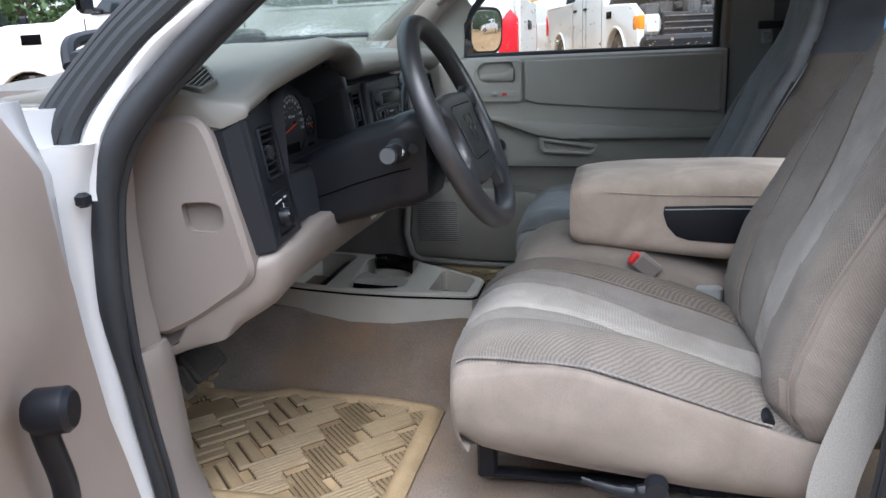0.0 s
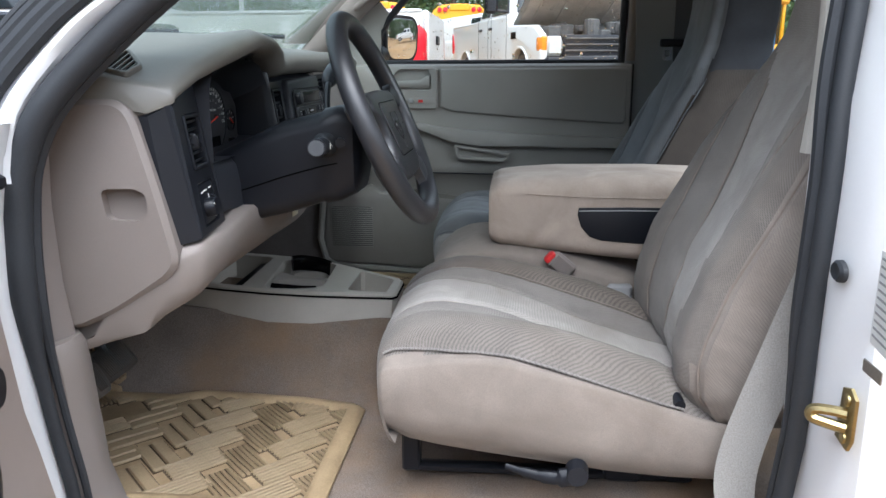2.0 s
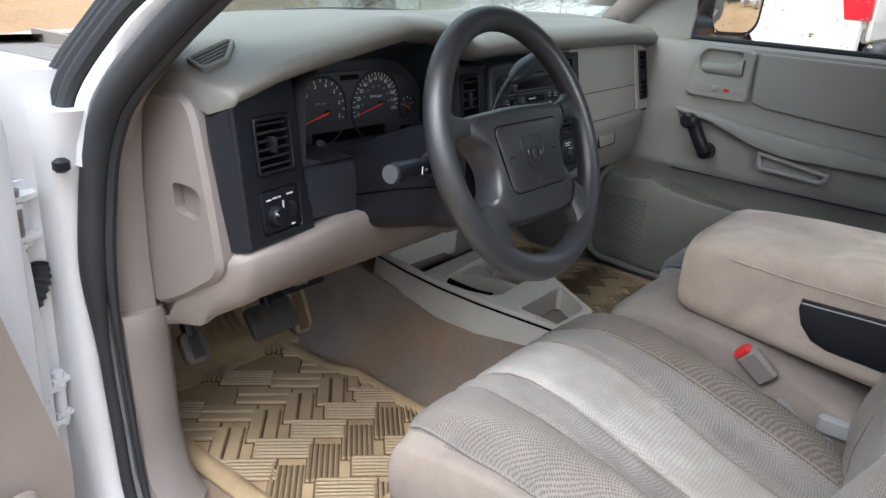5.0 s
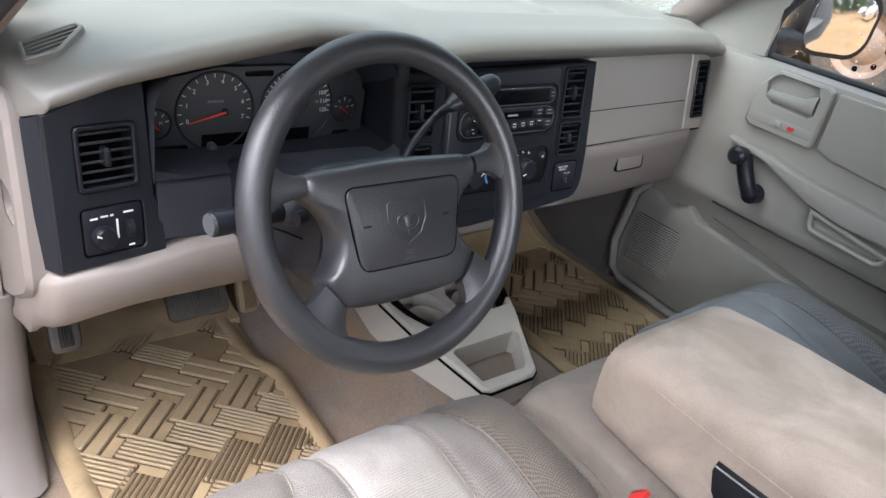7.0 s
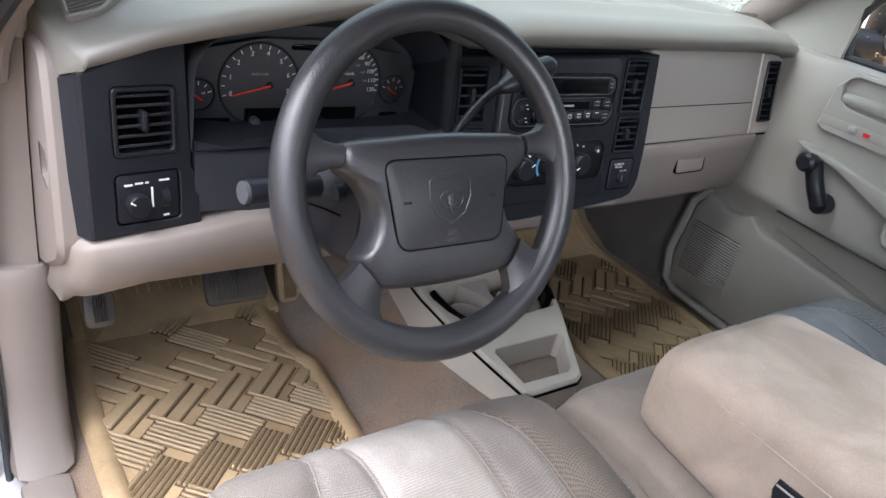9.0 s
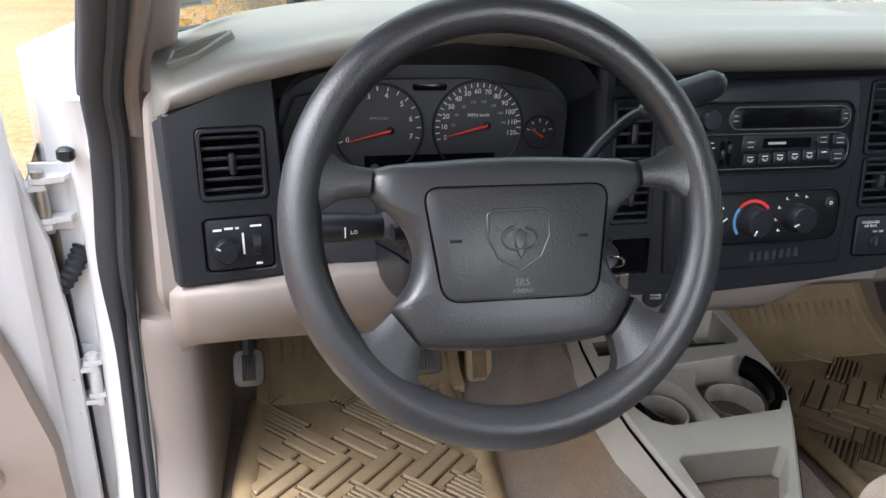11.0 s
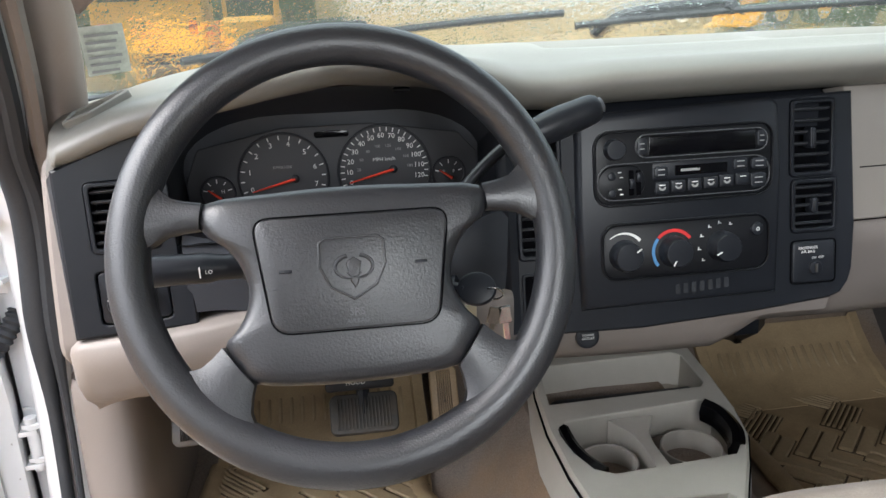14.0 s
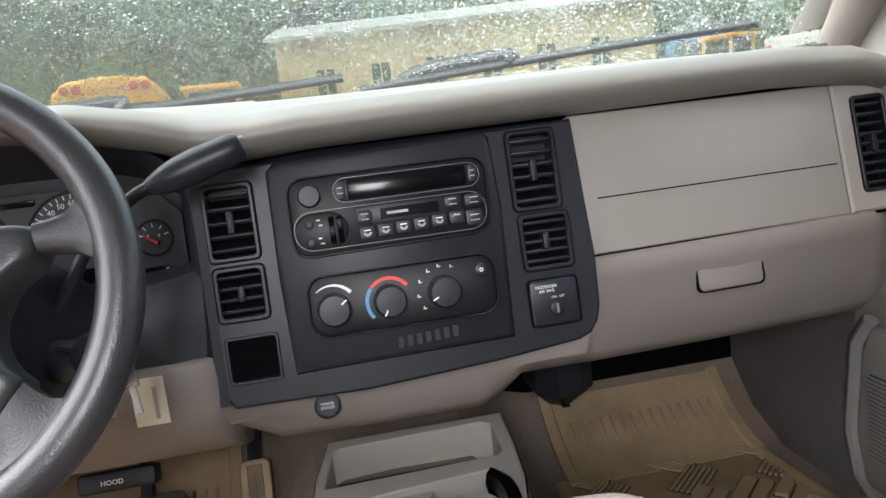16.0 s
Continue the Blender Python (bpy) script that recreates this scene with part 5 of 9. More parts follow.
scoop = roundpoly([(0.334, 1.082), (0.286, 1.084), (0.268, 1.076), (0.266, 1.048), (0.282, 1.036), (0.328, 1.038)], 0.012, 5)
ENDCAP = roundpoly(ENDCAP, 0.03, 3)
holed(bm, CAP, list(reversed(ENDCAP)), [list(reversed(scoop))], -0.02, 0.012, 0.016, 0.007)
part("end_cap", bm, TAUPE, dash, "taupe end cover with a finger pull")
# closing panel between end cap, pad and windscreen
bm = B()
slab(bm, CAP, list(reversed([(0.27, 0.945), (0.34, 0.888), (0.40, 0.852), (0.46, 0.82), (0.74, 0.84), (0.74, 1.24), (0.45, 1.24), (0.30, 1.20), (0.262, 1.176), (0.255, 1.0)])), -0.02, -0.008)
part("dash_side", bm, TAUPE, dash)
# filler between the end cover and the door seal
bm = B()
loft(bm, [[Vector((x, y + dy, z)) for x, y in ((-0.769, 0.428), (-0.748, 0.414), (-0.724, 0.404), (-0.709, 0.402), (-0.700, 0.45), (-0.769, 0.47))] for z, dy in ((0.865, -0.012), (0.95, -0.002), (1.06, 0.0), (1.13, -0.006), (1.20, -0.02), (1.222, -0.01))])
part("end_filler", bm, TAUPE, dash, "taupe filler beside the end cover")
# power outlet
bm = B()
tube(bm, [(-0.07, 0.30, 0.913), (-0.07, 0.282, 0.917)], [0.0125, 0.0125], 20)
po = part("power_outlet", bm, BLACK, dash, "round power outlet cap with lettering")
writing("outlet_words", "POWER\nOUTLET", face_pose((-0.07, 0.2815, 0.917), (0, 0.15, 1)), 0.0046, PRINT, po)
# flat charcoal disc in place of the shaded scoop round the cap
bm = B()
slab(bm, face_pose((-0.07, 0.285, 0.916), (0, 0.15, 1)), rrect(0.032, 0.032, 0.0155, 5), -0.01, 0.002, 0.001)
part("outlet_recess_shade", bm, BEZEL, dash)
# heater housing under the passenger side
bm = B()
box(bm, (0.315, 0.62, 0.815), (0.10, 0.14, 0.16), bevel=0.03)
part("heater_housing", bm, BEZEL, dash, "black plastic heater housing")
# added near-black panel that keeps the passenger footwell in shade, and a closing end piece
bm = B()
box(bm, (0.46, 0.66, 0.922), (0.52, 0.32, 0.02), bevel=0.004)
part("under_shade_panel", bm, VOID, dash)
bm = B()
loft(bm, [[Vector((x, y, z)) for x, y in ((0.685, 0.42), (0.765, 0.45), (0.80, 0.76), (0.685, 0.76))] for z in (1.06, 1.224)])
part("pad_corner", bm, TAUPE_D, dash)
# corner piece between pad, end cap and pillar
bm = B()
loft(bm, [[Vector((x, y, z - 0.03 * max(0, 0.40 - y))) for x, y in ((-0.690, 0.41), (-0.712, 0.40), (-0.742, 0.42), (-0.765, 0.46), (-0.79, 0.74), (-0.685, 0.74))] for z in (1.17, 1.222)])
part("pad_corner", bm, TAUPE_D, dash)
# papers stuck on the lower panel
tag = thing("paper_tag", "cream paper tag stuck on the lower dashboard panel", "paper", (-0.245, 0.2, 0.99))
bm = B()
box(bm, (-0.248, 0.206, 0.982), (0.034, 0.001, 0.052), bevel=0.0003)
part("tag_sheet", bm, surf("cream_paper", (0.62, 0.58, 0.44), 0.8, 0.05, 20, 300, 0.03, 0.0), tag)
bm = B()
box(bm, (-0.242, 0.2052, 0.98), (0.004, 0.0006, 0.035), Matrix.Identity(4))
part("tag_mark", bm, PRINTD, tag)

# ---- steering wheel ----
WHEEL_C = Vector((-0.3706, 0.0, 1.1508))
TILT = radians(23.4)
WHEEL = face_pose(WHEEL_C, (0, math.sin(TILT), math.cos(TILT)))
RW = 0.1741
wheel = thing("steering_wheel", "black four-spoke vinyl steering wheel with a padded airbag hub", "steering wheel", WHEEL_C)
bm = B()
circ = [2 * math.pi * k / 96 for k in range(96)]
rads = [0.0174 + 0.0016 * math.exp(-((((a - math.pi * 1.5 + math.pi) % (2 * math.pi)) - math.pi) / 0.9) ** 2) for a in circ]
tube(bm, [WHEEL @ Vector((RW * math.cos(a), RW * math.sin(a), 0)) for a in circ], rads, 16, closed=True, up=WHEEL.to_3x3() @ Vector((0, 0, 1)))
part("wheel_rim", bm, LEATHER, wheel, "worn black vinyl rim")
# hub body: a soft block whose arms end at the seams
HUB = [(0.114, 0.046), (0.117, 0.024), (0.101, 0.010), (0.090, -0.004), (0.083, -0.024), (0.086, -0.045), (0.095, -0.060), (0.104, -0.071), (0.094, -0.089), (0.081, -0.103), (0.04, -0.108), (0.0, -0.109), (-0.04, -0.108),
       (-0.081, -0.103), (-0.094, -0.089), (-0.104, -0.071), (-0.095, -0.060), (-0.086, -0.045), (-0.083, -0.024), (-0.090, -0.004), (-0.101, 0.010), (-0.117, 0.024), (-0.114, 0.046), (-0.06, 0.051), (0.0, 0.053), (0.06, 0.051)]
HUB = [(p.x, p.y) for p in smoothed([(x, y, 0) for x, y in reversed(HUB)], 3, True)]
bm = B()
HC = Vector((0, -0.028))
rows = []
for k, z in ((0.97, -0.034), (1.0, -0.016), (1.0, -0.006), (0.985, 0.001), (0.955, 0.006), (0.91, 0.0092), (0.84, 0.011), (0.6, 0.012), (0.3, 0.012), (0.02, 0.012)):
    rows.append([WHEEL @ Vector((HC.x + (x - HC.x) * k, HC.y + (y - HC.y) * k, z)) for x, y in HUB])
loft(bm, rows)
hub = part("hub_pad", bm, LEATHER, wheel, "grained black airbag pad", smooth=60)
PADM = WHEEL @ Matrix.Translation((0.0, -0.0215, 0.012))
PAD = roundpoly([(-0.064, -0.045), (0.069, -0.046), (0.084, 0.049), (-0.077, 0.050)], 0.016, 6)
bm = B()
rim(bm, PADM, PAD, offset(PAD, 0.0014), -0.004, 0.0002)
part("pad_groove", bm, VOID, hub)
bm = B()
slab(bm, PADM, offset(PAD, 0.0018), -0.004, 0.0016, 0.0012)
cover = part("pad_cover", bm, LEATHER, hub)
SHIELD = [(0.0255, 0.022), (0.026, 0.004), (0.018, -0.012), (0.0, -0.022), (-0.018, -0.012), (-0.026, 0.004), (-0.0255, 0.022), (-0.02, 0.026), (0.02, 0.026)]
SHIELD = [(x * 1.05 + 0.002, y * 1.08 + 0.002) for x, y in reversed(SHIELD)]
bm = B()
rim(bm, PADM, SHIELD, offset(SHIELD, 0.002), 0.001, 0.0032, 0.0006)
slab(bm, PADM @ Matrix.Translation((0.003, 0.001, 0)), [(-0.006, 0.008), (-0.003, -0.008), (0.0, -0.013), (0.003, -0.008), (0.006, 0.008), (0.0, 0.012)], 0.001, 0.003, 0.0008)
part("shield_emblem", bm, LEATHER, hub, "embossed black shield emblem")
for sx in (-1, 1):
    bm = B()
    pts = [(0.003 + sx * (0.004 + 0.011 * math.sin(a)), 0.003 + 0.009 * math.cos(a) + 0.002, 0.0026) for a in np.linspace(0.1, 4.2, 14)]
    tube(bm, [PADM @ Vector(p) for p in pts], [0.0016 - 0.00007 * k for k in range(14)], 6)
    part("emblem_scroll", bm, LEATHER, hub)
    bm = B()
    box(bm, (0.003 + sx * 0.054, 0.005, 0.0018), (0.010, 0.0026, 0.001), PADM, 0.0004)
    part("horn_mark", bm, BEZEL, hub)
writing("hub_words", "SRS", PADM @ Matrix.Translation((0.003, -0.031, 0.0018)), 0.0085, EDGE, hub)
writing("hub_words", "AIRBAG", PADM @ Matrix.Translation((0.003, -0.038, 0.0018)), 0.0052, EDGE, hub)
# four arms between hub and rim
for sx in (1, -1):
    for a0, a1, inner in ((18, 7, ((0.1145, 0.0455), (0.1175, 0.0245))), (-37, -57, ((0.1050, -0.0715), (0.0820, -0.1030)))):
        bm = B()
        rows = []
        for t in (0.0, 0.25, 0.5, 0.75, 1.0):
            ring = []
            for k in range(9):
                s = k / 8
                ang = radians(a0 + (a1 - a0) * s + (1 - 2 * s) * 10 * t ** 3)
                q = Vector((RW * 0.985 * math.cos(ang), RW * 0.985 * math.sin(ang)))
                p = Vector(inner[0]).lerp(Vector(inner[1]), s)
                xy = p.lerp(q, t)
                ring.append((xy, s))
            front = [WHEEL @ Vector((sx * v.x, v.y, (0.0085 + 0.004 * t * t) * math.sin(math.pi * (0.12 + 0.76 * s)) ** 0.6)) for v, s in ring]
            rear = [WHEEL @ Vector((sx * v.x, v.y, -0.012 + 0.004 * t)) for v, s in reversed(ring)]
            rows.append(front + rear)
        loft(bm, rows)
        part("spoke", bm, LEATHER, wheel, smooth=60)

# ---- steering column ----
column = thing("steering_column", "black plastic steering column shroud with stalk and ignition key", "steering column", (-0.372, 0.2, 1.0))
bm = B()
COL = [(0.035, 1.06, 1.155, 0.05), (0.045, 1.03, 1.172, 0.066), (0.07, 1.018, 1.176, 0.074), (0.092, 1.014, 1.172, 0.078), (0.098, 1.016, 1.166, 0.078), (0.16, 0.998, 1.152, 0.086), (0.22, 0.984, 1.125, 0.088), (0.30, 0.97, 1.09, 0.088)]
loft(bm, [[Vector((-0.372 + x, y, (z0 + z1) / 2 + z)) for x, z in rrect(2 * w, z1 - z0, 0.028)] for y, z0, z1, w in COL])
part("shroud", bm, BLACK, column)
bm = B()
tube(bm, smoothed([(-0.372 - w - 0.0005, y, z0 + 0.42 * (z1 - z0)) for y, z0, z1, w in COL[2:]], 3), 0.0012, 6)
part("shroud_seam", bm, VOID, column)
bm = B()
tube(bm, [(-0.448, 0.089, 1.115), (-0.462, 0.087, 1.1155), (-0.470, 0.086, 1.116)], [0.021, 0.018, 0.013], 16)
part("stalk_boot", bm, RUBBER, column)
bm = B()
tube(bm, smoothed([(-0.455, 0.088, 1.115), (-0.50, 0.082, 1.118), (-0.556, 0.074, 1.121)], 6), [0.012] * 6 + [0.014] * 4 + [0.0145] * 3, 14)
stalk = part("turn_stalk", bm, BLACK, column, "black turn signal stalk")
bm = B()
tube(bm, [(-0.5555, 0.0741, 1.121), (-0.560, 0.0735, 1.1212)], 0.0120, 16)
part("stalk_cap", bm, surf("stalk_grey", (0.065, 0.070, 0.078), 0.45, 0.1, 9, 500, 0.1, 0.1), stalk, "grey stalk end")
bm = B()
box(bm, (-0.505, 0.0655, 1.119), (0.0012, 0.001, 0.010))
part("stalk_mark", bm, PRINT, stalk)
writing("stalk_words", "LO", face_pose((-0.497, 0.0655, 1.119), (0, 0.25, 1)), 0.005, PRINT, stalk)
bm = B()
tube(bm, [(-0.452, 0.062, 1.119), (-0.463, 0.06, 1.119)], 0.008, 14)
part("column_lock", bm, BEZEL, column)
# gear lever
bm = B()
LEVER = [(-0.31, 0.13, 1.085), (-0.28, 0.128, 1.12), (-0.262, 0.13, 1.15), (-0.24, 0.135, 1.176), (-0.21, 0.14, 1.20), (-0.185, 0.143, 1.209)]
tube(bm, smoothed(LEVER, 5), 0.0062, 10)
lever = part("gear_lever", bm, BLACK, column, "black column gear lever")
bm = B()
tube(bm, smoothed([(-0.198, 0.142, 1.205), (-0.18, 0.144, 1.211), (-0.15, 0.148, 1.221), (-0.125, 0.15, 1.229), (-0.109, 0.152, 1.2345)], 4), [0.007, 0.0085, 0.010, 0.012, 0.0135, 0.015, 0.016, 0.0165, 0.0168, 0.0165, 0.0162, 0.016, 0.0158, 0.0155, 0.015, 0.014, 0.012], 14)
part("lever_grip", bm, BEZEL, lever)
bm = B()
tube(bm, [(-0.1085, 0.152, 1.2347), (-0.1045, 0.1525, 1.236)], [0.0085, 0.008], 12)
part("lever_button", bm, EDGE, lever)
# ignition lock with keys
bm = B()
tube(bm, [(-0.300, 0.11, 1.063), (-0.268, 0.10, 1.066)], [0.020, 0.017], 18)
ign = part("ignition_lock", bm, BLACK, column)
KEYM = face_pose((-0.252, 0.078, 1.076), (0.15, 0.5, 0.85), (1, -0.25, 0))
bm = B()
slab(bm, KEYM, [(0.019 * math.cos(2 * math.pi * k / 24), 0.0165 * math.sin(2 * math.pi * k / 24)) for k in range(24)], -0.004, 0.004, 0.002)
tube(bm, [KEYM @ Vector((-0.012, 0, 0)), KEYM @ Vector((-0.035, 0.006, -0.006))], 0.005, 8)
key = part("key", bm, BLACK, ign, "round black-headed ignition key")
bm = B()
RING = [KEYM @ Vector((0.016 + 0.009 * math.cos(a), -0.004 + 0.004 * math.sin(a), -0.004 + 0.009 * math.sin(a))) for a in (2 * math.pi * k / 20 for k in range(20))]
tube(bm, RING, 0.0011, 6, closed=True)
part("key_ring", bm, CHROME, ign)
for k, (dx, lean) in enumerate(((0.0, 0.25), (0.006, -0.1))):
    bm = B()
    KM = Matrix.Translation((-0.233 + dx, 0.074, 1.060)) @ Matrix.Rotation(lean, 4, "Y")
    box(bm, (0, 0, -0.012), (0.013, 0.0025, 0.018), KM, 0.001)
    box(bm, (0, 0, -0.033), (0.006, 0.002, 0.026), KM, 0.0005)
    part("spare_key", bm, CHROME if k else STEEL, ign)

# ---- seats ----
def seat_top(u, y):
    """Height of a seat cushion's upper side: hollow in the middle, with a bolster along each side."""
    a = abs(u)
    mid, bol, seam = lerp(SEAT_TOP, -y)
    z = mid + bol * math.exp(-((a - 0.70) / 0.17) ** 2)
    return z + (seam - z) * sstep(0.78, 1.0, a) ** 1.3


# distance behind the front edge: height of the middle, of the bolsters over it, of the side seam, and of the lower edge
SEAT_TOP = [(0.0, 0.812, 0.0, 0.800), (0.02, 0.826, 0.0, 0.808), (0.045, 0.846, 0.002, 0.816), (0.075, 0.858, 0.005, 0.820), (0.11, 0.861, 0.010, 0.829), (0.17, 0.852, 0.020, 0.830), (0.22, 0.838, 0.028, 0.827), (0.28, 0.815, 0.038, 0.812), (0.36, 0.786, 0.046, 0.787), (0.44, 0.762, 0.042, 0.762), (0.50, 0.748, 0.02, 0.748), (0.56, 0.735, 0.0, 0.735)]
SEAT_LOW = [(0.0, 0.700), (0.035, 0.706), (0.066, 0.691), (0.117, 0.681), (0.20, 0.670), (0.29, 0.660), (0.37, 0.650), (0.45, 0.645), (0.56, 0.643)]


def cushion_seams(y):
    """Seams of the cushion, as shares of its half width: middle strip, bolster insert, side."""
    d = sstep(0.02, 0.14, -y)
    return 0.27 - 0.05 * sstep(0.2, 0.5, -y), 0.46 + 0.10 * d, 0.90 + 0.05 * d


def cushion_mesh(bm, x0, x1, rule, N=72, flat=False, seed=0.0):
    """A seat cushion as one shell: nose, upper side and side panels; rule tells the fabric of each place."""
    cx, hw = (x0 + x1) / 2, (x1 - x0) / 2
    cols = []
    for q in (1.0, 0.92, 0.78, 0.6, 0.42, 0.26, 0.14, 0.06, 0.02):
        cols.append((-1, q))
    cols += [(-1 + 2 * k / N, 0.0) for k in range(N + 1)]
    for q in (0.02, 0.06, 0.14, 0.26, 0.42, 0.6, 0.78, 0.92, 1.0):
        cols.append((1, q))
    ys = [-0.034 - 0.506 * k / 44 for k in range(45)]
    grid = []
    for u, q in cols:
        def height(y):
            zb = lerp(SEAT_LOW, -y)[0]
            if flat:
                m, bol, sm = lerp(SEAT_TOP, -y)
                zt = (m + bol + 0.004) - 0.012 * abs(u) ** 6
            else:
                zt = seat_top(u, y)
            return zt + (zb - zt) * q, zb
        bulge = 0.014 * math.sin(math.pi * min(1, q * 1.02)) ** 0.8 - 0.02 * sstep(0.8, 1.0, q)
        yf = -0.004 - 0.020 * abs(u) ** 4 - 0.012 * sstep(0.0, 0.5, q)
        z1, zb = height(ys[0])
        line = []
        for k in range(9):
            t = k / 9
            z = 0.700 + (z1 - 0.700) * t
            line.append((yf - 0.016 * (1 - t) ** 3 + (ys[0] - yf) * (1 - math.sqrt(max(0, 1 - t ** 5))), z))
        line += [(y, height(y)[0]) for y in ys] + [(ys[-1] - 0.012, height(ys[-1])[0] - 0.02 * (1 - q)), (ys[-1] - 0.014, 0.645)]
        out = []
        for y, z in line:
            x = cx + u * (hw - 0.006 * (q < 0.01)) + (bulge * u if q > 0 else 0)
            if q == 0 and not flat:
                for g in cushion_seams(y):
                    z -= 0.007 * math.exp(-((abs(u) - g) / 0.025) ** 2)
            n = 0.0035 * noise.noise(Vector((x + seed, y, 3.0)) * 10) + 0.0012 * noise.noise(Vector((x + seed, y * 1.6, z)) * 34)
            # folds of the loose cover on the side panel
            if q > 0:
                f = 0.0045 * noise.noise(Vector((y * 7 + z * 16 + seed, z * 5 - y * 5, 2.0))) * math.sin(math.pi * q)
                x += u * f
            out.append(Vector((x, y - (0.035 if flat else 0.0), z + n * (1 - q))))
        grid.append(out)
    vs = loft(bm, grid, closed=False, cap=False)
    for i in range(len(cols) - 1):
        for j in range(len(grid[0]) - 1):
            f = bm.faces.get((vs[i][j], vs[i][j + 1], vs[i + 1][j + 1], vs[i + 1][j]))
            if f:
                f.material_index = rule((cols[i][0] + cols[i + 1][0]) / 2, max(cols[i][1], cols[i + 1][1]), (grid[i][j].y + grid[i][j + 1].y) / 2, grid[i][j].z)
    bm.faces.new([v[0] for v in vs] + [v[-1] for v in reversed(vs)])


# seat back from its foot to the top: height, front of the bolsters, rear, half width, hollow of the middle
BACK_ROWS = [(0.722, -0.535, 0.600, 0.195, 0.0), (0.730, -0.508, 0.625, 0.222, 0.004), (0.748, -0.486, 0.640, 0.240, 0.012), (0.785, -0.464, 0.648, 0.249, 0.024), (0.83, -0.460, 0.655, 0.252, 0.032), (0.87, -0.467, 0.662, 0.253, 0.036), (0.945, -0.492, 0.68, 0.252, 0.038), (1.01, -0.526, 0.70, 0.248, 0.036), (1.09, -0.568, 0.735, 0.238, 0.032), (1.15, -0.600, 0.750, 0.222, 0.026), (1.21, -0.636, 0.763, 0.196, 0.016), (1.25, -0.658, 0.772, 0.170, 0.009), (1.29, -0.675, 0.778, 0.150, 0.003), (1.34, -0.684, 0.786, 0.141, 0.0), (1.40, -0.690, 0.791, 0.134, 0.0), (1.435, -0.700, 0.790, 0.123, 0.0), (1.455, -0.715, 0.784, 0.104, 0.0), (1.464, -0.738, 0.772, 0.07, 0.0)]


def back_seams(z):
    """Seams of the seat back, as shares of its half width; the middle strip widens upwards into the head restraint."""
    return lerp([(0.72, 0.14, 0.50, 0.93), (0.85, 0.19, 0.52, 0.94), (1.0, 0.25, 0.58, 0.95), (1.12, 0.34, 0.68, 0.96), (1.20, 0.47, 0.85, 0.98), (1.25, 0.66, 1.02, 1.0), (1.29, 1.02, 1.05, 1.02)], z)


def back_mesh(bm, x0, x1, rule, N=64, seed=0.0):
    """A high seat back lofted upwards, with hollowed middle, bolsters, narrowing shoulders and head restraint."""
    cx = (x0 + x1) / 2
    fine = []
    for a, b in zip(BACK_ROWS, BACK_ROWS[1:]):
        for k in range(5):
            fine.append(tuple(u + (v - u) * k / 5 for u, v in zip(a, b)))
    fine.append(BACK_ROWS[-1])
    rings, tags = [], []
    for z, y, rear, w, hollow in fine:
        seams = back_seams(z)
        ring, tg = [], []
        for k in range(N + 1):
            u = -1 + 2 * k / N
            a = abs(u)
            f = -hollow * (1 - sstep(0.18, 0.74, a)) - 0.030 * sstep(0.80, 1.0, a) ** 1.5
            if z < 1.30:
                for g in seams:
                    f -= 0.006 * (1 - sstep(1.15, 1.25, z)) * math.exp(-((a - g) / 0.028) ** 2)
            f += 0.0035 * noise.noise(Vector((cx + u * w + seed, z, 5.0)) * 9) + 0.001 * noise.noise(Vector((cx + u * w + seed, z * 1.5, 9.0)) * 32)
            ring.append(Vector((cx + u * w, y + f, z + 0.25 * f)))
            tg.append(u)
        d = (-y - 0.030) - rear
        for s in (1, -1):
            side = [(1.022, 0.12), (1.035, 0.3), (1.032, 0.52), (1.01, 0.74), (0.95, 0.92), (0.80, 1.0)]
            for k, q in (side if s > 0 else reversed(side)):
                ring.append(Vector((cx + s * w * k, y - 0.030 + d * q + 0.003 * noise.noise(Vector((z * 9, q * 4, s + seed))), z)))
                tg.append(3.0 if q > 0.9 else 2.0)
        rings.append(ring)
        tags.append(tg)
    vs = loft(bm, rings)
    n = len(rings[0])
    for i in range(len(rings) - 1):
        for j in range(n):
            k = (j + 1) % n
            f = bm.faces.get((vs[i][j], vs[i][k], vs[i + 1][k], vs[i + 1][j]))
            if f:
                f.material_index = rule(max(abs(tags[i][j]), abs(tags[i][k])), rings[i][j].z)


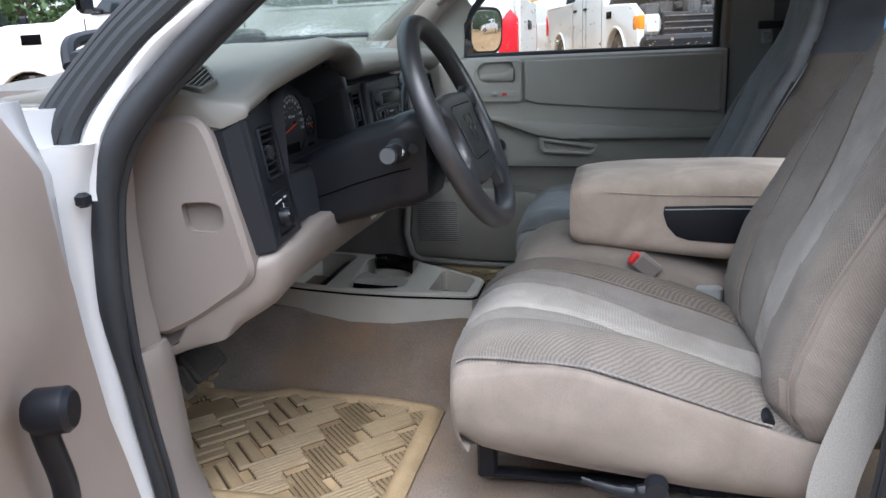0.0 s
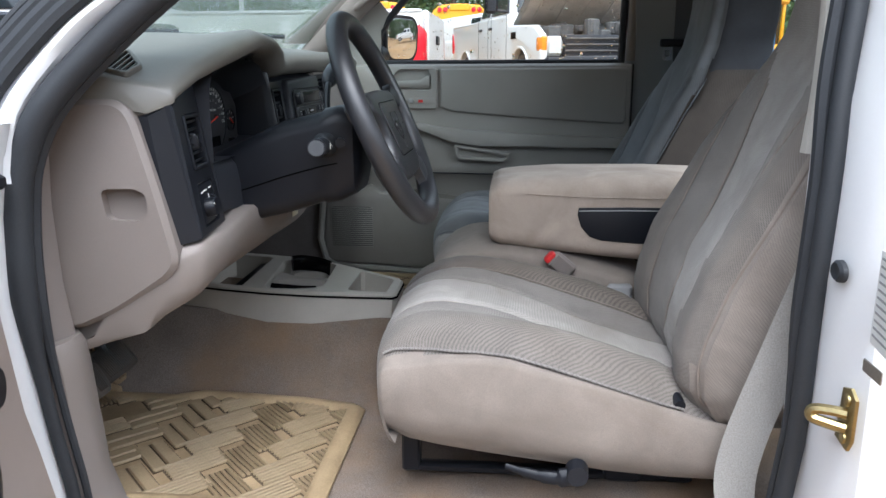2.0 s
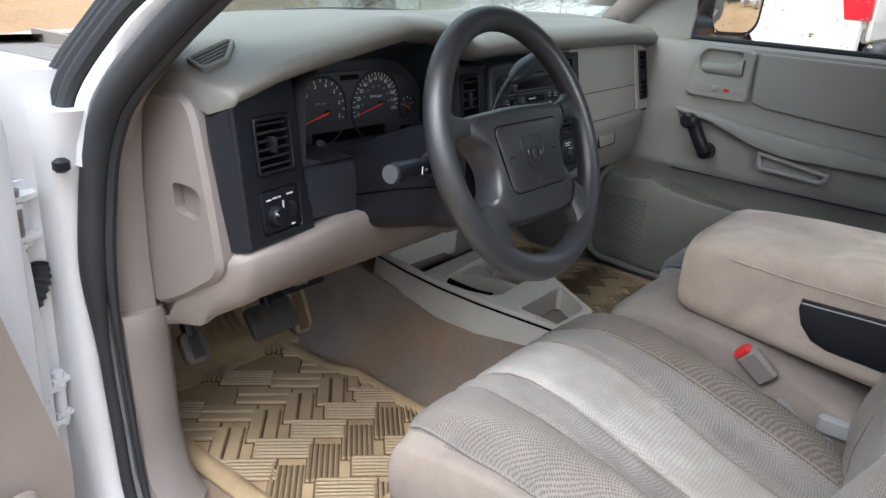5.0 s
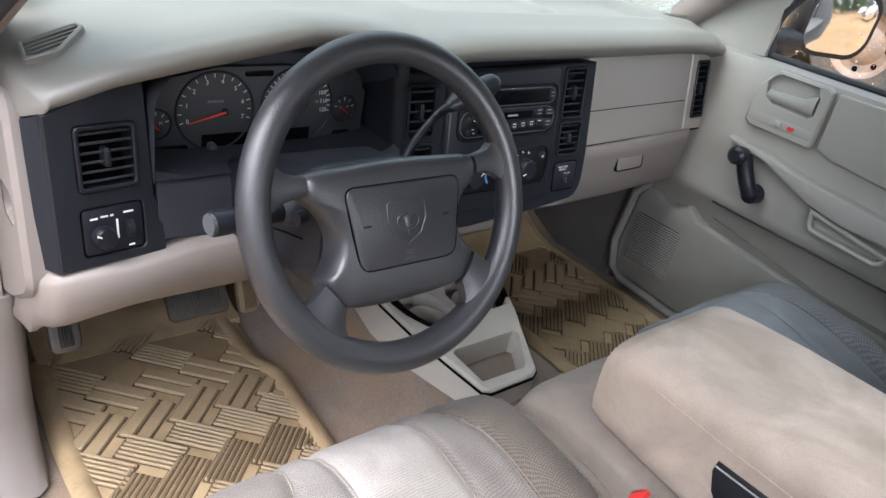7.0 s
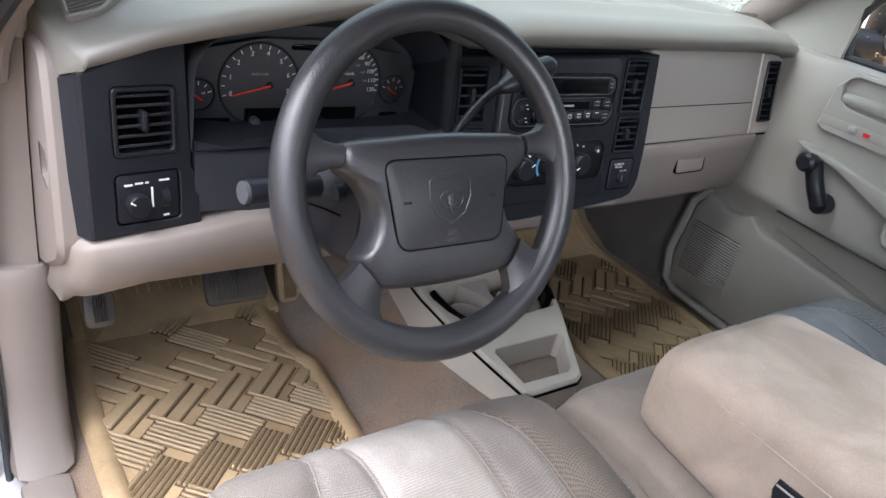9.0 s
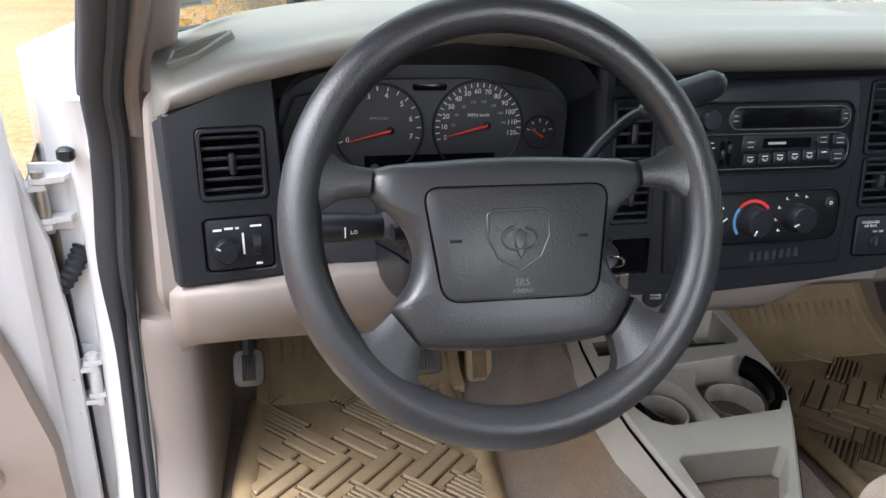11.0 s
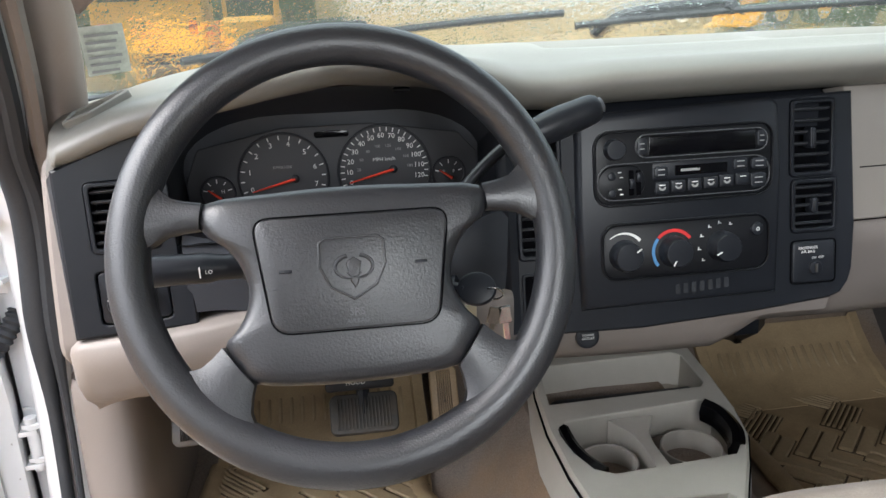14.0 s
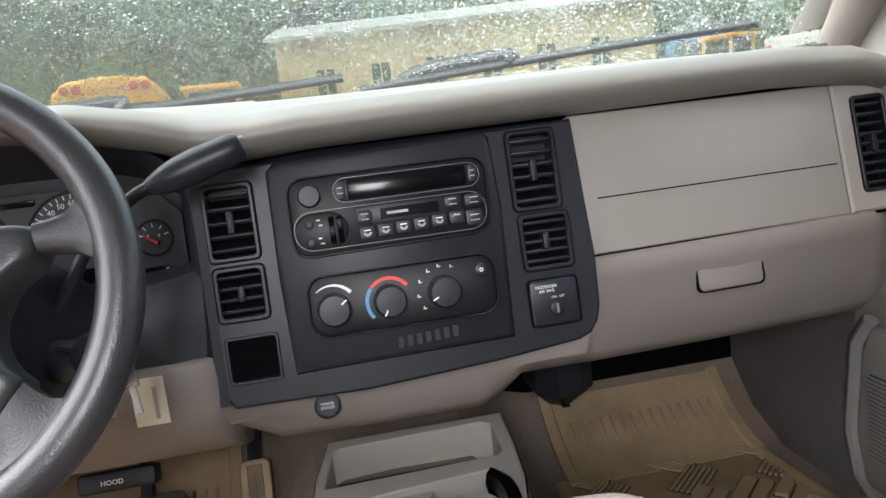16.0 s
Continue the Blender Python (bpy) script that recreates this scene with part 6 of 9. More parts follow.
def seat(x0, x1, fabrics, label, thread, seed):
    """A bucket seat; fabrics: side panel, bolster insert, mid strip, middle, side of the back, side of the head restraint, inner bolster."""
    ob = thing("bucket_seat", label, "car seat", ((x0 + x1) / 2, -0.3, 0.58))
    cx, hw = (x0 + x1) / 2, (x1 - x0) / 2

    def rule(u, q, y, z):
        a = abs(u)
        c, m, e = cushion_seams(y)
        if q > 0 or a > e or (z < 0.775 and y > -0.05):
            return 0
        return (6 if u > 0 else 1) if a > m else 2 if a > c else 3
    bm = B()
    cushion_mesh(bm, x0, x1, rule, seed=seed)
    cushion = part("seat_cushion", bm, fabrics, ob, smooth=70)
    for k in range(3):
        for s in (-1, 1):
            bm = B()
            pts = []
            for j in range(30):
                y = -0.030 - 0.44 * j / 29
                g = cushion_seams(y)[k]
                pts.append((cx + s * g * (hw - 0.006), y, seat_top(g, y) - (0.0045 if k < 2 else 0.001)))
            tube(bm, pts, 0.0022 if k == 2 else 0.0012, 6)
            part("piping", bm, fabrics[2] if k == 2 else thread, cushion, "pale seam piping")

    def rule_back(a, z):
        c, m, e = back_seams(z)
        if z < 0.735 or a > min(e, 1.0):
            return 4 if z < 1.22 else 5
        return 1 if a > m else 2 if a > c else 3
    bm = B()
    back_mesh(bm, x0, x1, rule_back, seed=seed)
    rest = part("backrest", bm, fabrics, ob, smooth=70)
    for k in range(3):
        for s in (-1, 1):
            bm = B()
            pts = []
            for j in range(30):
                z = 0.765 + (1.245 - 0.765) * j / 29
                g = min(0.985, back_seams(z)[k])
                y, rear, w, hollow = lerp(BACK_ROWS, z)
                f = -hollow * (1 - sstep(0.18, 0.74, g)) - 0.030 * sstep(0.80, 1.0, g) ** 1.5 - 0.0035
                pts.append((cx + s * g * w, y + f, z + 0.25 * f))
            tube(bm, pts, 0.0024 if k == 2 else 0.0016, 6)
            part("piping", bm, thread, rest)
    bm = B()
    box(bm, (cx, -0.30, 0.648), (0.26, 0.36, 0.03), bevel=0.01)
    part("seat_base", bm, BLACK, ob)
    for sx in (x0 + 0.10, x1 - 0.10):
        bm = B()
        box(bm, (sx, -0.28, 0.600), (0.022, 0.46, 0.014), bevel=0.004)
        box(bm, (sx, -0.060, 0.632), (0.026, 0.030, 0.078), bevel=0.004)
        box(bm, (sx, -0.40, 0.625), (0.030, 0.06, 0.064), bevel=0.004)
        part("seat_rail", bm, BLACK, ob, "black steel seat rail")
    return ob


driver_seat = seat(-0.645, -0.145, [FABRIC, INSERT, MIDFAB, LIGHTFAB, KNIT, KNIT, WORN], "grey-beige cloth driver seat with worn bolsters", FABRIC, 0.0)
bm = B()
tube(bm, smoothed([(-0.652, -0.215, 0.666), (-0.660, -0.25, 0.660), (-0.664, -0.285, 0.657), (-0.664, -0.305, 0.660), (-0.662, -0.322, 0.666)], 5), [0.004] * 4 + [0.006] * 4 + [0.008] * 4 + [0.011] * 5 + [0.013] * 4, 10, flat=1.3)
lever_arm = part("recline_lever", bm, BLACK, driver_seat, "glossy black seat lever")
bm = B()
tube(bm, [(-0.655, -0.318, 0.668), (-0.678, -0.318, 0.668)], [0.017, 0.015], 16)
part("lever_hub", bm, BLACK, lever_arm)
# recliner cover where cushion and back meet
bm = B()
tube(bm, [(-0.600, -0.463, 0.762), (-0.626, -0.465, 0.760)], [0.009, 0.008], 12)
part("recliner_cover", bm, BLACK, driver_seat)
passenger_seat = seat(0.16, 0.66, [GREYVEL, GREYWEAVE, GREYMID, GREYMID, SHADEKNIT, SHADEGREY, GREYWEAVE], "grey cloth passenger seat with a high backrest", GREYMID, 4.0)
middle = thing("centre_seat", "beige cloth middle seat with its back folded down as an armrest", "car seat", (CX, -0.3, 0.58))
bm = B()
cushion_mesh(bm, -0.138, 0.153, lambda u, q, y, z: 0, 36, True, 8.0)
part("seat_cushion", bm, FABRIC, middle, smooth=70)
bm = B()
box(bm, (CX, -0.3, 0.64), (0.2, 0.4, 0.1), bevel=0.01)
part("seat_base", bm, BLACK, middle)
# folded armrest with its side pocket
ARM = [(y - 0.012, a, b - 0.006, w) for y, a, b, w in [(-0.185, 0.925, 0.955, 0.10), (-0.166, 0.905, 0.975, 0.118), (-0.156, 0.888, 0.992, 0.128), (-0.160, 0.876, 1.004, 0.1315), (-0.178, 0.868, 1.012, 0.1325), (-0.22, 0.862, 1.018, 0.133), (-0.30, 0.852, 1.023, 0.133), (-0.40, 0.842, 1.025, 0.133), (-0.50, 0.834, 1.025, 0.132), (-0.60, 0.84, 1.022, 0.13), (-0.625, 0.86, 1.0, 0.12)]]
bm = B()
rows = []
for y, zb, zt, w in ARM:
    h = zt - zb
    sec = [(w * math.copysign(abs(math.cos(a)) ** 0.35, math.cos(a)), (zb + zt) / 2 + h / 2 * math.copysign(abs(math.sin(a)) ** 0.35, math.sin(a))) for a in (2 * math.pi * k / 48 for k in range(48))]
    rows.append([Vector((CX - 0.004 + x, y, z + 0.002 * noise.noise(Vector((x, y, z)) * 12))) for x, z in sec])
loft(bm, rows)
arm = part("armrest", bm, BEIGE, middle, "folded beige cloth armrest", smooth=60)
SIDE = face_pose((CX - 0.137, 0, 0), (0, 0, 1), (0, -1, 0))
POCKET = [(0.352, 0.955), (0.350, 0.94), (0.358, 0.915), (0.376, 0.895), (0.40, 0.887), (0.47, 0.882), (0.56, 0.88), (0.56, 0.957), (0.45, 0.957)]
bm = B()
slab(bm, SIDE, POCKET, -0.01, 0.003, 0.002)
pk = part("side_pocket", bm, BLACK, arm, "black plastic side pocket")
bm = B()
tube(bm, [SIDE @ Vector((0.353, 0.949, 0.004)), SIDE @ Vector((0.45, 0.951, 0.004)), SIDE @ Vector((0.56, 0.951, 0.004))], 0.0012, 6)
part("pocket_edge", bm, PRINTD, pk)
bm = B()
tube(bm, [SIDE @ Vector((u, v, 0.002)) for u, v in ((0.24, 0.984), (0.34, 0.978), (0.56, 0.975))], 0.0012, 6)
part("seam", bm, BEIGE, arm)
# seat belt buckles between the seats
buckle = thing("belt_buckle", "seat belt buckle with a red release button", "seat belt", (-0.14, -0.33, 0.80))
bm = B()
BK = Matrix.Translation((-0.150, -0.325, 0.835)) @ Matrix.Rotation(radians(-48), 4, "X") @ Matrix.Rotation(radians(-10), 4, "Y")
box(bm, (0, 0.0, 0.008), (0.022, 0.036, 0.056), BK, 0.005)
part("buckle_body", bm, TAUPE, buckle)
bm = B()
box(bm, (0, 0.003, 0.038), (0.019, 0.026, 0.012), BK, 0.003)
part("release_button", bm, REDP, buckle, "red release button")
bm = B()
tube(bm, smoothed([(-0.15, -0.36, 0.80), (-0.15, -0.40, 0.77), (-0.15, -0.44, 0.76)], 4), 0.012, 8, flat=0.4)
part("belt_tongue_strap", bm, PRINTD, buckle)
buckle2 = thing("belt_buckle", "second seat belt buckle lying by the backrest", "seat belt", (-0.13, -0.45, 0.77))
bm = B()
box(bm, (-0.145, -0.44, 0.785), (0.022, 0.05, 0.03), Matrix.Identity(4), 0.005)
part("buckle_body", bm, PRINTD, buckle2)

# ---- floor console ----
console = thing("floor_console", "taupe plastic floor console with cup holders and open trays", "console", (0.03, 0.3, 0.66))
CZ = 0.748
CTOP = Matrix.Translation((0, 0, CZ)) @ Matrix.Rotation(radians(2.2), 4, "X")
COUT = [(-0.093, 0.045), (-0.080, 0.036), (0.018, 0.036), (0.034, 0.045), (0.075, 0.115), (0.125, 0.20), (0.157, 0.262), (0.172, 0.33), (0.182, 0.42), (0.190, 0.53), (-0.088, 0.53), (-0.106, 0.42), (-0.114, 0.32), (-0.112, 0.22), (-0.102, 0.12)]
TRAY = [(-0.094, 0.385), (0.150, 0.392), (0.160, 0.405), (0.164, 0.495), (0.15, 0.506), (-0.07, 0.500), (-0.082, 0.49)]
CUPS = [(-0.100, 0.306), (-0.094, 0.262), (-0.078, 0.222), (-0.055, 0.208), (0.118, 0.220), (0.138, 0.245), (0.150, 0.30), (0.148, 0.345), (0.13, 0.356), (-0.082, 0.336), (-0.096, 0.325)]
PKT = [(-0.080, 0.060), (0.014, 0.058), (0.026, 0.066), (0.074, 0.138), (0.068, 0.147), (-0.072, 0.147), (-0.080, 0.140)]
bm = B()
holed(bm, CTOP, COUT, [TRAY, CUPS, PKT], -0.02, 0.0, 0.06, 0.004)
top = part("console_top", bm, CONSOLE, console)
# body below the top plate, flaring to the tunnel
bm = B()
low = [(x + (x - 0.03) * 0.09, y + (0.0 if y > 0.06 else -0.006)) for x, y in COUT]
loft(bm, [[Vector((x, y, z + 0.038 * (y - 0.0) * dz)) for x, y in p] for p, z, dz in ((low, 0.680, 0.5), ([(x + (x - 0.03) * 0.06, y) for x, y in COUT], 0.700, 0.7), ([(x + (x - 0.03) * 0.02, y) for x, y in COUT], 0.722, 0.9), (COUT, 0.734, 1.0))], cap=False)
part("console_body", bm, CONSOLE, console)
bm = B()
rim(bm, CTOP, offset(COUT, -0.0025), offset(COUT, 0.0), -0.012, -0.008)
part("console_gap", bm, VOID, console)
for u, v, r in ((-0.042, 0.265, 0.040), (0.082, 0.275, 0.043)):
    bm = B()
    ring = [(u + r * math.cos(a), v + r * math.sin(a)) for a in (2 * math.pi * k / 36 for k in range(36))]
    rim(bm, CTOP, ring, offset(ring, 0.003), -0.06, -0.022, 0.001)
    cup = part("cup_holder", bm, CONSOLE, console)
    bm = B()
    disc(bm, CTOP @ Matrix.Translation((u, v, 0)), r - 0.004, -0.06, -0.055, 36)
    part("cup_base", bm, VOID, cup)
bm = B()
loft(bm, [[CTOP @ Vector((0.016 + x * w, y, z)) for x, z in ((-1, -0.058), (1, -0.058), (1, -0.008), (-1, -0.008))] for y, w in ((0.215, 0.010), (0.27, 0.008), (0.30, 0.012), (0.325, 0.026), (0.34, 0.034))])
part("cup_divider", bm, CONSOLE, console)
for pts in ([(-0.092, 0.318, -0.006), (-0.090, 0.28, -0.008), (-0.080, 0.25, -0.012), (-0.062, 0.226, -0.016)], [(0.128, 0.335, -0.006), (0.140, 0.31, -0.006), (0.142, 0.27, -0.01), (0.130, 0.24, -0.014)]):
    bm = B()
    tube(bm, [CTOP @ Vector(p) for p in smoothed(pts, 5)], 0.0125 if pts[0][0] > 0 else 0.0095, 8, flat=1.6)
    part("cup_arm", bm, GLOSSBLACK, console, "black folding cup arm")
# black block that stands for the dark slot in the tray
bm = B()
box(bm, (0.034, 0.411, -0.038), (0.232, 0.026, 0.044), CTOP, 0.004)
part("tray_slot", bm, BLACK, console)
bm = B()
box(bm, (0.012, 0.085, -0.055), (0.055, 0.03, 0.008), CTOP, 0.003)
part("pocket_litter", bm, BLACK, console)

# ---- passenger door ----
pdoor = thing("passenger_door", "grey-taupe vinyl passenger door panel with crank and map pocket, closed", "car door", (0.76, -0.05, 0.58))
DP = face_pose((0.70, 0, 0), (0, 0, 1), (0, -1, 0))
bm = B()
rows = []
for y in np.linspace(0.46, -0.565, 20):
    rows.append([Vector((x, y, z)) for x, z in ((0.84, 0.56), (0.775, 0.572), (0.765, 0.60), (0.762, 0.80), (0.745, 0.88), (0.718, 0.905), (0.712, 0.93), (0.710, 0.98), (0.706, 1.05), (0.704, 1.15), (0.704, 1.222), (0.710, 1.236), (0.728, 1.243), (0.83, 1.238))])
loft(bm, rows, closed=False, cap=False)
part("door_panel", bm, GREYDOOR, pdoor)
bm = B()
slab(bm, Matrix.Translation((0.70, -0.568, 0)) @ Matrix(((1, 0, 0, 0), (0, 0, 1, 0), (0, 1, 0, 0), (0, 0, 0, 1))), [(0.0, 0.57), (0.13, 0.57), (0.13, 1.24), (0.01, 1.24)], -0.004, 0.0)
part("door_edge", bm, BEZEL, pdoor)
# raised upper pad, handle plate, armrest bar
PADP = [(-0.012, 1.228), (-0.012, 1.112), (0.02, 1.100), (0.20, 1.084), (0.545, 1.062), (0.553, 1.075), (0.553, 1.222), (0.545, 1.230)]
bm = B()
slab(bm, DP, PADP, -0.01, 0.008, 0.006)
part("upper_pad", bm, GREYDOOR, pdoor, "padded grey upper door trim")
PLATE = [(-0.172, 1.20), (-0.180, 1.118), (-0.165, 1.108), (-0.030, 1.106), (-0.022, 1.116), (-0.022, 1.226), (-0.035, 1.233), (-0.145, 1.233)]
HOLE = [(-0.150, 1.218), (-0.158, 1.205), (-0.152, 1.178), (-0.135, 1.166), (-0.052, 1.163), (-0.042, 1.172), (-0.042, 1.205), (-0.052, 1.226), (-0.135, 1.227)]
bm = B()
holed(bm, DP, PLATE, [HOLE], -0.012, 0.010, 0.020, 0.004)
plate = part("handle_plate", bm, GREYDOOR, pdoor)
bm = B()
loft(bm, [[DP @ Vector((u, v + k * hh, w)) for k, w in ((-1, -0.002), (-1, 0.006), (-0.4, 0.011), (0.4, 0.011), (1, 0.006), (1, -0.002))] for u, v, hh in ((-0.150, 1.182, 0.010), (-0.12, 1.182, 0.011), (-0.075, 1.183, 0.012), (-0.060, 1.188, 0.017), (-0.047, 1.190, 0.018))])
part("door_handle", bm, GREYDOOR, pdoor, "grey inside door handle")
bm = B()
slab(bm, DP, quad_poly(-0.172, -0.03, 1.122, 1.142, 0.004), -0.004, 0.0105, 0.001)
lockp = part("lock_slot", bm, GREYDOOR, pdoor)
bm = B()
box(bm, (-0.105, 1.132, 0.012), (0.016, 0.013, 0.008), DP, 0.002)
part("lock_slider", bm, PRINTD, lockp)
bm = B()
box(bm, (-0.075, 1.131, 0.0108), (0.014, 0.008, 0.001), DP)
part("lock_flag", bm, REDP, lockp)
ARMB = [(-0.195, 1.072), (-0.18, 1.062), (-0.10, 1.050), (0.02, 1.005), (0.10, 0.992), (0.55, 0.988), (0.555, 1.02), (0.30, 1.028), (0.05, 1.046), (-0.02, 1.052), (-0.10, 1.068)]
bm = B()
slab(bm, DP, ARMB, -0.02, 0.022, 0.0045)
part("armrest_bar", bm, GREYDOOR, pdoor, "grey moulded door armrest")
bm = B()
CUPP = [(0.030, 0.998), (0.032, 0.965), (0.042, 0.950), (0.185, 0.942), (0.20, 0.952), (0.205, 0.972)]
rim(bm, DP, [(p[0], p[1]) for p in CUPP], offset(CUPP, 0.011), -0.02, 0.016, 0.004)
part("pull_cup", bm, GREYDOOR, pdoor)
bm = B()
slab(bm, DP, offset(CUPP, 0.010), -0.015, -0.004)
part("pull_cup_well", bm, GREYDOOR, pdoor)
for pts in ([(-0.19, 0.908), (0.10, 0.903), (0.55, 0.897)], ):
    bm = B()
    tube(bm, [DP @ Vector((u, v, -0.011)) for u, v in pts], 0.0022, 6)
    part("panel_seam", bm, BEZEL, pdoor)
# window crank
bm = B()
tube(bm, [(0.70, 0.097, 0.972), (0.672, 0.097, 0.972)], [0.022, 0.019], 18)
crank = part("window_crank", bm, BLACK, pdoor, "black window crank")
bm = B()
tube(bm, smoothed([(0.676, 0.097, 0.972), (0.668, 0.115, 1.005), (0.672, 0.140, 1.048)], 5), 0.0175, 12)
part("crank_arm", bm, BLACK, crank)
bm = B()
tube(bm, [(0.674, 0.141, 1.05), (0.655, 0.141, 1.05), (0.638, 0.141, 1.05), (0.632, 0.141, 1.05)], [0.014, 0.019, 0.0195, 0.013], 18)
part("crank_knob", bm, BLACK, crank)
# map pocket with speaker grille
POC = [(-0.392, 0.60), (-0.10, 0.585), (0.30, 0.585), (0.50, 0.59), (0.50, 0.79), (0.10, 0.806), (-0.215, 0.838), (-0.25, 0.862), (-0.275, 0.85), (-0.31, 0.846), (-0.345, 0.862), (-0.375, 0.86), (-0.395, 0.82), (-0.41, 0.68)]
DPL = Matrix.Translation((0.045, 0, 0)) @ DP
bm = B()
slab(bm, DPL, POC, -0.02, 0.018, 0.008)
pocket = part("map_pocket", bm, POCKETGREY, pdoor, "moulded lower map pocket")
bm = B()
tube(bm, [DPL @ Vector((u, v, 0.014)) for u, v in ((-0.375, 0.872), (-0.405, 0.83), (-0.422, 0.68), (-0.405, 0.61), (-0.37, 0.588), (-0.1, 0.572), (0.3, 0.57))], 0.011, 8)
part("pocket_rim", bm, POCKETGREY, pocket)
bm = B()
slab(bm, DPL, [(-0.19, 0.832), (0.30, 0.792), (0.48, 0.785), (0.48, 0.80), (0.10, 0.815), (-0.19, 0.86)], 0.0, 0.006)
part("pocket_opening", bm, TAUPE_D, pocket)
bm = B()
slab(bm, DPL, quad_poly(-0.380, -0.244, 0.652, 0.788, 0.008), 0.0, 0.0195, 0.001)
grille = part("speaker_grille", bm, BEZEL, pocket, "dark slotted speaker grille")
for k in range(20):
    bm = B()
    box(bm, (-0.312, 0.655 + 0.0068 * k, 0.0205), (0.140, 0.0046, 0.003), DPL, 0.0008)
    part("grille_bar", bm, POCKETGREY, grille)
# passenger window: frame, glass and vent post
WIN = [(0.745, 0.205, 1.25), (0.737, 0.20, 1.345), (0.718, 0.05, 1.505), (0.705, -0.075, 1.585), (0.698, -0.2, 1.622), (0.695, -0.5, 1.630), (0.699, -0.532, 1.60), (0.735, -0.536, 1.28), (0.743, -0.535, 1.248)]
bm = B()
tube(bm, smoothed(WIN, 5), 0.011, 8)
part("window_frame", bm, RUBBER, pdoor, "black window channel")
bm = B()
tube(bm, [(0.744, 0.21, 1.248), (0.742, -0.54, 1.248)], 0.007, 8)
part("window_sill", bm, RUBBER, pdoor)
bm = B()
ring = [Vector(p) for p in WIN]
bm.faces.new([bm.verts.new(p) for p in ring])
ob = part("window_glass", bm, SIDEGLASS, pdoor, "rain-spotted side window")
face_towards(ob, (-1, 0, 0))
ob.visible_shadow = False
bm = B()
loft(bm, [[Vector((0.745 - dx, y, z)) for y, z in ((0.46, 1.236), (0.205, 1.244), (0.20, 1.345), (0.165, 1.382), (0.20, 1.428), (0.226, 1.414), (0.37, 1.306))] for dx in (0, 0.02)])
part("mirror_sail", bm, GREYDOOR, pdoor, "grey triangular corner trim")
bm = B()
tube(bm, smoothed([(0.722, 0.44, 1.250), (0.722, 0.37, 1.304), (0.715, 0.29, 1.364), (0.705, 0.226, 1.412), (0.690, 0.15, 1.464)], 4), 0.005, 8)
part("sail_seal", bm, RUBBER, pdoor, "black seal along the pillar")
# passenger side mirror
pmirror = thing("side_mirror", "black passenger side mirror reflecting the yard", "side mirror", (0.9, 0.16, 1.25))
bm = B()
MIR = face_pose((0.93, 0.165, 1.325), (-0.03, -0.059, 0.996), (0.889, -0.452, 0))
rows = []
for d, k in ((0.0, 1.0), (-0.03, 1.04), (-0.07, 0.9), (-0.10, 0.55), (-0.11, 0.2)):
    rows.append([MIR @ Vector((x * k, y * k, d)) for x, y in rrect(0.185, 0.15, 0.05, 6)])
loft(bm, rows)
shell = part("mirror_shell", bm, BLACK, pmirror)
bm = B()
slab(bm, MIR, rrect(0.165, 0.13, 0.044, 6), -0.004, 0.002, 0.001)
part("mirror_glass", bm, MIRROR, pmirror)
bm = B()
tube(bm, [(0.76, 0.24, 1.27), (0.86, 0.22, 1.27)], 0.025, 10, flat=1.3)
part("mirror_foot", bm, BLACK, pmirror)

# grab handle on the A-pillar, rear-view mirror, visors
grab = thing("grab_handle", "taupe grab handle on the passenger pillar", "grab handle", (0.66, 0.16, 1.47))
bm = B()
tube(bm, smoothed([(0.675, 0.268, 1.405), (0.655, 0.25, 1.415), (0.648, 0.20, 1.452), (0.63, 0.10, 1.53), (0.625, 0.062, 1.562), (0.635, 0.045, 1.575)], 5), 0.011, 10)
part("handle_bar", bm, TAUPE, grab)
rvm = thing("rear_view_mirror", "black rear-view mirror on the windscreen", "rear-view mirror", (0.0, 0.12, 1.53))
bm = B()
RV = face_pose((0.0, 0.115, 1.53), (0, 0.12, 1), (1, -0.12, 0))
rows = []
for d, k in ((0.0, 0.96), (-0.006, 1.0), (-0.02, 0.98), (-0.035, 0.7)):
    rows.append([RV @ Vector((x * k, y * k, d)) for x, y in rrect(0.25, 0.068, 0.025, 5)])
loft(bm, rows)
part("mirror_case", bm, BLACK, rvm)
bm = B()
slab(bm, RV, rrect(0.235, 0.055, 0.02, 5), -0.004, 0.0012, 0.0006)
part("mirror_glass", bm, MIRROR, rvm)
bm = B()
tube(bm, [(0.0, 0.14, 1.535), (0.0, 0.17, 1.56), (0.0, 0.205, 1.60)], 0.008, 8)
part("mirror_stem", bm, BLACK, rvm)
vis = thing("sun_visor", "taupe driver sun visor, swung down", "sun visor", (-0.45, 0.1, 1.6), group="sun visors")
EDGE = smoothed([(-0.615, 0.215, 1.348), (-0.57, 0.178, 1.374), (-0.50, 0.145, 1.416), (-0.42, 0.112, 1.474), (-0.35, 0.085, 1.515), (-0.27, 0.065, 1.54)], 5)
bm = B()
rows = []
for q in EDGE:
    up = Vector((q.x + 0.02, 0.02, 1.632)) - q
    n = up.cross(Vector((1, 0, 0))).normalized()
    e = up.normalized()
    rows.append([q + n * 0.008 + e * 0.004, q - e * 0.004, q - n * 0.008 + e * 0.004, q - n * 0.010 + up * 0.5, q - n * 0.008 + up, q + n * 0.008 + up, q + n * 0.010 + up * 0.5])
loft(bm, rows)
part("visor_board", bm, TAUPE, vis, smooth=70)
bm = B()
tube(bm, [(-0.60, 0.02, 1.632), (-0.24, 0.02, 1.636)], 0.006, 8)
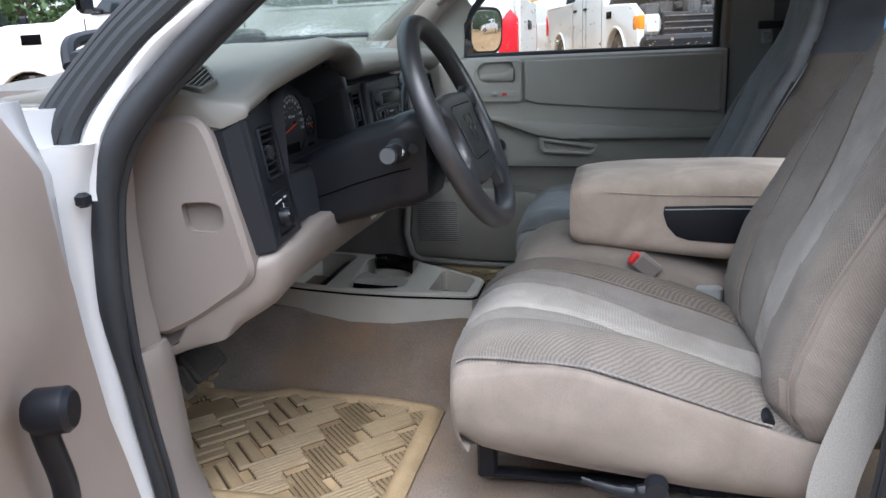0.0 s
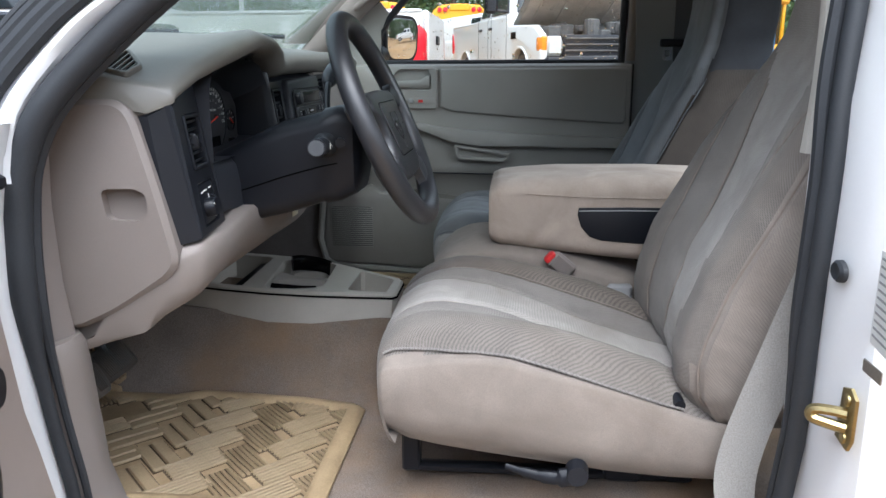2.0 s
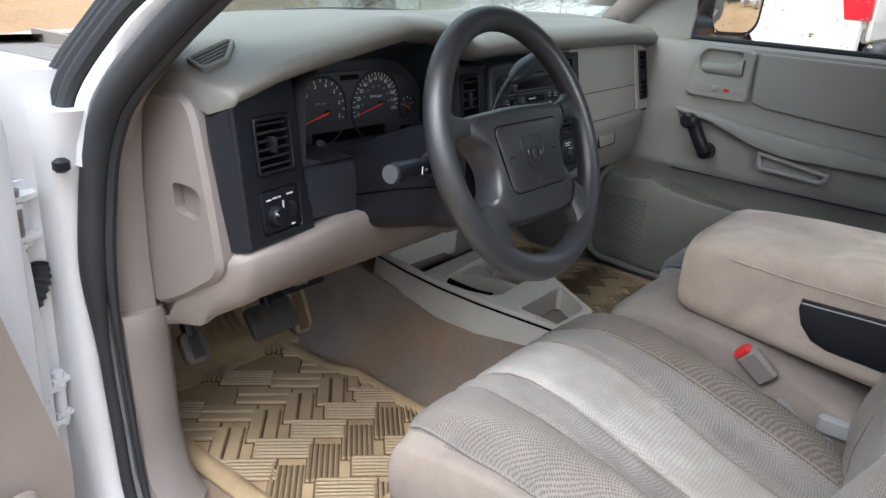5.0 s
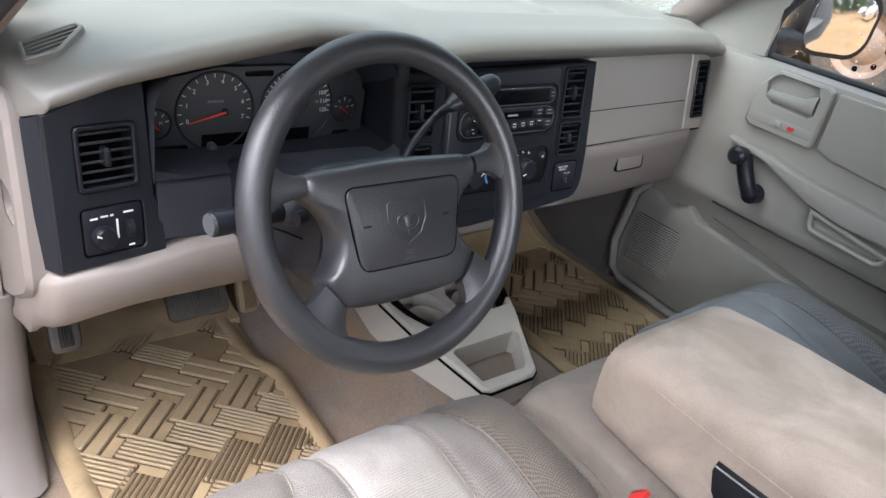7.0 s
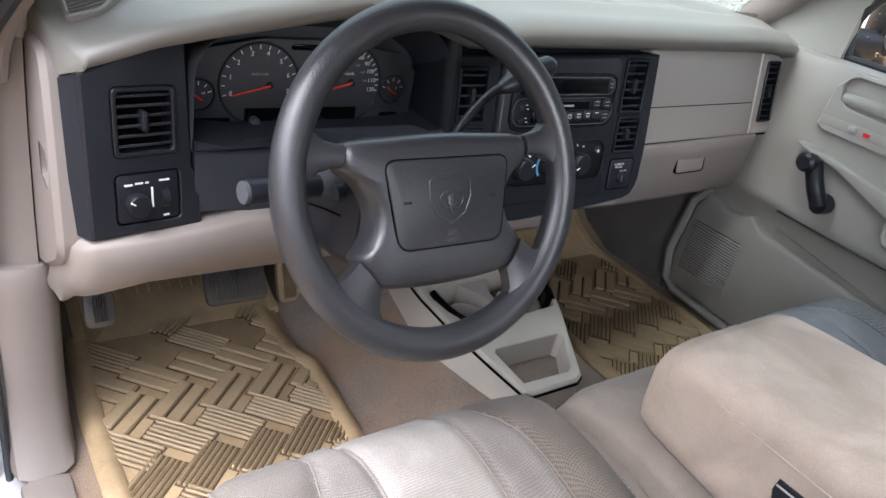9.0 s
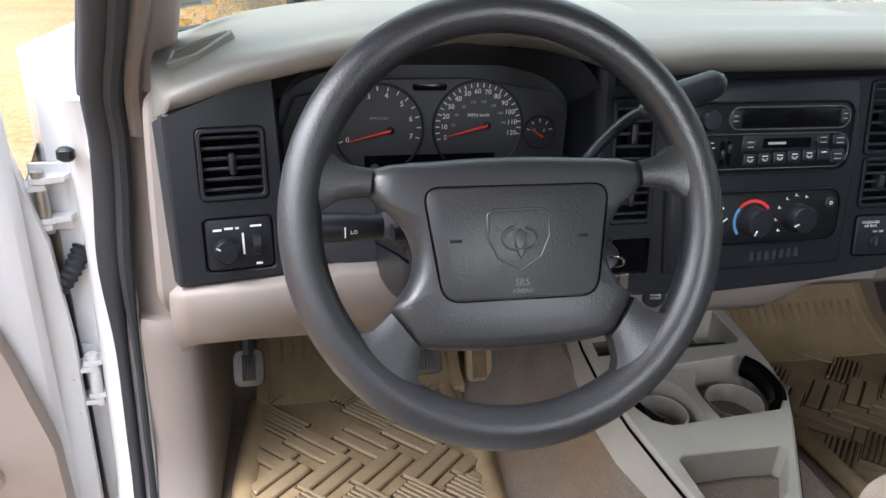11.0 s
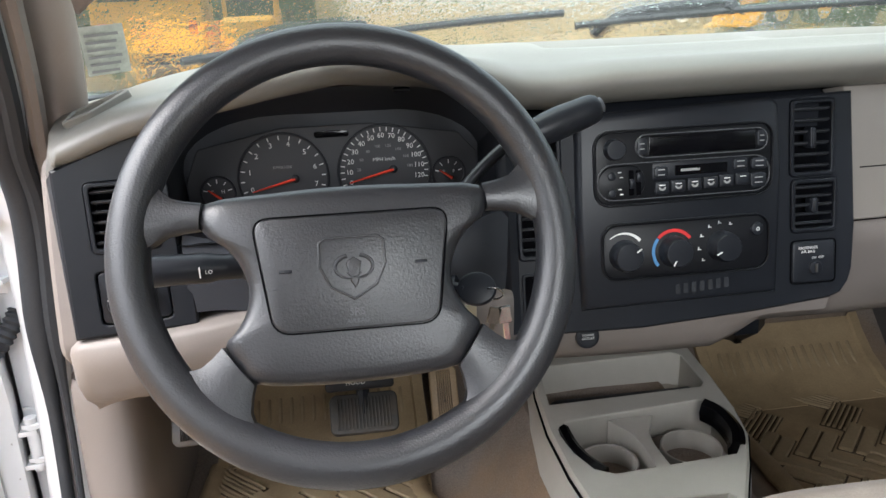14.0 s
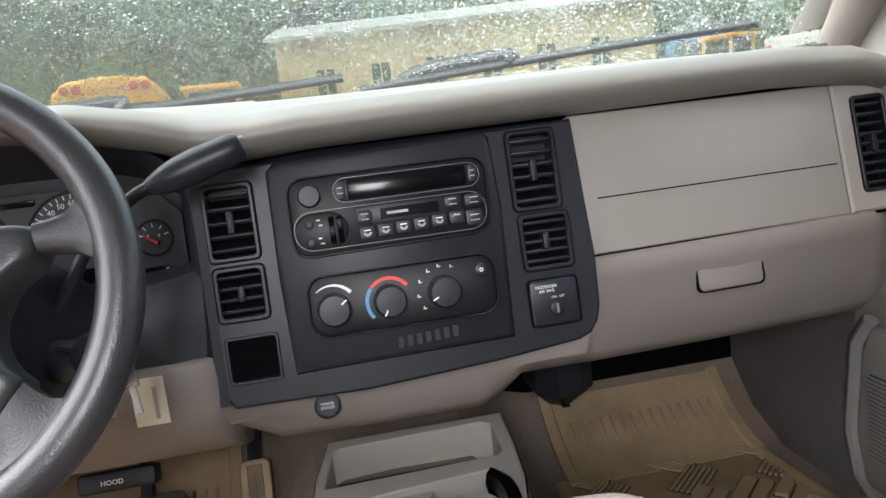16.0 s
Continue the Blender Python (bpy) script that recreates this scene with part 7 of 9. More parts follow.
part("visor_rod", bm, TAUPE, vis)
vis = thing("sun_visor", "taupe passenger sun visor, folded up", "sun visor", (0.35, 0.0, 1.62), group="sun visors")
bm = B()
V = face_pose((CX + 0.34, -0.03, 1.622), (0, -0.98, 0.1))
slab(bm, V, rrect(0.40, 0.17, 0.04, 5), -0.012, 0.012, 0.008)
part("visor_board", bm, TAUPE, vis)
bm = B()
tube(bm, [V @ Vector((-0.2, 0.07, 0)), V @ Vector((0.2, 0.07, 0))], 0.006, 8)
part("visor_rod", bm, TAUPE, vis)

# passenger seat belt on the B-pillar
belt = thing("seat_belt", "grey seat belt hanging from the pillar with its latch plate", "seat belt", (0.71, -0.69, 1.3))
bm = B()
loft(bm, [[Vector((0.668 - x, y, z)) for y, z in ((-0.675, 1.545), (-0.71, 1.545), (-0.722, 1.48), (-0.728, 1.47), (-0.658, 1.47), (-0.664, 1.48))] for x in (0, 0.018)])
part("belt_guide", bm, surf("belt_guide_grey", (0.11, 0.115, 0.125), 0.55, 0.1, 9, 500, 0.1, 0.1), belt)
bm = B()
loft(bm, [[Vector((x, y, z)) for x, y in ((0.64, -0.67), (0.64, -0.715), (0.643, -0.715), (0.643, -0.67))] for z in (1.475, 1.30)] + [[Vector((x + 0.02, y, z)) for x, y in ((0.64, -0.68), (0.64, -0.725), (0.643, -0.725), (0.643, -0.68))] for z in (1.1, 0.8)])
part("webbing", bm, surf("grey_webbing", (0.085, 0.092, 0.10), 0.8, 0.08, 9, 500, 0.2, 0.4, spec=0.2), belt)
bm = B()
box(bm, (0.63, -0.672, 1.298), (0.012, 0.085, 0.022), Matrix.Identity(4), 0.003)
latch = part("latch_plate", bm, BLACK, belt)
bm = B()
MM = face_pose((0.628, -0.652, 1.27), (0, 0, 1), (0, -1, 0))
rim(bm, MM, rrect(0.026, 0.04, 0.004), rrect(0.014, 0.018, 0.003), -0.001, 0.001)
part("steel_tongue", bm, CHROME, latch)
# driver belt by the sill
dbelt = thing("seat_belt", "pale grey driver seat belt running down beside the seat", "seat belt", (-0.70, -0.56, 0.6))
bm = B()
pts = smoothed([(-0.705, -0.61, 1.0), (-0.70, -0.575, 0.88), (-0.70, -0.535, 0.74), (-0.70, -0.53, 0.66), (-0.71, -0.55, 0.60)], 5)
loft(bm, [[p + Vector((0.004, w, 0.25 * w)) for w in (-0.028, 0.0, 0.028)] for p in pts], closed=False, cap=False)
part("webbing", bm, surf("pale_webbing", (0.36, 0.35, 0.33), 0.8, 0.08, 9, 500, 0.2, 0.4, spec=0.2), dbelt)

# ---- pedals and hood release ----
def pedal(name, label, c, w, h, lean, ribs, arm_top, across=True, material=None):
    material = material or PEDAL
    ob = thing(name, label, "pedal", (c[0], c[1], FLOOR))
    m = face_pose(c, (0, math.sin(radians(lean)), math.cos(radians(lean))))
    bm = B()
    slab(bm, m, rrect(w, h, 0.012, 4), -0.012, 0.0, 0.003)
    pad = part("pedal_pad", bm, material, ob)
    for k in range(ribs):
        bm = B()
        if across:
            box(bm, (-w / 2 + 0.014 + (w - 0.028) * k / (ribs - 1), 0, 0.001), ((w - 0.03) / ribs * 0.55, h - 0.016, 0.004), m, 0.0008)
        else:
            box(bm, (0, -h / 2 + 0.01 + (h - 0.02) * k / (ribs - 1), 0.001), (w - 0.016, (h - 0.02) / ribs * 0.5, 0.004), m, 0.0008)
        part("rib", bm, material, pad)
    bm = B()
    tube(bm, smoothed([m @ Vector((0, 0, -0.01)), (c[0], c[1] + 0.05, c[2] + 0.08), arm_top], 5), 0.011, 8)
    part("pedal_arm", bm, BLACK, ob)
    return ob


pedal("brake_pedal", "grey ribbed rubber brake pedal with clear worn edge", (-0.372, 0.540, 0.695), 0.115, 0.068, 38, 16, (-0.372, 0.60, 0.92))
pedal("accelerator_pedal", "tan worn narrow accelerator pedal", (-0.222, 0.64, 0.642), 0.052, 0.135, 24, 7, (-0.205, 0.74, 0.88), material=PEDALTAN)
pedal("parking_brake_pedal", "small ribbed parking brake pedal", (-0.630, 0.418, 0.770), 0.045, 0.055, 30, 6, (-0.63, 0.53, 0.93))
hoodrel = thing("hood_release", "black hood release handle with white lettering", "handle", (-0.37, 0.45, 0.80))
bm = B()
HR = face_pose((-0.375, 0.448, 0.802), (0, 0.35, 1))
slab(bm, HR, rrect(0.105, 0.028, 0.006), -0.03, 0.0, 0.003)
part("handle_body", bm, BLACK, hoodrel)
writing("handle_words", "HOOD", HR @ Matrix.Translation((-0.006, -0.002, 0.0006)), 0.0098, PRINT, hoodrel)

# ---- floor mats with raised herringbone ribs ----
def floor_mat(outline, x0, x1, y0, y1, label, at, flip=1):
    ob = thing("floor_mat", label, "floor mat", at, group="floor mats")
    m = Matrix.Translation((0, 0, FLOOR + 0.004))
    bm = B()
    slab(bm, m, outline, 0, 0.006, 0.003)
    sheet = part("mat_sheet", bm, MATRUB, ob)
    # front flap that climbs the toe board
    fx0, fx1 = min(p[0] for p in outline) + 0.03, max(p[0] for p in outline) - 0.01
    bm = B()
    rows = [(0.60, FLOOR + 0.004), (0.64, FLOOR + 0.012), (0.70, 0.608), (0.74, 0.643)] + ([(0.80, 0.712)] if flip > 0 else [(0.765, 0.672)])
    loft(bm, [[Vector((fx0, y, z)), Vector((fx1, y, z)), Vector((fx1, y + 0.002, z + 0.014)), Vector((fx1 - 0.02, y, z + 0.014)), Vector((fx1 - 0.024, y, z + 0.007)), Vector((fx0 + 0.024, y, z + 0.007)), Vector((fx0 + 0.02, y, z + 0.014)), Vector((fx0, y + 0.002, z + 0.014))] for y, z in rows])
    part("mat_flap", bm, MATRUB, ob)
    slope = face_pose((0, 0.70, 0.6165), (0, 0.75, 0.66))
    bar = B()
    box(bar, (0, 0, 0), (0.0065, 0.070, 0.006), slope, 0.0015)
    first = None
    for k in range(15):
        x = fx0 + 0.045 + (fx1 - fx0 - 0.09) * k / 14
        if first is None:
            first = part("flap_rib", bar, MATBAR, ob)
            first.location.x += x
        else:
            rb = new("flap_rib", first.data)
            rb.parent = ob
            rb.matrix_parent_inverse = first.matrix_parent_inverse
            rb.location = first.location
            rb.location.x = first.location.x + (fx1 - fx0 - 0.09) * k / 14
    bm = B()
    inset = offset(outline, 0.020)
    front = max(q[1] for q in inset) - 0.03
    i0 = next(i for i in range(len(inset)) if inset[i][1] < front and inset[i - 1][1] >= front)
    path = [q for q in inset[i0:] + inset[:i0] if q[1] < front]
    path = [(path[0][0], front + 0.03)] + path + [(path[-1][0], front + 0.03)]
    tube(bm, [Vector((x, y, FLOOR + 0.010)) for x, y in path], 0.017, 8, flat=0.5, up=(0, 0, 1))
    part("mat_border", bm, MATRUB, ob)
    meshes, grooves = {}, {}

    def rib(x, y, ln, wd, ang):
        key = (round(ln, 3), round(wd, 3))
        if key not in meshes:
            b = B()
            box(b, (0, 0, 0), (ln, wd, 0.009), None, 0.0022)
            me = bpy.data.meshes.new("rib")
            bmesh.ops.recalc_face_normals(b, faces=b.faces)
            b.to_mesh(me)
            b.free()
            me.materials.append(MATBAR)
            meshes[key] = me
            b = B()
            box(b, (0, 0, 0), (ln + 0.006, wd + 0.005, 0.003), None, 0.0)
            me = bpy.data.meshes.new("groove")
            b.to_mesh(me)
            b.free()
            me.materials.append(MATGROOVE)
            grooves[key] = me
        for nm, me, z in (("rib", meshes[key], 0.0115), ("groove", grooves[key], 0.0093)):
            o = new(nm, me)
            o.parent = ob
            o.matrix_parent_inverse = Matrix.Translation(at).inverted()
            o.matrix_basis = Matrix.Translation((x, y, FLOOR + z + 0.0004 * math.sin(x * 900 + y * 700))) @ Matrix.Rotation(radians(ang), 4, "Z")

    # herringbone blocks from the pedals back: number of bars in a block, lean
    def clipped(cx, cy, ln, wd, ang, z=0.0, material=None):
        dx, dy = math.cos(radians(ang)), math.sin(radians(ang))
        lo, hi = -ln / 2, ln / 2
        for c, d, a, b in ((cx, dx, x0, x1), (cy, dy, y0, y1)):
            ends = sorted(((a - c) / d, (b - c) / d))
            lo, hi = max(lo, ends[0]), min(hi, ends[1])
        if hi - lo > 0.018:
            mid_ = (lo + hi) / 2
            rib(cx + dx * mid_, cy + dy * mid_, round(hi - lo, 2), wd, ang)

    L, W = 0.104, 0.055
    plan = [(6, 45), (6, -45), (2, -45), (2, 45), (6, -45), (6, 45), (6, -45), (6, 45)]
    for r, (bars, lean) in enumerate(plan):
        yc = 0.625 - 0.0775 * r
        across = radians(lean * flip + 90)
        for k in range(-1, 6):
            xc = x0 + 0.02 + 0.082 * k + (0.02 if r % 2 else 0)
            if bars == 6 and r < 2 and k % 2:
                continue
            for j in range(bars):
                q = (j - (bars - 1) / 2) * (W / bars)
                clipped(xc + q * math.cos(across), yc + q * math.sin(across), L, W / bars - (0.005 if bars == 2 else 0.0035), lean * flip)
    return ob


MAT_D = [(-0.668, 0.085), (-0.655, 0.068), (-0.30, 0.068), (-0.283, 0.085), (-0.262, 0.20), (-0.245, 0.42), (-0.27, 0.47), (-0.262, 0.60), (-0.268, 0.635), (-0.60, 0.635), (-0.655, 0.59), (-0.668, 0.40)]
floor_mat(MAT_D, -0.64, -0.285, 0.09, 0.63, "tan ribbed rubber floor mat, muddy, in the driver footwell", (-0.45, 0.35, FLOOR))
MAT_P = [(0.29, 0.085), (0.305, 0.068), (0.66, 0.068), (0.675, 0.085), (0.70, 0.30), (0.70, 0.55), (0.67, 0.635), (0.33, 0.635), (0.30, 0.60), (0.285, 0.40)]
floor_mat(MAT_P, 0.315, 0.675, 0.09, 0.63, "tan ribbed rubber floor mat in the passenger footwell", (0.5, 0.35, FLOOR), -1)

# ---- driver door, swung open ----
DANG = radians(70)
DDOOR = Matrix.Translation((-0.935, 0.415, 0)) @ Matrix.Rotation(-DANG, 4, "Z")
ddoor = thing("driver_door", "white driver door standing open with a scuffed taupe inner panel", "car door", (-1.3, 0.25, 0.5))
bm = B()
rows = []
for k, y in enumerate((0.0, -0.01, -0.05, -0.11, -0.19, -0.35, -0.5, -0.7, -0.9, -1.08)):
    e = -0.02 if k == 0 else 0.0
    d = sstep(-0.05, -0.16, y)
    f = 1 - sstep(0.0, 0.25, -y)
    edge = lambda z: f * lerp([(0.52, 0.035), (0.70, 0.035), (0.875, -0.004), (1.0, -0.042), (1.17, -0.077), (1.235, -0.10)], z)[0]
    rows.append([DDOOR @ Vector((x + e, y + edge(z), z)) for x, z in ((0.05, 0.52), (0.088, 0.56), (0.098 + 0.02 * d, 0.72), (0.092 + 0.02 * d, 0.80), (0.086, 0.86), (0.088, 0.98), (0.09 + 0.02 * d, 1.04), (0.088 + 0.012 * d, 1.08), (0.09, 1.17), (0.07, 1.225), (0.0, 1.235), (0.0, 0.52))])
loft(bm, rows)
dpanel = part("door_panel", bm, LITTAUPE, ddoor, "taupe vinyl inner door panel")
bm = B()
rows = []
for y in (0.04, 0.028, 0.0, -0.5, -1.12):
    e = 0.012 if y > 0.03 else 0.0
    rows.append([DDOOR @ Vector((x, y, z)) for x, z in ((0.055 - e, 0.46), (0.055 - e, 1.15), (0.03, 1.235), (-0.04, 1.235 - e), (-0.09 + e, 1.1), (-0.105 + e, 0.9), (-0.08 + e, 0.46))])
loft(bm, rows)
part("door_shell", bm, WHITE, ddoor, "white painted door shell")
bm = B()
rows = []
for z, y in ((0.50, 0.066), (0.65, 0.068), (0.84, 0.070), (0.98, 0.062), (1.16, 0.024), (1.232, -0.016)):
    rows.append([DDOOR @ Vector((x, y + dy, z)) for x, dy in ((0.028, 0.0), (0.02, 0.004), (-0.09, 0.004), (-0.10, 0.0), (-0.10, -0.10), (0.028, -0.10))])
loft(bm, rows)
part("hinge_edge", bm, WHITE, ddoor, "white hinge face of the door")
bm = B()
tube(bm, [DDOOR @ Vector((0.05, -0.222, 0.852)), DDOOR @ Vector((0.112, -0.222, 0.852))], [0.026, 0.021], 18)
crank = part("window_crank", bm, BLACK, ddoor, "black window crank")
bm = B()
tube(bm, smoothed([DDOOR @ Vector((0.108, -0.222, 0.848)), DDOOR @ Vector((0.116, -0.228, 0.90)), DDOOR @ Vector((0.114, -0.240, 0.955)), DDOOR @ Vector((0.112, -0.243, 0.985))], 5), 0.0115, 10)
part("crank_arm", bm, BLACK, crank)
bm = B()
tube(bm, [DDOOR @ Vector((x, -0.245, 0.985)) for x in (0.104, 0.112, 0.138, 0.143)], [0.015, 0.0205, 0.0205, 0.016], 20)
part("crank_knob", bm, BLACK, crank)
bm = B()
tube(bm, smoothed([DDOOR @ Vector((0.075, -0.05, 0.66)), DDOOR @ Vector((0.11, -0.055, 0.72)), DDOOR @ Vector((0.12, -0.10, 0.745)), DDOOR @ Vector((0.12, -0.3, 0.74)), DDOOR @ Vector((0.12, -0.9, 0.74))], 5), 0.010, 8)
part("pocket_lip", bm, LITTAUPE, ddoor)
# hinges and wiring boot between pillar and door
for z, px in ((1.035, -0.870), (0.765, -0.845)):
    bm = B()
    box(bm, (px + 0.012, 0.451, z), (0.06, 0.006, 0.095), bevel=0.002)
    hinge = part("door_hinge", bm, WHITE, ddoor, "white painted steel door hinge")
    for dz, h in ((0.030, 0.0035), (-0.024, 0.0035)):
        bm = B()
        loft(bm, [[Vector((px + x, y + 0.022, z + dz + q)) for x, y in ((0.035, 0.43), (0.03, 0.408), (0.008, 0.397), (-0.010, 0.398), (-0.014, 0.412), (-0.01, 0.43))] for q in (-h, h)])
        part("hinge_leaf", bm, WHITE, hinge)
        bm = B()
        loft(bm, [[Vector((px + x, y + 0.022, z + dz - 0.009 + q)) for x, y in ((0.008, 0.40), (0.0, 0.396), (-0.03, 0.392), (-0.06, 0.396), (-0.065, 0.42), (-0.02, 0.425), (0.008, 0.415))] for q in (-h, h)])
        part("hinge_leaf", bm, WHITE, hinge)
    bm = B()
    tube(bm, [(px, 0.428, z - 0.042), (px, 0.428, z + 0.042)], 0.0085, 12)
    part("hinge_pin", bm, STEEL if z > 1 else WHITE, hinge)
    for dz in (0.012, -0.045):
        bm = B()
        tube(bm, [(px - 0.035, 0.422, z + dz), (px - 0.020, 0.414, z + dz)], 0.006, 6)
        part("hinge_bolt", bm, STEEL, hinge)
boot = thing("wiring_boot", "ribbed black rubber wiring boot between door and pillar", "cable boot", (-0.88, 0.45, 0.92))
bm = B()
pts = smoothed([(-0.925, 0.440, 0.880), (-0.900, 0.430, 0.890), (-0.872, 0.428, 0.910), (-0.850, 0.436, 0.938), (-0.838, 0.452, 0.962)], 8)
tube(bm, pts, [0.0145 if k % 2 else 0.0112 for k in range(len(pts))], 12)
part("ribbed_sleeve", bm, RUBBER, boot)
# mirror patch at the pillar foot
sail = thing("pillar_plug", "black plastic plug at the foot of the pillar", "trim plug", (-0.86, 0.36, 1.16))
bm = B()
box(bm, (-0.822, 0.392, 1.108), (0.020, 0.016, 0.018), Matrix.Identity(4), 0.004)
part("plug_block", bm, BLACK, sail)

# ---- door jamb fittings ----
striker = thing("door_striker", "yellow zinc door striker bolted to the white jamb", "striker", (-0.86, -0.58, 0.87))
SJ = face_pose((-0.868, -0.5845, 0.868), (0, 0, 1), (-1, 0, 0))
bm = B()
slab(bm, SJ, [(-0.018, -0.03), (0.012, -0.034), (0.02, -0.02), (0.02, 0.028), (0.006, 0.036), (-0.012, 0.03)], 0.0, 0.004, 0.001)
part("striker_plate", bm, BRASS, striker)
bm = B()
tube(bm, smoothed([SJ @ Vector((0.004, 0.006, 0.003)), SJ @ Vector((-0.004, 0.006, 0.018)), SJ @ Vector((-0.012, 0.003, 0.032)), SJ @ Vector((-0.011, -0.006, 0.033)), SJ @ Vector((-0.002, -0.009, 0.018)), SJ @ Vector((0.005, -0.011, 0.003))], 5), 0.0062, 8)
part("striker_loop", bm, BRASS, striker)
for v in (0.022, -0.022):
    bm = B()
    disc(bm, SJ @ Matrix.Translation((0.004, v, 0)), 0.007, 0.003, 0.007, 12, 0.001)
    part("striker_bolt", bm, BRASS, striker)
bump = thing("door_bumper", "black rubber button in the white door jamb", "rubber button", (-0.82, -0.58, 1.02))
bm = B()
JB = face_pose((-0.825, -0.578, 1.02), (0, 0, 1), (-1, 0, 0))
loft(bm, [[JB @ Vector((r * math.cos(a), 0.75 * r * math.sin(a), z)) for a in (2 * math.pi * k / 24 for k in range(24))] for r, z in ((0.0165, 0), (0.016, 0.005), (0.012, 0.008), (0.006, 0.0065), (0.003, 0.006))])
part("rubber_cap", bm, RUBBER, bump)
label = thing("jamb_sticker", "white printed data sticker on the door jamb", "sticker", (-0.875, -0.588, 1.0))
LB = face_pose((-0.905, -0.592, 1.005), (0, 0, 1), (-1, 0.12, 0))
bm = B()
slab(bm, LB, rrect(0.075, 0.10, 0.003), -0.001, 0.0006)
part("sticker_sheet", bm, PRINT, label)
for k in range(11):
    bm = B()
    box(bm, (-0.004 if k % 3 else 0.0, 0.042 - 0.0082 * k, 0.0009), (0.058 if k % 3 else 0.066, 0.0024, 0.0004), LB)
    part("printed_bar", bm, PRINTD, label)
lab2 = thing("jamb_tag", "small grey metal tag on the door jamb", "tag", (-0.86, -0.588, 0.945))
bm = B()
box(bm, (-0.893, -0.5905, 0.932), (0.04, 0.002, 0.014), Matrix.Identity(4), 0.0006)
part("tag_plate", bm, STEEL, lab2)

# wipers and windscreen sticker
for x0, x1 in ((-0.62, 0.02), (0.05, 0.68)):
    wp = thing("wiper", "black wiper arm with blade resting on the windscreen", "wiper", (x0, 0.75, 1.27), group="wipers")
    pts = []
    for k in range(13):
        u = ((x0 + (x1 - x0) * k / 12) - CX) / 0.745
        pts.append(screen(u, 0.035 + (0.05 if x0 < 0 else 0.10) * k / 12) + Vector((0, 0.012, 0.014)))
    bm = B()
    tube(bm, pts, 0.008, 6)
    part("blade", bm, RUBBER, wp)
    bm = B()
    a = pts[5]
    tube(bm, smoothed([pts[0] + Vector((0.05, 0.05, -0.015)), pts[2] + Vector((0, 0.03, 0.015)), a + Vector((0, 0.012, 0.016)), a], 5), 0.012, 8)
    part("wiper_arm", bm, BLACK, wp)
st = thing("windscreen_sticker", "faded paper sticker on the lower windscreen corner", "sticker", (-0.66, 0.55, 1.28))
bm = B()
q = [screen(u, v) + Vector((0.002, -0.004, -0.003)) for u, v in ((-0.99, 0.065), (-0.925, 0.065), (-0.925, 0.20), (-0.99, 0.20))]
bm.faces.new([bm.verts.new(p) for p in q])
part("sticker_sheet", bm, surf("sticker_paper", (0.55, 0.58, 0.52), 0.6, 0.2, 60, 300, 0.1, 0.0), st)
for k in range(6):
    bm = B()
    a = [screen(u, v) + Vector((0.0025, -0.0055, -0.0045)) for u, v in ((-0.984, 0.075 + 0.02 * k), (-0.942 + 0.004 * (k % 3), 0.075 + 0.02 * k), (-0.942 + 0.004 * (k % 3), 0.083 + 0.02 * k), (-0.984, 0.083 + 0.02 * k))]
    bm.faces.new([bm.verts.new(p) for p in a])
    part("printed_bar", bm, PRINTD, st)

# ---- the yard outside: parked vehicles, building and woods ----
TINT = surf("tinted_glass", (0.02, 0.026, 0.03), 0.06, 0.1, 2, 50, 0.0, 0.0, spec=0.6)
TYRE = surf("dusty_tyre", (0.045, 0.043, 0.042), 0.8, 0.2, 5, 60, 0.2, 0.3, dist=0.004, stain=(0.22, 0.14, 0.08), stain_amt=0.5, stain_scale=6)
MUDRIM = surf("muddy_wheel", (0.21, 0.155, 0.12), 0.6, 0.35, 9, 60, 0.25, 0.3, stain=(0.30, 0.15, 0.07), stain_amt=0.6, stain_scale=8)
SILVER = surf("grey_metal", (0.45, 0.45, 0.45), 0.35, 0.15, 8, 60, 0.1, 0.1, metal=0.7)
LAMP_RED = surf("red_lens", (0.62, 0.02, 0.035), 0.2, 0.1, 9, 60, 0.1, 0.0)
LAMP_AMBER = surf("amber_lens", (0.9, 0.27, 0.02), 0.25, 0.1, 9, 60, 0.1, 0.0)
LAMP_CLEAR = surf("clear_lens", (0.6, 0.62, 0.62), 0.15, 0.1, 9, 60, 0.1, 0.0)
BUSY = surf("bus_yellow", (0.85, 0.40, 0.015), 0.4, 0.08, 2, 60, 0.05, 0.0)
BODYW = surf("fleet_white", (0.74, 0.76, 0.76), 0.3, 0.04, 1.2, 30, 0.02, 0.0, coat=0.3, stain=(0.5, 0.42, 0.33), stain_amt=0.2, stain_scale=1.5)
UNDERHOOD = surf("hood_liner", (0.80, 0.77, 0.73), 0.9, 0.25, 6, 60, 0.15, 0.4, dist=0.01, stain=(0.22, 0.19, 0.16), stain_amt=0.5, stain_scale=3)
ENGINE = surf("grimy_engine", (0.09, 0.09, 0.09), 0.6, 0.4, 12, 60, 0.2, 0.3, dist=0.01)
TANWALL = surf("tan_siding", (0.56, 0.43, 0.24), 0.8, 0.08, 0.6, 12, 0.06, 0.2, dist=0.01, stain=(0.42, 0.33, 0.2), stain_amt=0.4, stain_scale=0.5)
ROOFM = surf("metal_roof", (0.42, 0.42, 0.40), 0.5, 0.1, 1, 12, 0.1, 0.1)
WOODP = surf("weathered_pole", (0.20, 0.15, 0.11), 0.9, 0.25, 3, 40, 0.2, 0.5, dist=0.01)
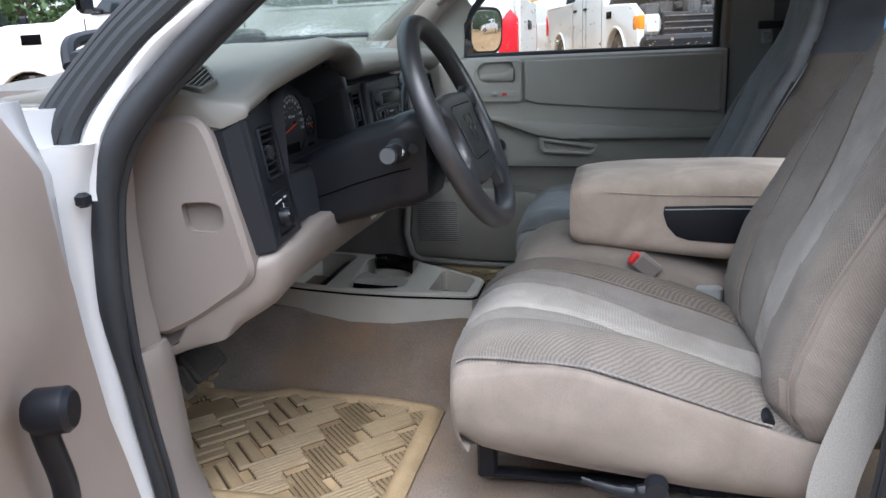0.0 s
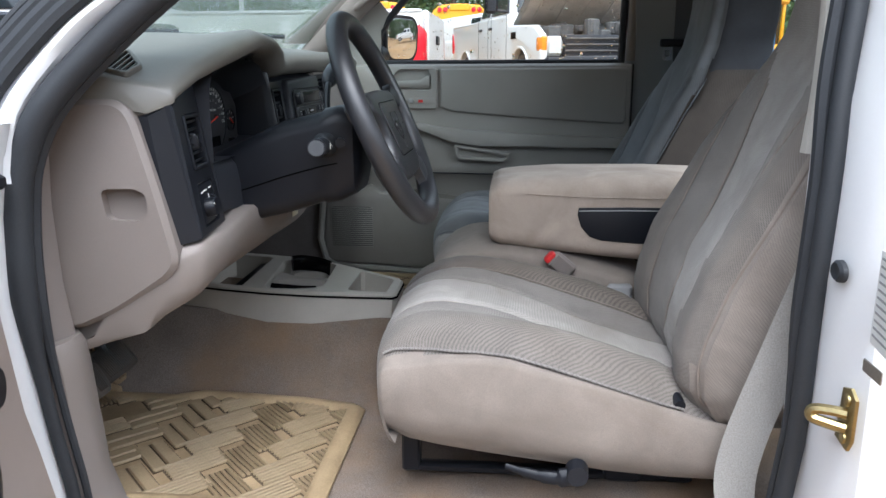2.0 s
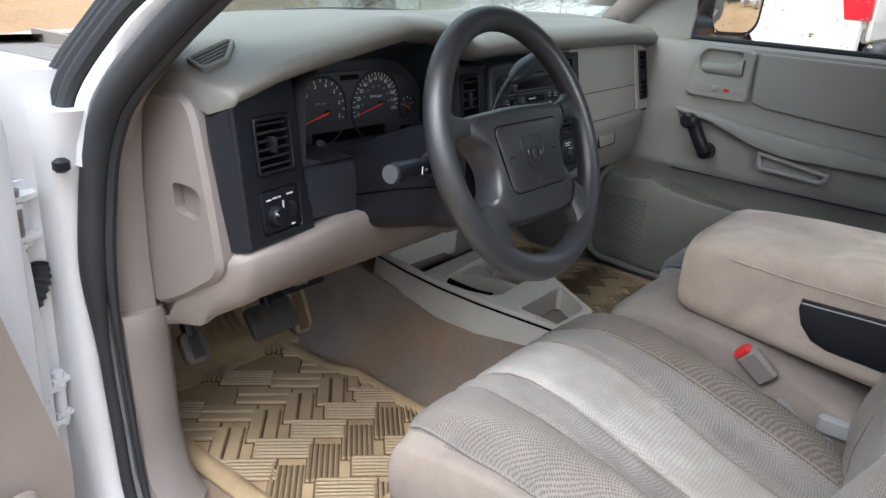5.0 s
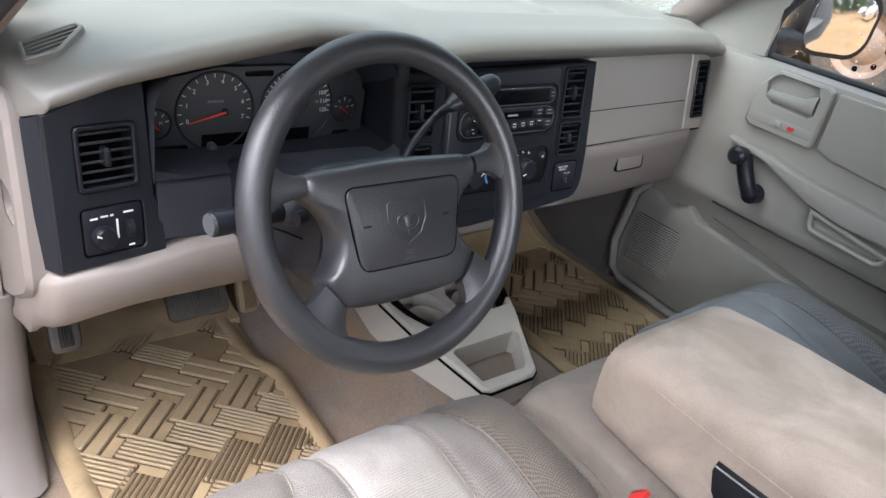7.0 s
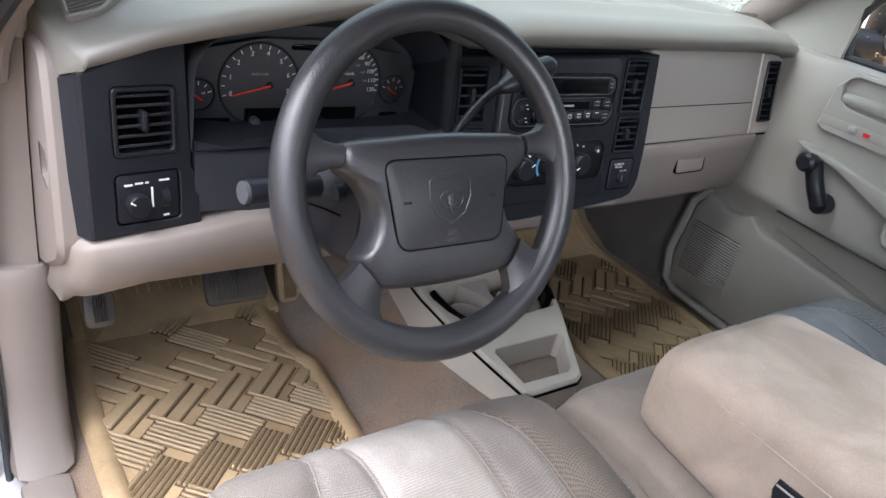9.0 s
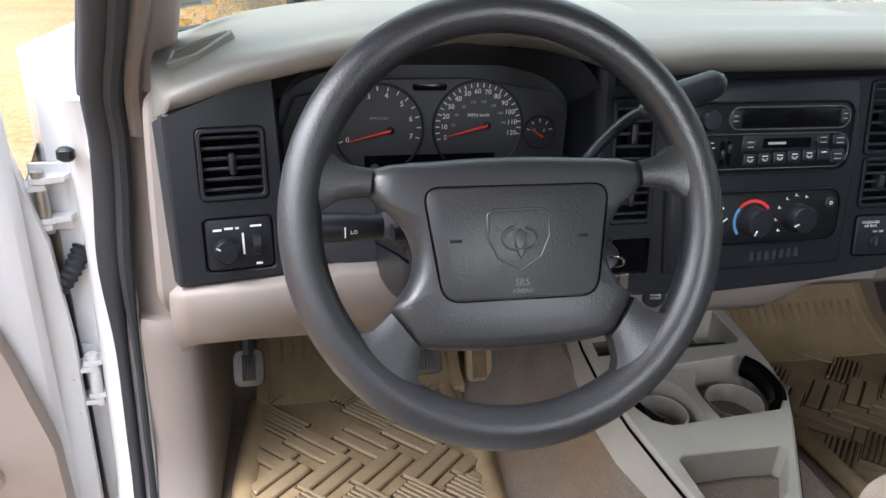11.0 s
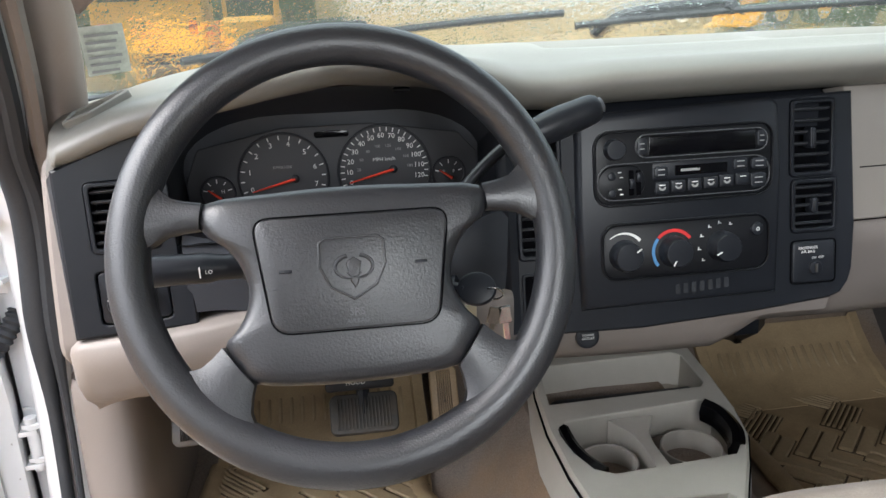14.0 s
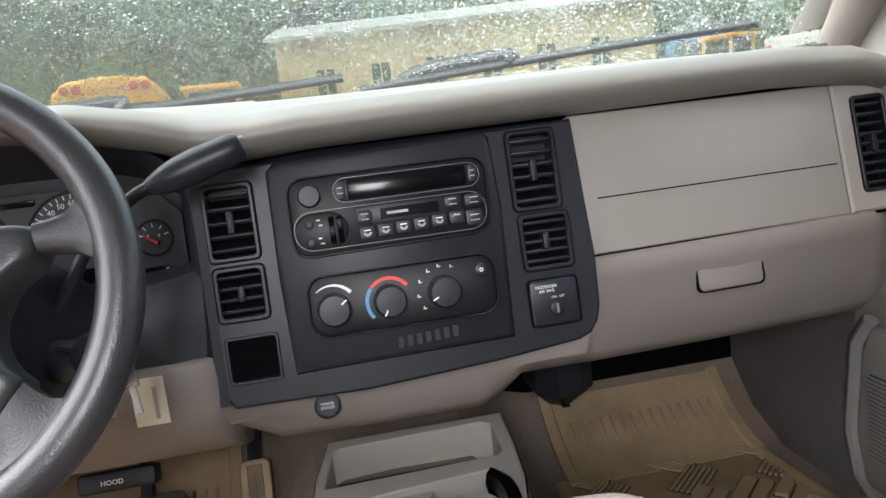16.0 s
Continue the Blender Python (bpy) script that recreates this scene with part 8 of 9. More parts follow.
GREYP = surf("grey_pole", (0.36, 0.34, 0.31), 0.9, 0.2, 3, 40, 0.2, 0.5, dist=0.01)
BLUEM = surf("blue_paint", (0.06, 0.2, 0.42), 0.5, 0.2, 2, 30, 0.05, 0.0)
BARK = surf("bark", (0.11, 0.085, 0.065), 0.95, 0.3, 3, 30, 0.3, 0.8, dist=0.02)


def leaf_material(name, a, b):
    m = bpy.data.materials.new(name)
    m.use_nodes = True
    n, l = m.node_tree.nodes, m.node_tree.links
    p = n["Principled BSDF"]
    geo = n.new("ShaderNodeNewGeometry")
    mx = n.new("ShaderNodeMix")
    mx.data_type = "RGBA"
    mx.inputs["A"].default_value, mx.inputs["B"].default_value = (*a, 1), (*b, 1)
    l.new(geo.outputs["Random Per Island"], mx.inputs["Factor"])
    l.new(mx.outputs["Result"], p.inputs["Base Color"])
    p.inputs["Roughness"].default_value = 0.7
    p.inputs["Subsurface Weight"].default_value = 0.0
    return m


LEAF = leaf_material("leaves", (0.045, 0.095, 0.035), (0.11, 0.18, 0.07))


def vehicle_pose(at, heading):
    """Local axes: x forward, y up, z to the vehicle's right; the origin at the rear, on the ground."""
    f = Vector((math.cos(radians(heading)), math.sin(radians(heading)), 0))
    return face_pose(Vector(at), (0, 0, 1), f)


def wheel_at(parent, m, f, side, half, r=0.40, material=SILVER):
    out = Matrix.Identity(4) if side > 0 else Matrix.Scale(-1, 4, (0, 0, 1))
    mm = m @ Matrix.Translation((f, r, 0)) @ out @ Matrix.Translation((0, 0, half - 0.27))
    bm = B()
    n = 28
    prof = ((0.58, 0.0), (0.9, 0.0), (1.0, 0.03), (1.0, 0.20), (0.93, 0.235), (0.62, 0.225), (0.60, 0.16))
    loft(bm, [[mm @ Vector((r * k * math.cos(2 * math.pi * i / n), r * k * math.sin(2 * math.pi * i / n), z)) for i in range(n)] for k, z in prof])
    w = part("wheel", bm, TYRE, parent, "dusty black tyre")
    bm = B()
    loft(bm, [[mm @ Vector((r * k * math.cos(2 * math.pi * i / n), r * k * math.sin(2 * math.pi * i / n), z)) for i in range(n)] for k, z in ((0.61, 0.13), (0.61, 0.205), (0.56, 0.20), (0.50, 0.17), (0.36, 0.165), (0.24, 0.20), (0.10, 0.205))])
    rm = part("rim", bm, material, w)
    for k in range(8):
        a = 2 * math.pi * k / 8
        bm = B()
        disc(bm, mm @ Matrix.Translation((r * 0.44 * math.cos(a), r * 0.44 * math.sin(a), 0)), r * 0.055, 0.15, 0.172, 8)
        part("rim_hole", bm, VOID, rm)


def truck(name, label, category, at, heading, paint=BODYW, W=2.0, bed=2.45, roof0=2.6, roof1=3.7, base=4.35, nose=6.0, axles=(1.2, 5.1), rail=1.34, belt=1.38, roof=1.98,
          hood=1.36, windows=((3.25, 4.15),), rear_glass=True, hood_up=False, wheel_r=0.40, rim_mat=SILVER, grille=BEZEL, mirror=True, group="parked vehicles", tail=True):
    """A parked pickup, van or wagon; with bed=0 the cabin runs to the tail."""
    m = vehicle_pose(at, heading)
    v = thing(name, label, category, at, group)
    h = W / 2
    low = 0.50

    def arch(f, r):
        return [(f + r * math.cos(a), max(low, wheel_r + r * math.sin(a))) for a in np.linspace(math.pi, 0, 12)]
    ra = wheel_r + 0.09
    # flanks with wheel arches
    for s in (-1, 1):
        out = [(0.02, low)] + arch(axles[0], ra) + arch(axles[1], ra) + [(nose - 0.06, low), (nose, low + 0.25), (nose - 0.02, hood - 0.20), (nose - 0.35, hood - 0.05), (base, hood), (base - 0.05, belt), (max(bed, 0.03), belt), (max(bed, 0.03) - 0.01, rail), (0.0, rail)]
        bm = B()
        slab(bm, m @ Matrix.Scale(s, 4, (0, 0, 1)), out, h - 0.09, h, 0.03)
        part("flank", bm, paint, v)
        for f in axles:
            bm = B()
            tube(bm, [m @ Vector((x, y, s * (h - 0.005))) for x, y in arch(f, ra - 0.005)], 0.022, 6)
            part("wheel_arch", bm, paint, v)
    bm = B()
    box(bm, (nose * 0.5, low + 0.16, 0), (nose - 0.3, 0.28, W - 0.75), m, 0.05)
    for f in axles:
        box(bm, (f, wheel_r, 0), (0.16, 0.16, W - 0.3), m, 0.04)
    part("chassis", bm, VOID, v)
    # tail: load bed or closed rear
    if bed > 0:
        bm = B()
        box(bm, (bed / 2, 0.82, 0), (bed - 0.02, 0.05, W - 0.18), m)
        box(bm, (bed - 0.03, 1.08, 0), (0.05, 0.52, W - 0.18), m, 0.01)
        for s in (-1, 1):
            box(bm, (bed / 2, rail + 0.005, s * (h - 0.06)), (bed - 0.02, 0.05, 0.11), m, 0.015)
        part("load_bed", bm, paint, v)
        bm = B()
        box(bm, (0.0, (rail + 0.66) / 2 + 0.03, 0), (0.07, rail - 0.66, W - 0.36), m, 0.02)
        gate = part("tailgate", bm, paint, v)
        bm = B()
        box(bm, (-0.04, rail - 0.22, 0), (0.02, 0.09, 0.26), m, 0.01)
        part("handle", bm, BLACK, gate)
    bm = B()
    box(bm, (-0.10, 0.58, 0), (0.16, 0.22, W - 0.1), m, 0.03)
    part("rear_bumper", bm, BLACK if bed > 0 else grille, v)
    if tail:
        for s in (-1, 1):
            bm = B()
            pts = [(-0.012, 0.86), (0.15, 0.86), (0.19, 1.0), (0.15, 1.10), (0.09, rail - 0.15), (0.04, rail - 0.10), (-0.012, rail - 0.18)]
            slab(bm, m @ Matrix.Scale(s, 4, (0, 0, 1)), [(x - 0.012, y) for x, y in pts], h - 0.16, h + 0.012, 0.008)
            part("tail_lamp", bm, LAMP_RED, v, "red tail lamp")
    # cabin
    c0 = max(bed, 0.0)
    hb, ht = h - 0.045, h - 0.24
    rings = []
    for u, f0, f1, hw, rr in ((belt - 0.25, c0, base, hb, 0.06), (belt, c0, base, hb, 0.08), (roof - 0.10, roof0 - 0.05, roof1 + 0.10, ht + 0.045, 0.12), (roof - 0.03, roof0, roof1, ht, 0.16), (roof, roof0 + 0.14, roof1 - 0.2, ht - 0.16, 0.2)):
        rings.append([m @ Vector((x + (f0 + f1) / 2, u, z)) for x, z in rrect(f1 - f0, hw * 2, rr, 4)])
    bm = B()
    loft(bm, rings)
    cabin = part("cabin", bm, paint, v)

    def pane(quad, nm="window", parent=cabin):
        q = [Vector(p) for p in quad]
        nrm = (q[1] - q[0]).cross(q[3] - q[0]).normalized()
        mid = sum(q, Vector()) / 4
        if nrm.dot(mid - Vector((mid.x if abs(nrm.x) < 0.5 else (c0 + base) / 2, 1.0, 0))) < 0:
            nrm = -nrm
        bm = B()
        loft(bm, [[m @ (p.lerp(mid, k) + nrm * d) for p in q] for k, d in ((0, -0.01), (0.0, 0.012), (0.03, 0.02))])
        ob = part(nm, bm, BLACK, parent)
        bm = B()
        loft(bm, [[m @ (p.lerp(mid, 0.05) + nrm * d) for p in q] for d in (0.0, 0.024)])
        part("pane", bm, TINT, ob)
    ub, ut = belt + 0.03, roof - 0.13

    def side_z(u):
        return hb + (ht + 0.045 - hb) * (u - belt) / (roof - 0.10 - belt)
    for s in (-1, 1):
        for k, (f0, f1) in enumerate(windows):
            # the foremost window leans with the windscreen
            lean = 0.42 if k == len(windows) - 1 else 0.02
            pane([(f0, ub, s * side_z(ub)), (f1 + lean * 0.6, ub, s * side_z(ub)), (f1 - lean * 0.35, ut, s * side_z(ut)), (f0 + 0.02, ut, s * side_z(ut))])
            bm = B()
            box(bm, (f0 + 0.12, belt - 0.17, s * (h + 0.012)), (0.18, 0.045, 0.03), m, 0.012)
            part("door_handle", bm, BLACK, v)
            bm = B()
            for fx in (f0 - 0.06, f1 + 0.30):
                box(bm, (fx, (low + belt) / 2 + 0.05, s * (h + 0.0005)), (0.012, belt - low - 0.1, 0.004), m)
            part("door_gap", bm, VOID, v)
        if mirror:
            bm = B()
            f1 = windows[-1][1] + 0.12
            box(bm, (f1, belt + 0.16, s * (h + 0.20)), (0.10, 0.27, 0.20), m, 0.04)
            tube(bm, [m @ Vector((f1, belt + 0.06, s * (h - 0.05))), m @ Vector((f1, belt + 0.08, s * (h + 0.16)))], 0.025, 6)
            part("wing_mirror", bm, BLACK, v)

    def fore(u, off):
        return base + (roof1 + 0.10 - base) * (u - belt) / (roof - 0.10 - belt) + off
    pane([(fore(ub, 0.0), ub, -hb + 0.1), (fore(ub, 0.0), ub, hb - 0.1), (fore(ut, 0.0), ut, ht - 0.04), (fore(ut, 0.0), ut, -ht + 0.04)], "windscreen")
    if rear_glass:
        def aft(u):
            return c0 + (roof0 - 0.05 - c0) * (u - belt) / (roof - 0.10 - belt)
        pane([(aft(ub), ub, -hb + 0.12), (aft(ub), ub, hb - 0.12), (aft(ut), ut, ht - 0.05), (aft(ut), ut, -ht + 0.05)], "rear_window")
    # nose
    def hood_row(f, u):
        return [Vector((f, u - 0.09, -h + 0.03)), Vector((f, u - 0.01, -h + 0.12)), Vector((f, u + 0.03, -0.35)), Vector((f, u + 0.035, 0.35)), Vector((f, u - 0.01, h - 0.12)), Vector((f, u - 0.09, h - 0.03))]
    rows = [hood_row(base - 0.08, hood + 0.01), hood_row((base + nose) / 2, hood + 0.01), hood_row(nose - 0.3, hood - 0.04), hood_row(nose - 0.04, hood - 0.14)]
    lift = Matrix.Identity(4)
    if hood_up:
        hinge = Vector((base - 0.02, hood + 0.02, 0))
        lift = Matrix.Translation(hinge) @ Matrix.Rotation(radians(29), 4, Vector((0, 0, 1))) @ Matrix.Translation(-hinge)
    bm = B()
    loft(bm, [[m @ (lift @ p) for p in r] for r in rows] + [[m @ (lift @ (p - Vector((0, 0.045, 0)))) for p in r] for r in reversed(rows)], closed=False, cap=False)
    hd = part("hood", bm, paint, v, "raised hood" if hood_up else "")
    if hood_up:
        bm = B()
        for z in (-0.55, -0.18, 0.18, 0.55):
            box(bm, ((base + nose) / 2, hood - 0.055, z), (nose - base - 0.35, 0.03, 0.26), m @ lift, 0.012)
        part("hood_liner", bm, UNDERHOOD, hd, "dusty beige hood underside")
        bm = B()
        loft(bm, [[m @ (lift @ (Vector((f, hood - 0.062, z)))) for z in (-h + 0.12, h - 0.12)] for f in (base + 0.02, nose - 0.12)], closed=False, cap=False)
        part("hood_underside", bm, UNDERHOOD, hd)
        rnd = random.Random(5)
        bm = B()
        for k in range(46):
            box(bm, (base + 0.1 + rnd.random() * (nose - base - 0.35), hood - 0.30 + rnd.random() * 0.22, (rnd.random() - 0.5) * (W - 0.5)),
                (0.1 + rnd.random() * 0.2, 0.08 + rnd.random() * 0.18, 0.1 + rnd.random() * 0.2), m, 0.02)
        part("engine", bm, ENGINE, v, "cluttered grimy engine bay")
    bm = B()
    box(bm, (nose - 0.03, hood - 0.36, 0), (0.08, 0.34, W - 0.62), m, 0.03)
    g = part("grille", bm, grille, v)
    for k in range(4):
        bm = B()
        box(bm, (nose + 0.015, hood - 0.48 + k * 0.08, 0), (0.02, 0.022, W - 0.7), m, 0.006)
        part("grille_bar", bm, ENGINE if hood_up else SILVER if grille is BEZEL else paint, g)
    for s in (-1, 1):
        bm = B()
        box(bm, (nose - 0.05, hood - 0.34, s * (h - 0.20)), (0.14, 0.26, 0.24), m, 0.04)
        lamp = part("headlight", bm, LAMP_CLEAR, v)
        bm = B()
        box(bm, (nose - 0.10, hood - 0.31, s * (h - 0.055)), (0.20, 0.22, 0.12), m, 0.03)
        part("turn_signal", bm, LAMP_AMBER, lamp, "amber corner lens")
    bm = B()
    box(bm, (nose + 0.02, 0.62, 0), (0.18, 0.24, W - 0.08), m, 0.05)
    part("front_bumper", bm, BLACK if hood_up or grille is not BEZEL else SILVER, v)
    for s in (-1, 1):
        bm = B()
        box(bm, (base + 0.28, hood - 0.16, s * (h + 0.004)), (0.24, 0.10, 0.012), m, 0.004)
        part("fender_vent", bm, VOID, v)
    for f in axles:
        for s in (-1, 1):
            wheel_at(v, m, f, s, h, wheel_r, rim_mat)
    return v


G = lambda x, y: (x, y, ground_height(x, y))
crew = truck("pickup_truck", "white extended-cab fleet pickup with muddy wheels, parked alongside", "pickup truck", (6.30, 0.64, 0.36), 90.5, roof1=3.95, base=4.72, windows=((2.66, 3.08), (3.20, 4.04)), rim_mat=MUDRIM, wheel_r=0.41)
bm = B()
box(bm, (1.70, 1.60, -0.9), (0.04, 0.55, 0.04), vehicle_pose((6.30, 0.64, 0.36), 90.5), 0.01)
part("rack_post", bm, BODYW, crew)
truck("pickup_truck", "white pickup seen from its tailgate, black rear bumper", "pickup truck", (9.1, 12.1, ground_height(9.1, 12.1)), 24, bed=2.05, roof0=2.15, roof1=3.6, base=4.25, nose=5.9, axles=(1.1, 4.9), windows=((2.35, 2.95), (3.1, 4.0)))
truck("pickup_truck", "white four-door pickup standing at the woods", "pickup truck", G(9.0, -9.5), 207, bed=1.9, roof0=2.0, roof1=3.6, base=4.2, nose=5.6, axles=(1.1, 4.6), windows=((2.15, 2.75), (2.9, 3.9)))
truck("cargo_van", "white cargo van with an amber corner lamp", "van", G(22.9, 1.75), 207, W=2.0, bed=0, roof0=0.08, roof1=3.75, base=4.3, nose=5.1, axles=(1.0, 4.3), rail=1.38, belt=1.30, roof=2.0, hood=1.25, windows=((3.2, 3.95),), rear_glass=True, grille=SILVER)
truck("white_suv", "white sport utility vehicle facing the yard", "suv", G(29.6, 2.1), 184, W=1.9, bed=0, roof0=0.25, roof1=2.7, base=3.3, nose=4.6, axles=(0.9, 3.75), rail=1.1, belt=1.1, roof=1.8, hood=1.1, windows=((0.5, 1.4), (1.5, 2.3), (2.4, 3.0)), grille=BLACK)
truck("pickup_truck", "white pickup with its hood propped open over a grimy engine", "pickup truck", G(14.37, 0.16), 197, paint=BODYW, W=1.95, bed=2.0, roof0=2.1, roof1=3.4, base=4.0, nose=5.55, axles=(1.1, 4.6), hood=1.22, windows=((2.2, 2.7), (2.85, 3.6)), hood_up=True)


def school_bus(at, heading, L=9.0, H=2.75, W=2.4, label="yellow school bus with red warning lamps on its roof", rear=False):
    m = vehicle_pose(at, heading)
    v = thing("school_bus", label, "school bus", at, "parked buses")
    h = W / 2
    bm = B()
    prof = [(-h, 0.45), (-h, H - 0.55), (-h + 0.07, H - 0.3), (-h + 0.35, H - 0.06), (0, H), (h - 0.35, H - 0.06), (h - 0.07, H - 0.3), (h, H - 0.55), (h, 0.45)]
    loft(bm, [[m @ Vector((f, u * k + (1 - k) * 1.4, z * k)) for z, u in prof] for f, k in ((0, 0.95), (0.12, 1), (L - 0.12, 1), (L, 0.95))])
    part("body", bm, BUSY, v)
    for s in (-1, 1):
        for k in range(int(L / 0.85) - 1):
            bm = B()
            box(bm, (0.6 + k * 0.85, H - 0.85, s * h), (0.68, 0.52, 0.03), m, 0.012)
            part("window", bm, TINT, v)
        for u in (0.75, 1.15):
            bm = B()
            box(bm, (L / 2, u, s * (h + 0.01)), (L - 0.3, 0.05, 0.02), m)
            part("rub_rail", bm, BLACK, v)
        for f in (1.9, L - 1.2):
            wheel_at(v, m, f, s, h, 0.45, BUSY)
    for f, sg in ((0.0, -1), (L, 1)):
        for z in (-0.55, 0.55):
            bm = B()
            box(bm, (f, H - 0.95, z), (0.05, 0.6, 0.9), m, 0.02)
            part("end_window", bm, TINT, v)
        bm = B()
        box(bm, (f - sg * 0.02, H - 0.16, 0), (0.12, 0.28, 0.85), m, 0.03)
        part("sign_box", bm, BUSY, v)
        for z in (-0.85, -0.6, 0.6, 0.85):
            bm = B()
            disc(bm, m @ Matrix.Translation((f + sg * 0.0, H - 0.26, z)) @ Matrix.Rotation(radians(90 * sg), 4, "Y"), 0.10, -0.02, 0.07, 14, 0.01)
            part("warning_lamp", bm, LAMP_RED, v)
        for z in (-0.95, 0.95):
            bm = B()
            box(bm, (f + sg * 0.01, 1.15, z), (0.05, 0.3, 0.18), m, 0.02)
            part("lamp", bm, LAMP_RED if sg < 0 else LAMP_CLEAR, v)
        bm = B()
        box(bm, (f, 0.5, 0), (0.15, 0.25, W - 0.1), m, 0.03)
        part("bumper", bm, BLACK, v)


school_bus(G(40.0, 6.6), 186, H=3.2)
school_bus(G(40.4, 3.2), 186, H=3.15)
school_bus((-4.5, 17.4, 0.15), 97, L=8, H=3.0, label="yellow school bus seen from its back")


def loader(at, heading, paint=BUSY, s=1.0, label="yellow wheel loader parked at the yard's end"):
    """A small wheeled loader: chassis, cab on posts, boom and bucket."""
    m = vehicle_pose(at, heading) @ Matrix.Scale(s, 4)
    v = thing("wheel_loader", label, "loader", at, "yard machines")
    bm = B()
    box(bm, (1.0, 1.05, 0), (1.9, 0.7, 1.3), m, 0.12)
    box(bm, (2.6, 0.95, 0), (1.6, 0.5, 0.9), m, 0.1)
    part("chassis", bm, paint, v)
    bm = B()
    box(bm, (1.75, 1.95, 0), (1.15, 1.25, 1.15), m, 0.06)
    part("cab_glass", bm, TINT, v)
    for f in (1.15, 2.35):
        for z in (-0.6, 0.6):
            bm = B()
            box(bm, (f, 1.95, z), (0.1, 1.35, 0.1), m, 0.02)
            part("cab_post", bm, paint, v)
    bm = B()
    box(bm, (1.75, 2.66, 0), (1.5, 0.14, 1.4), m, 0.04)
    part("cab_roof", bm, paint, v)
    for z in (-0.55, 0.55):
        bm = B()
        tube(bm, [m @ Vector(p) for p in ((2.2, 1.5, z), (3.1, 1.55, z), (3.9, 0.75, z))], 0.11, 8)
        part("boom_arm", bm, paint, v)
    bm = B()
    prof = [(4.5, 0.12), (3.95, 0.2), (3.75, 0.55), (3.95, 0.95), (4.15, 1.0), (3.98, 0.6), (4.1, 0.3), (4.5, 0.18)]
    loft(bm, [[m @ Vector((x, y, z)) for x, y in prof] for z in (-1.0, 1.0)])
    part("bucket", bm, paint, v)
    for f in (0.75, 2.9):
        for sd in (-1, 1):
            wheel_at(v, m, f, sd, 1.0, 0.62, paint)


loader((-2.35, 17.5, 0.1), 92)
loader(G(10.9, 16.6), 200, s=0.65, label="small yellow loader beside the tan building")
loader(G(19.5, -7.4), 120, s=0.8, label="yellow machine behind the parked trucks")
bm = B()
box(bm, (0, 1.0, 0), (2.4, 1.9, 1.8), vehicle_pose(G(19.2, -5.4), 20), 0.05)
blue = thing("storage_bin", "blue steel storage bin beside the yellow machine", "bin", G(19.2, -5.4))
part("bin_body", bm, BLUEM, blue)
bm = B()
for k in range(7):
    box(bm, (-1.05 + k * 0.35, 1.0, 0), (0.07, 1.8, 1.88), vehicle_pose(G(19.2, -5.4), 20), 0.015)
part("bin_rib", bm, BLUEM, blue)

truck("pickup_truck", "blue pickup standing among the yard machines", "pickup truck", G(8.7, 20.4), -50, paint=BLUEM, bed=1.9, roof0=2.0, roof1=3.2, base=3.8, nose=5.3, axles=(1.1, 4.4), windows=((2.2, 3.5),))

# tan building at the end of the yard
shop = thing("shop_building", "long tan metal workshop with small dark windows", "building", (5, 29, 0))
SM = face_pose((-1.0, 26.0, 0), (0, 0, 1), (1, -0.13, 0))
holes = [(1.6 + 1.9 * k, 2.35) for k in range(6)]
bm = B()
box(bm, (6.5, 2.3, -3.0), (13.0, 4.7, 6.0), SM, 0.02)
wall = part("wall", bm, TANWALL, shop)
for k in range(26):
    bm = B()
    box(bm, (0.25 + 0.5 * k, 2.3, 0.012), (0.05, 4.6, 0.03), SM, 0.01)
    part("siding_rib", bm, TANWALL, wall)
bm = B()
prof = [(4.55, 0.35), (5.3, -3.0), (4.55, -6.3), (4.68, -6.3), (5.44, -3.0), (4.68, 0.35)]
loft(bm, [[SM @ Vector((f, u, z)) for u, z in prof] for f in (-0.3, 13.3)])
part("roof", bm, ROOFM, shop)
for k, (f, u) in enumerate(holes):
    bm = B()
    box(bm, (f, u + 0.7, 0.02), (0.8, 1.1, 0.08), SM, 0.02)
    wn_ = part("window", bm, TANWALL, shop)
    for dx in (-0.17, 0.17):
        bm = B()
        box(bm, (f + dx, u + 0.7, 0.05), (0.28, 0.9, 0.04), SM)
        part("pane", bm, TINT, wn_)

# utility poles
for at, mt, hgt, lab in ((G(19.5, -0.72), WOODP, 9, "brown wooden utility pole"), (G(13.7, 9.2), GREYP, 8, "grey weathered utility pole")):
    pole = thing("utility_pole", lab, "pole", at)
    bm = B()
    tube(bm, [Vector(at) + Vector((0, 0, -0.3)), Vector(at) + Vector((0, 0, hgt))], [0.15, 0.11], 12)
    part("shaft", bm, mt, pole)
    bm = B()
    box(bm, (at[0], at[1], at[2] + hgt - 0.6), (0.1, 1.8, 0.12), None, 0.02)
    part("cross_arm", bm, mt, pole)

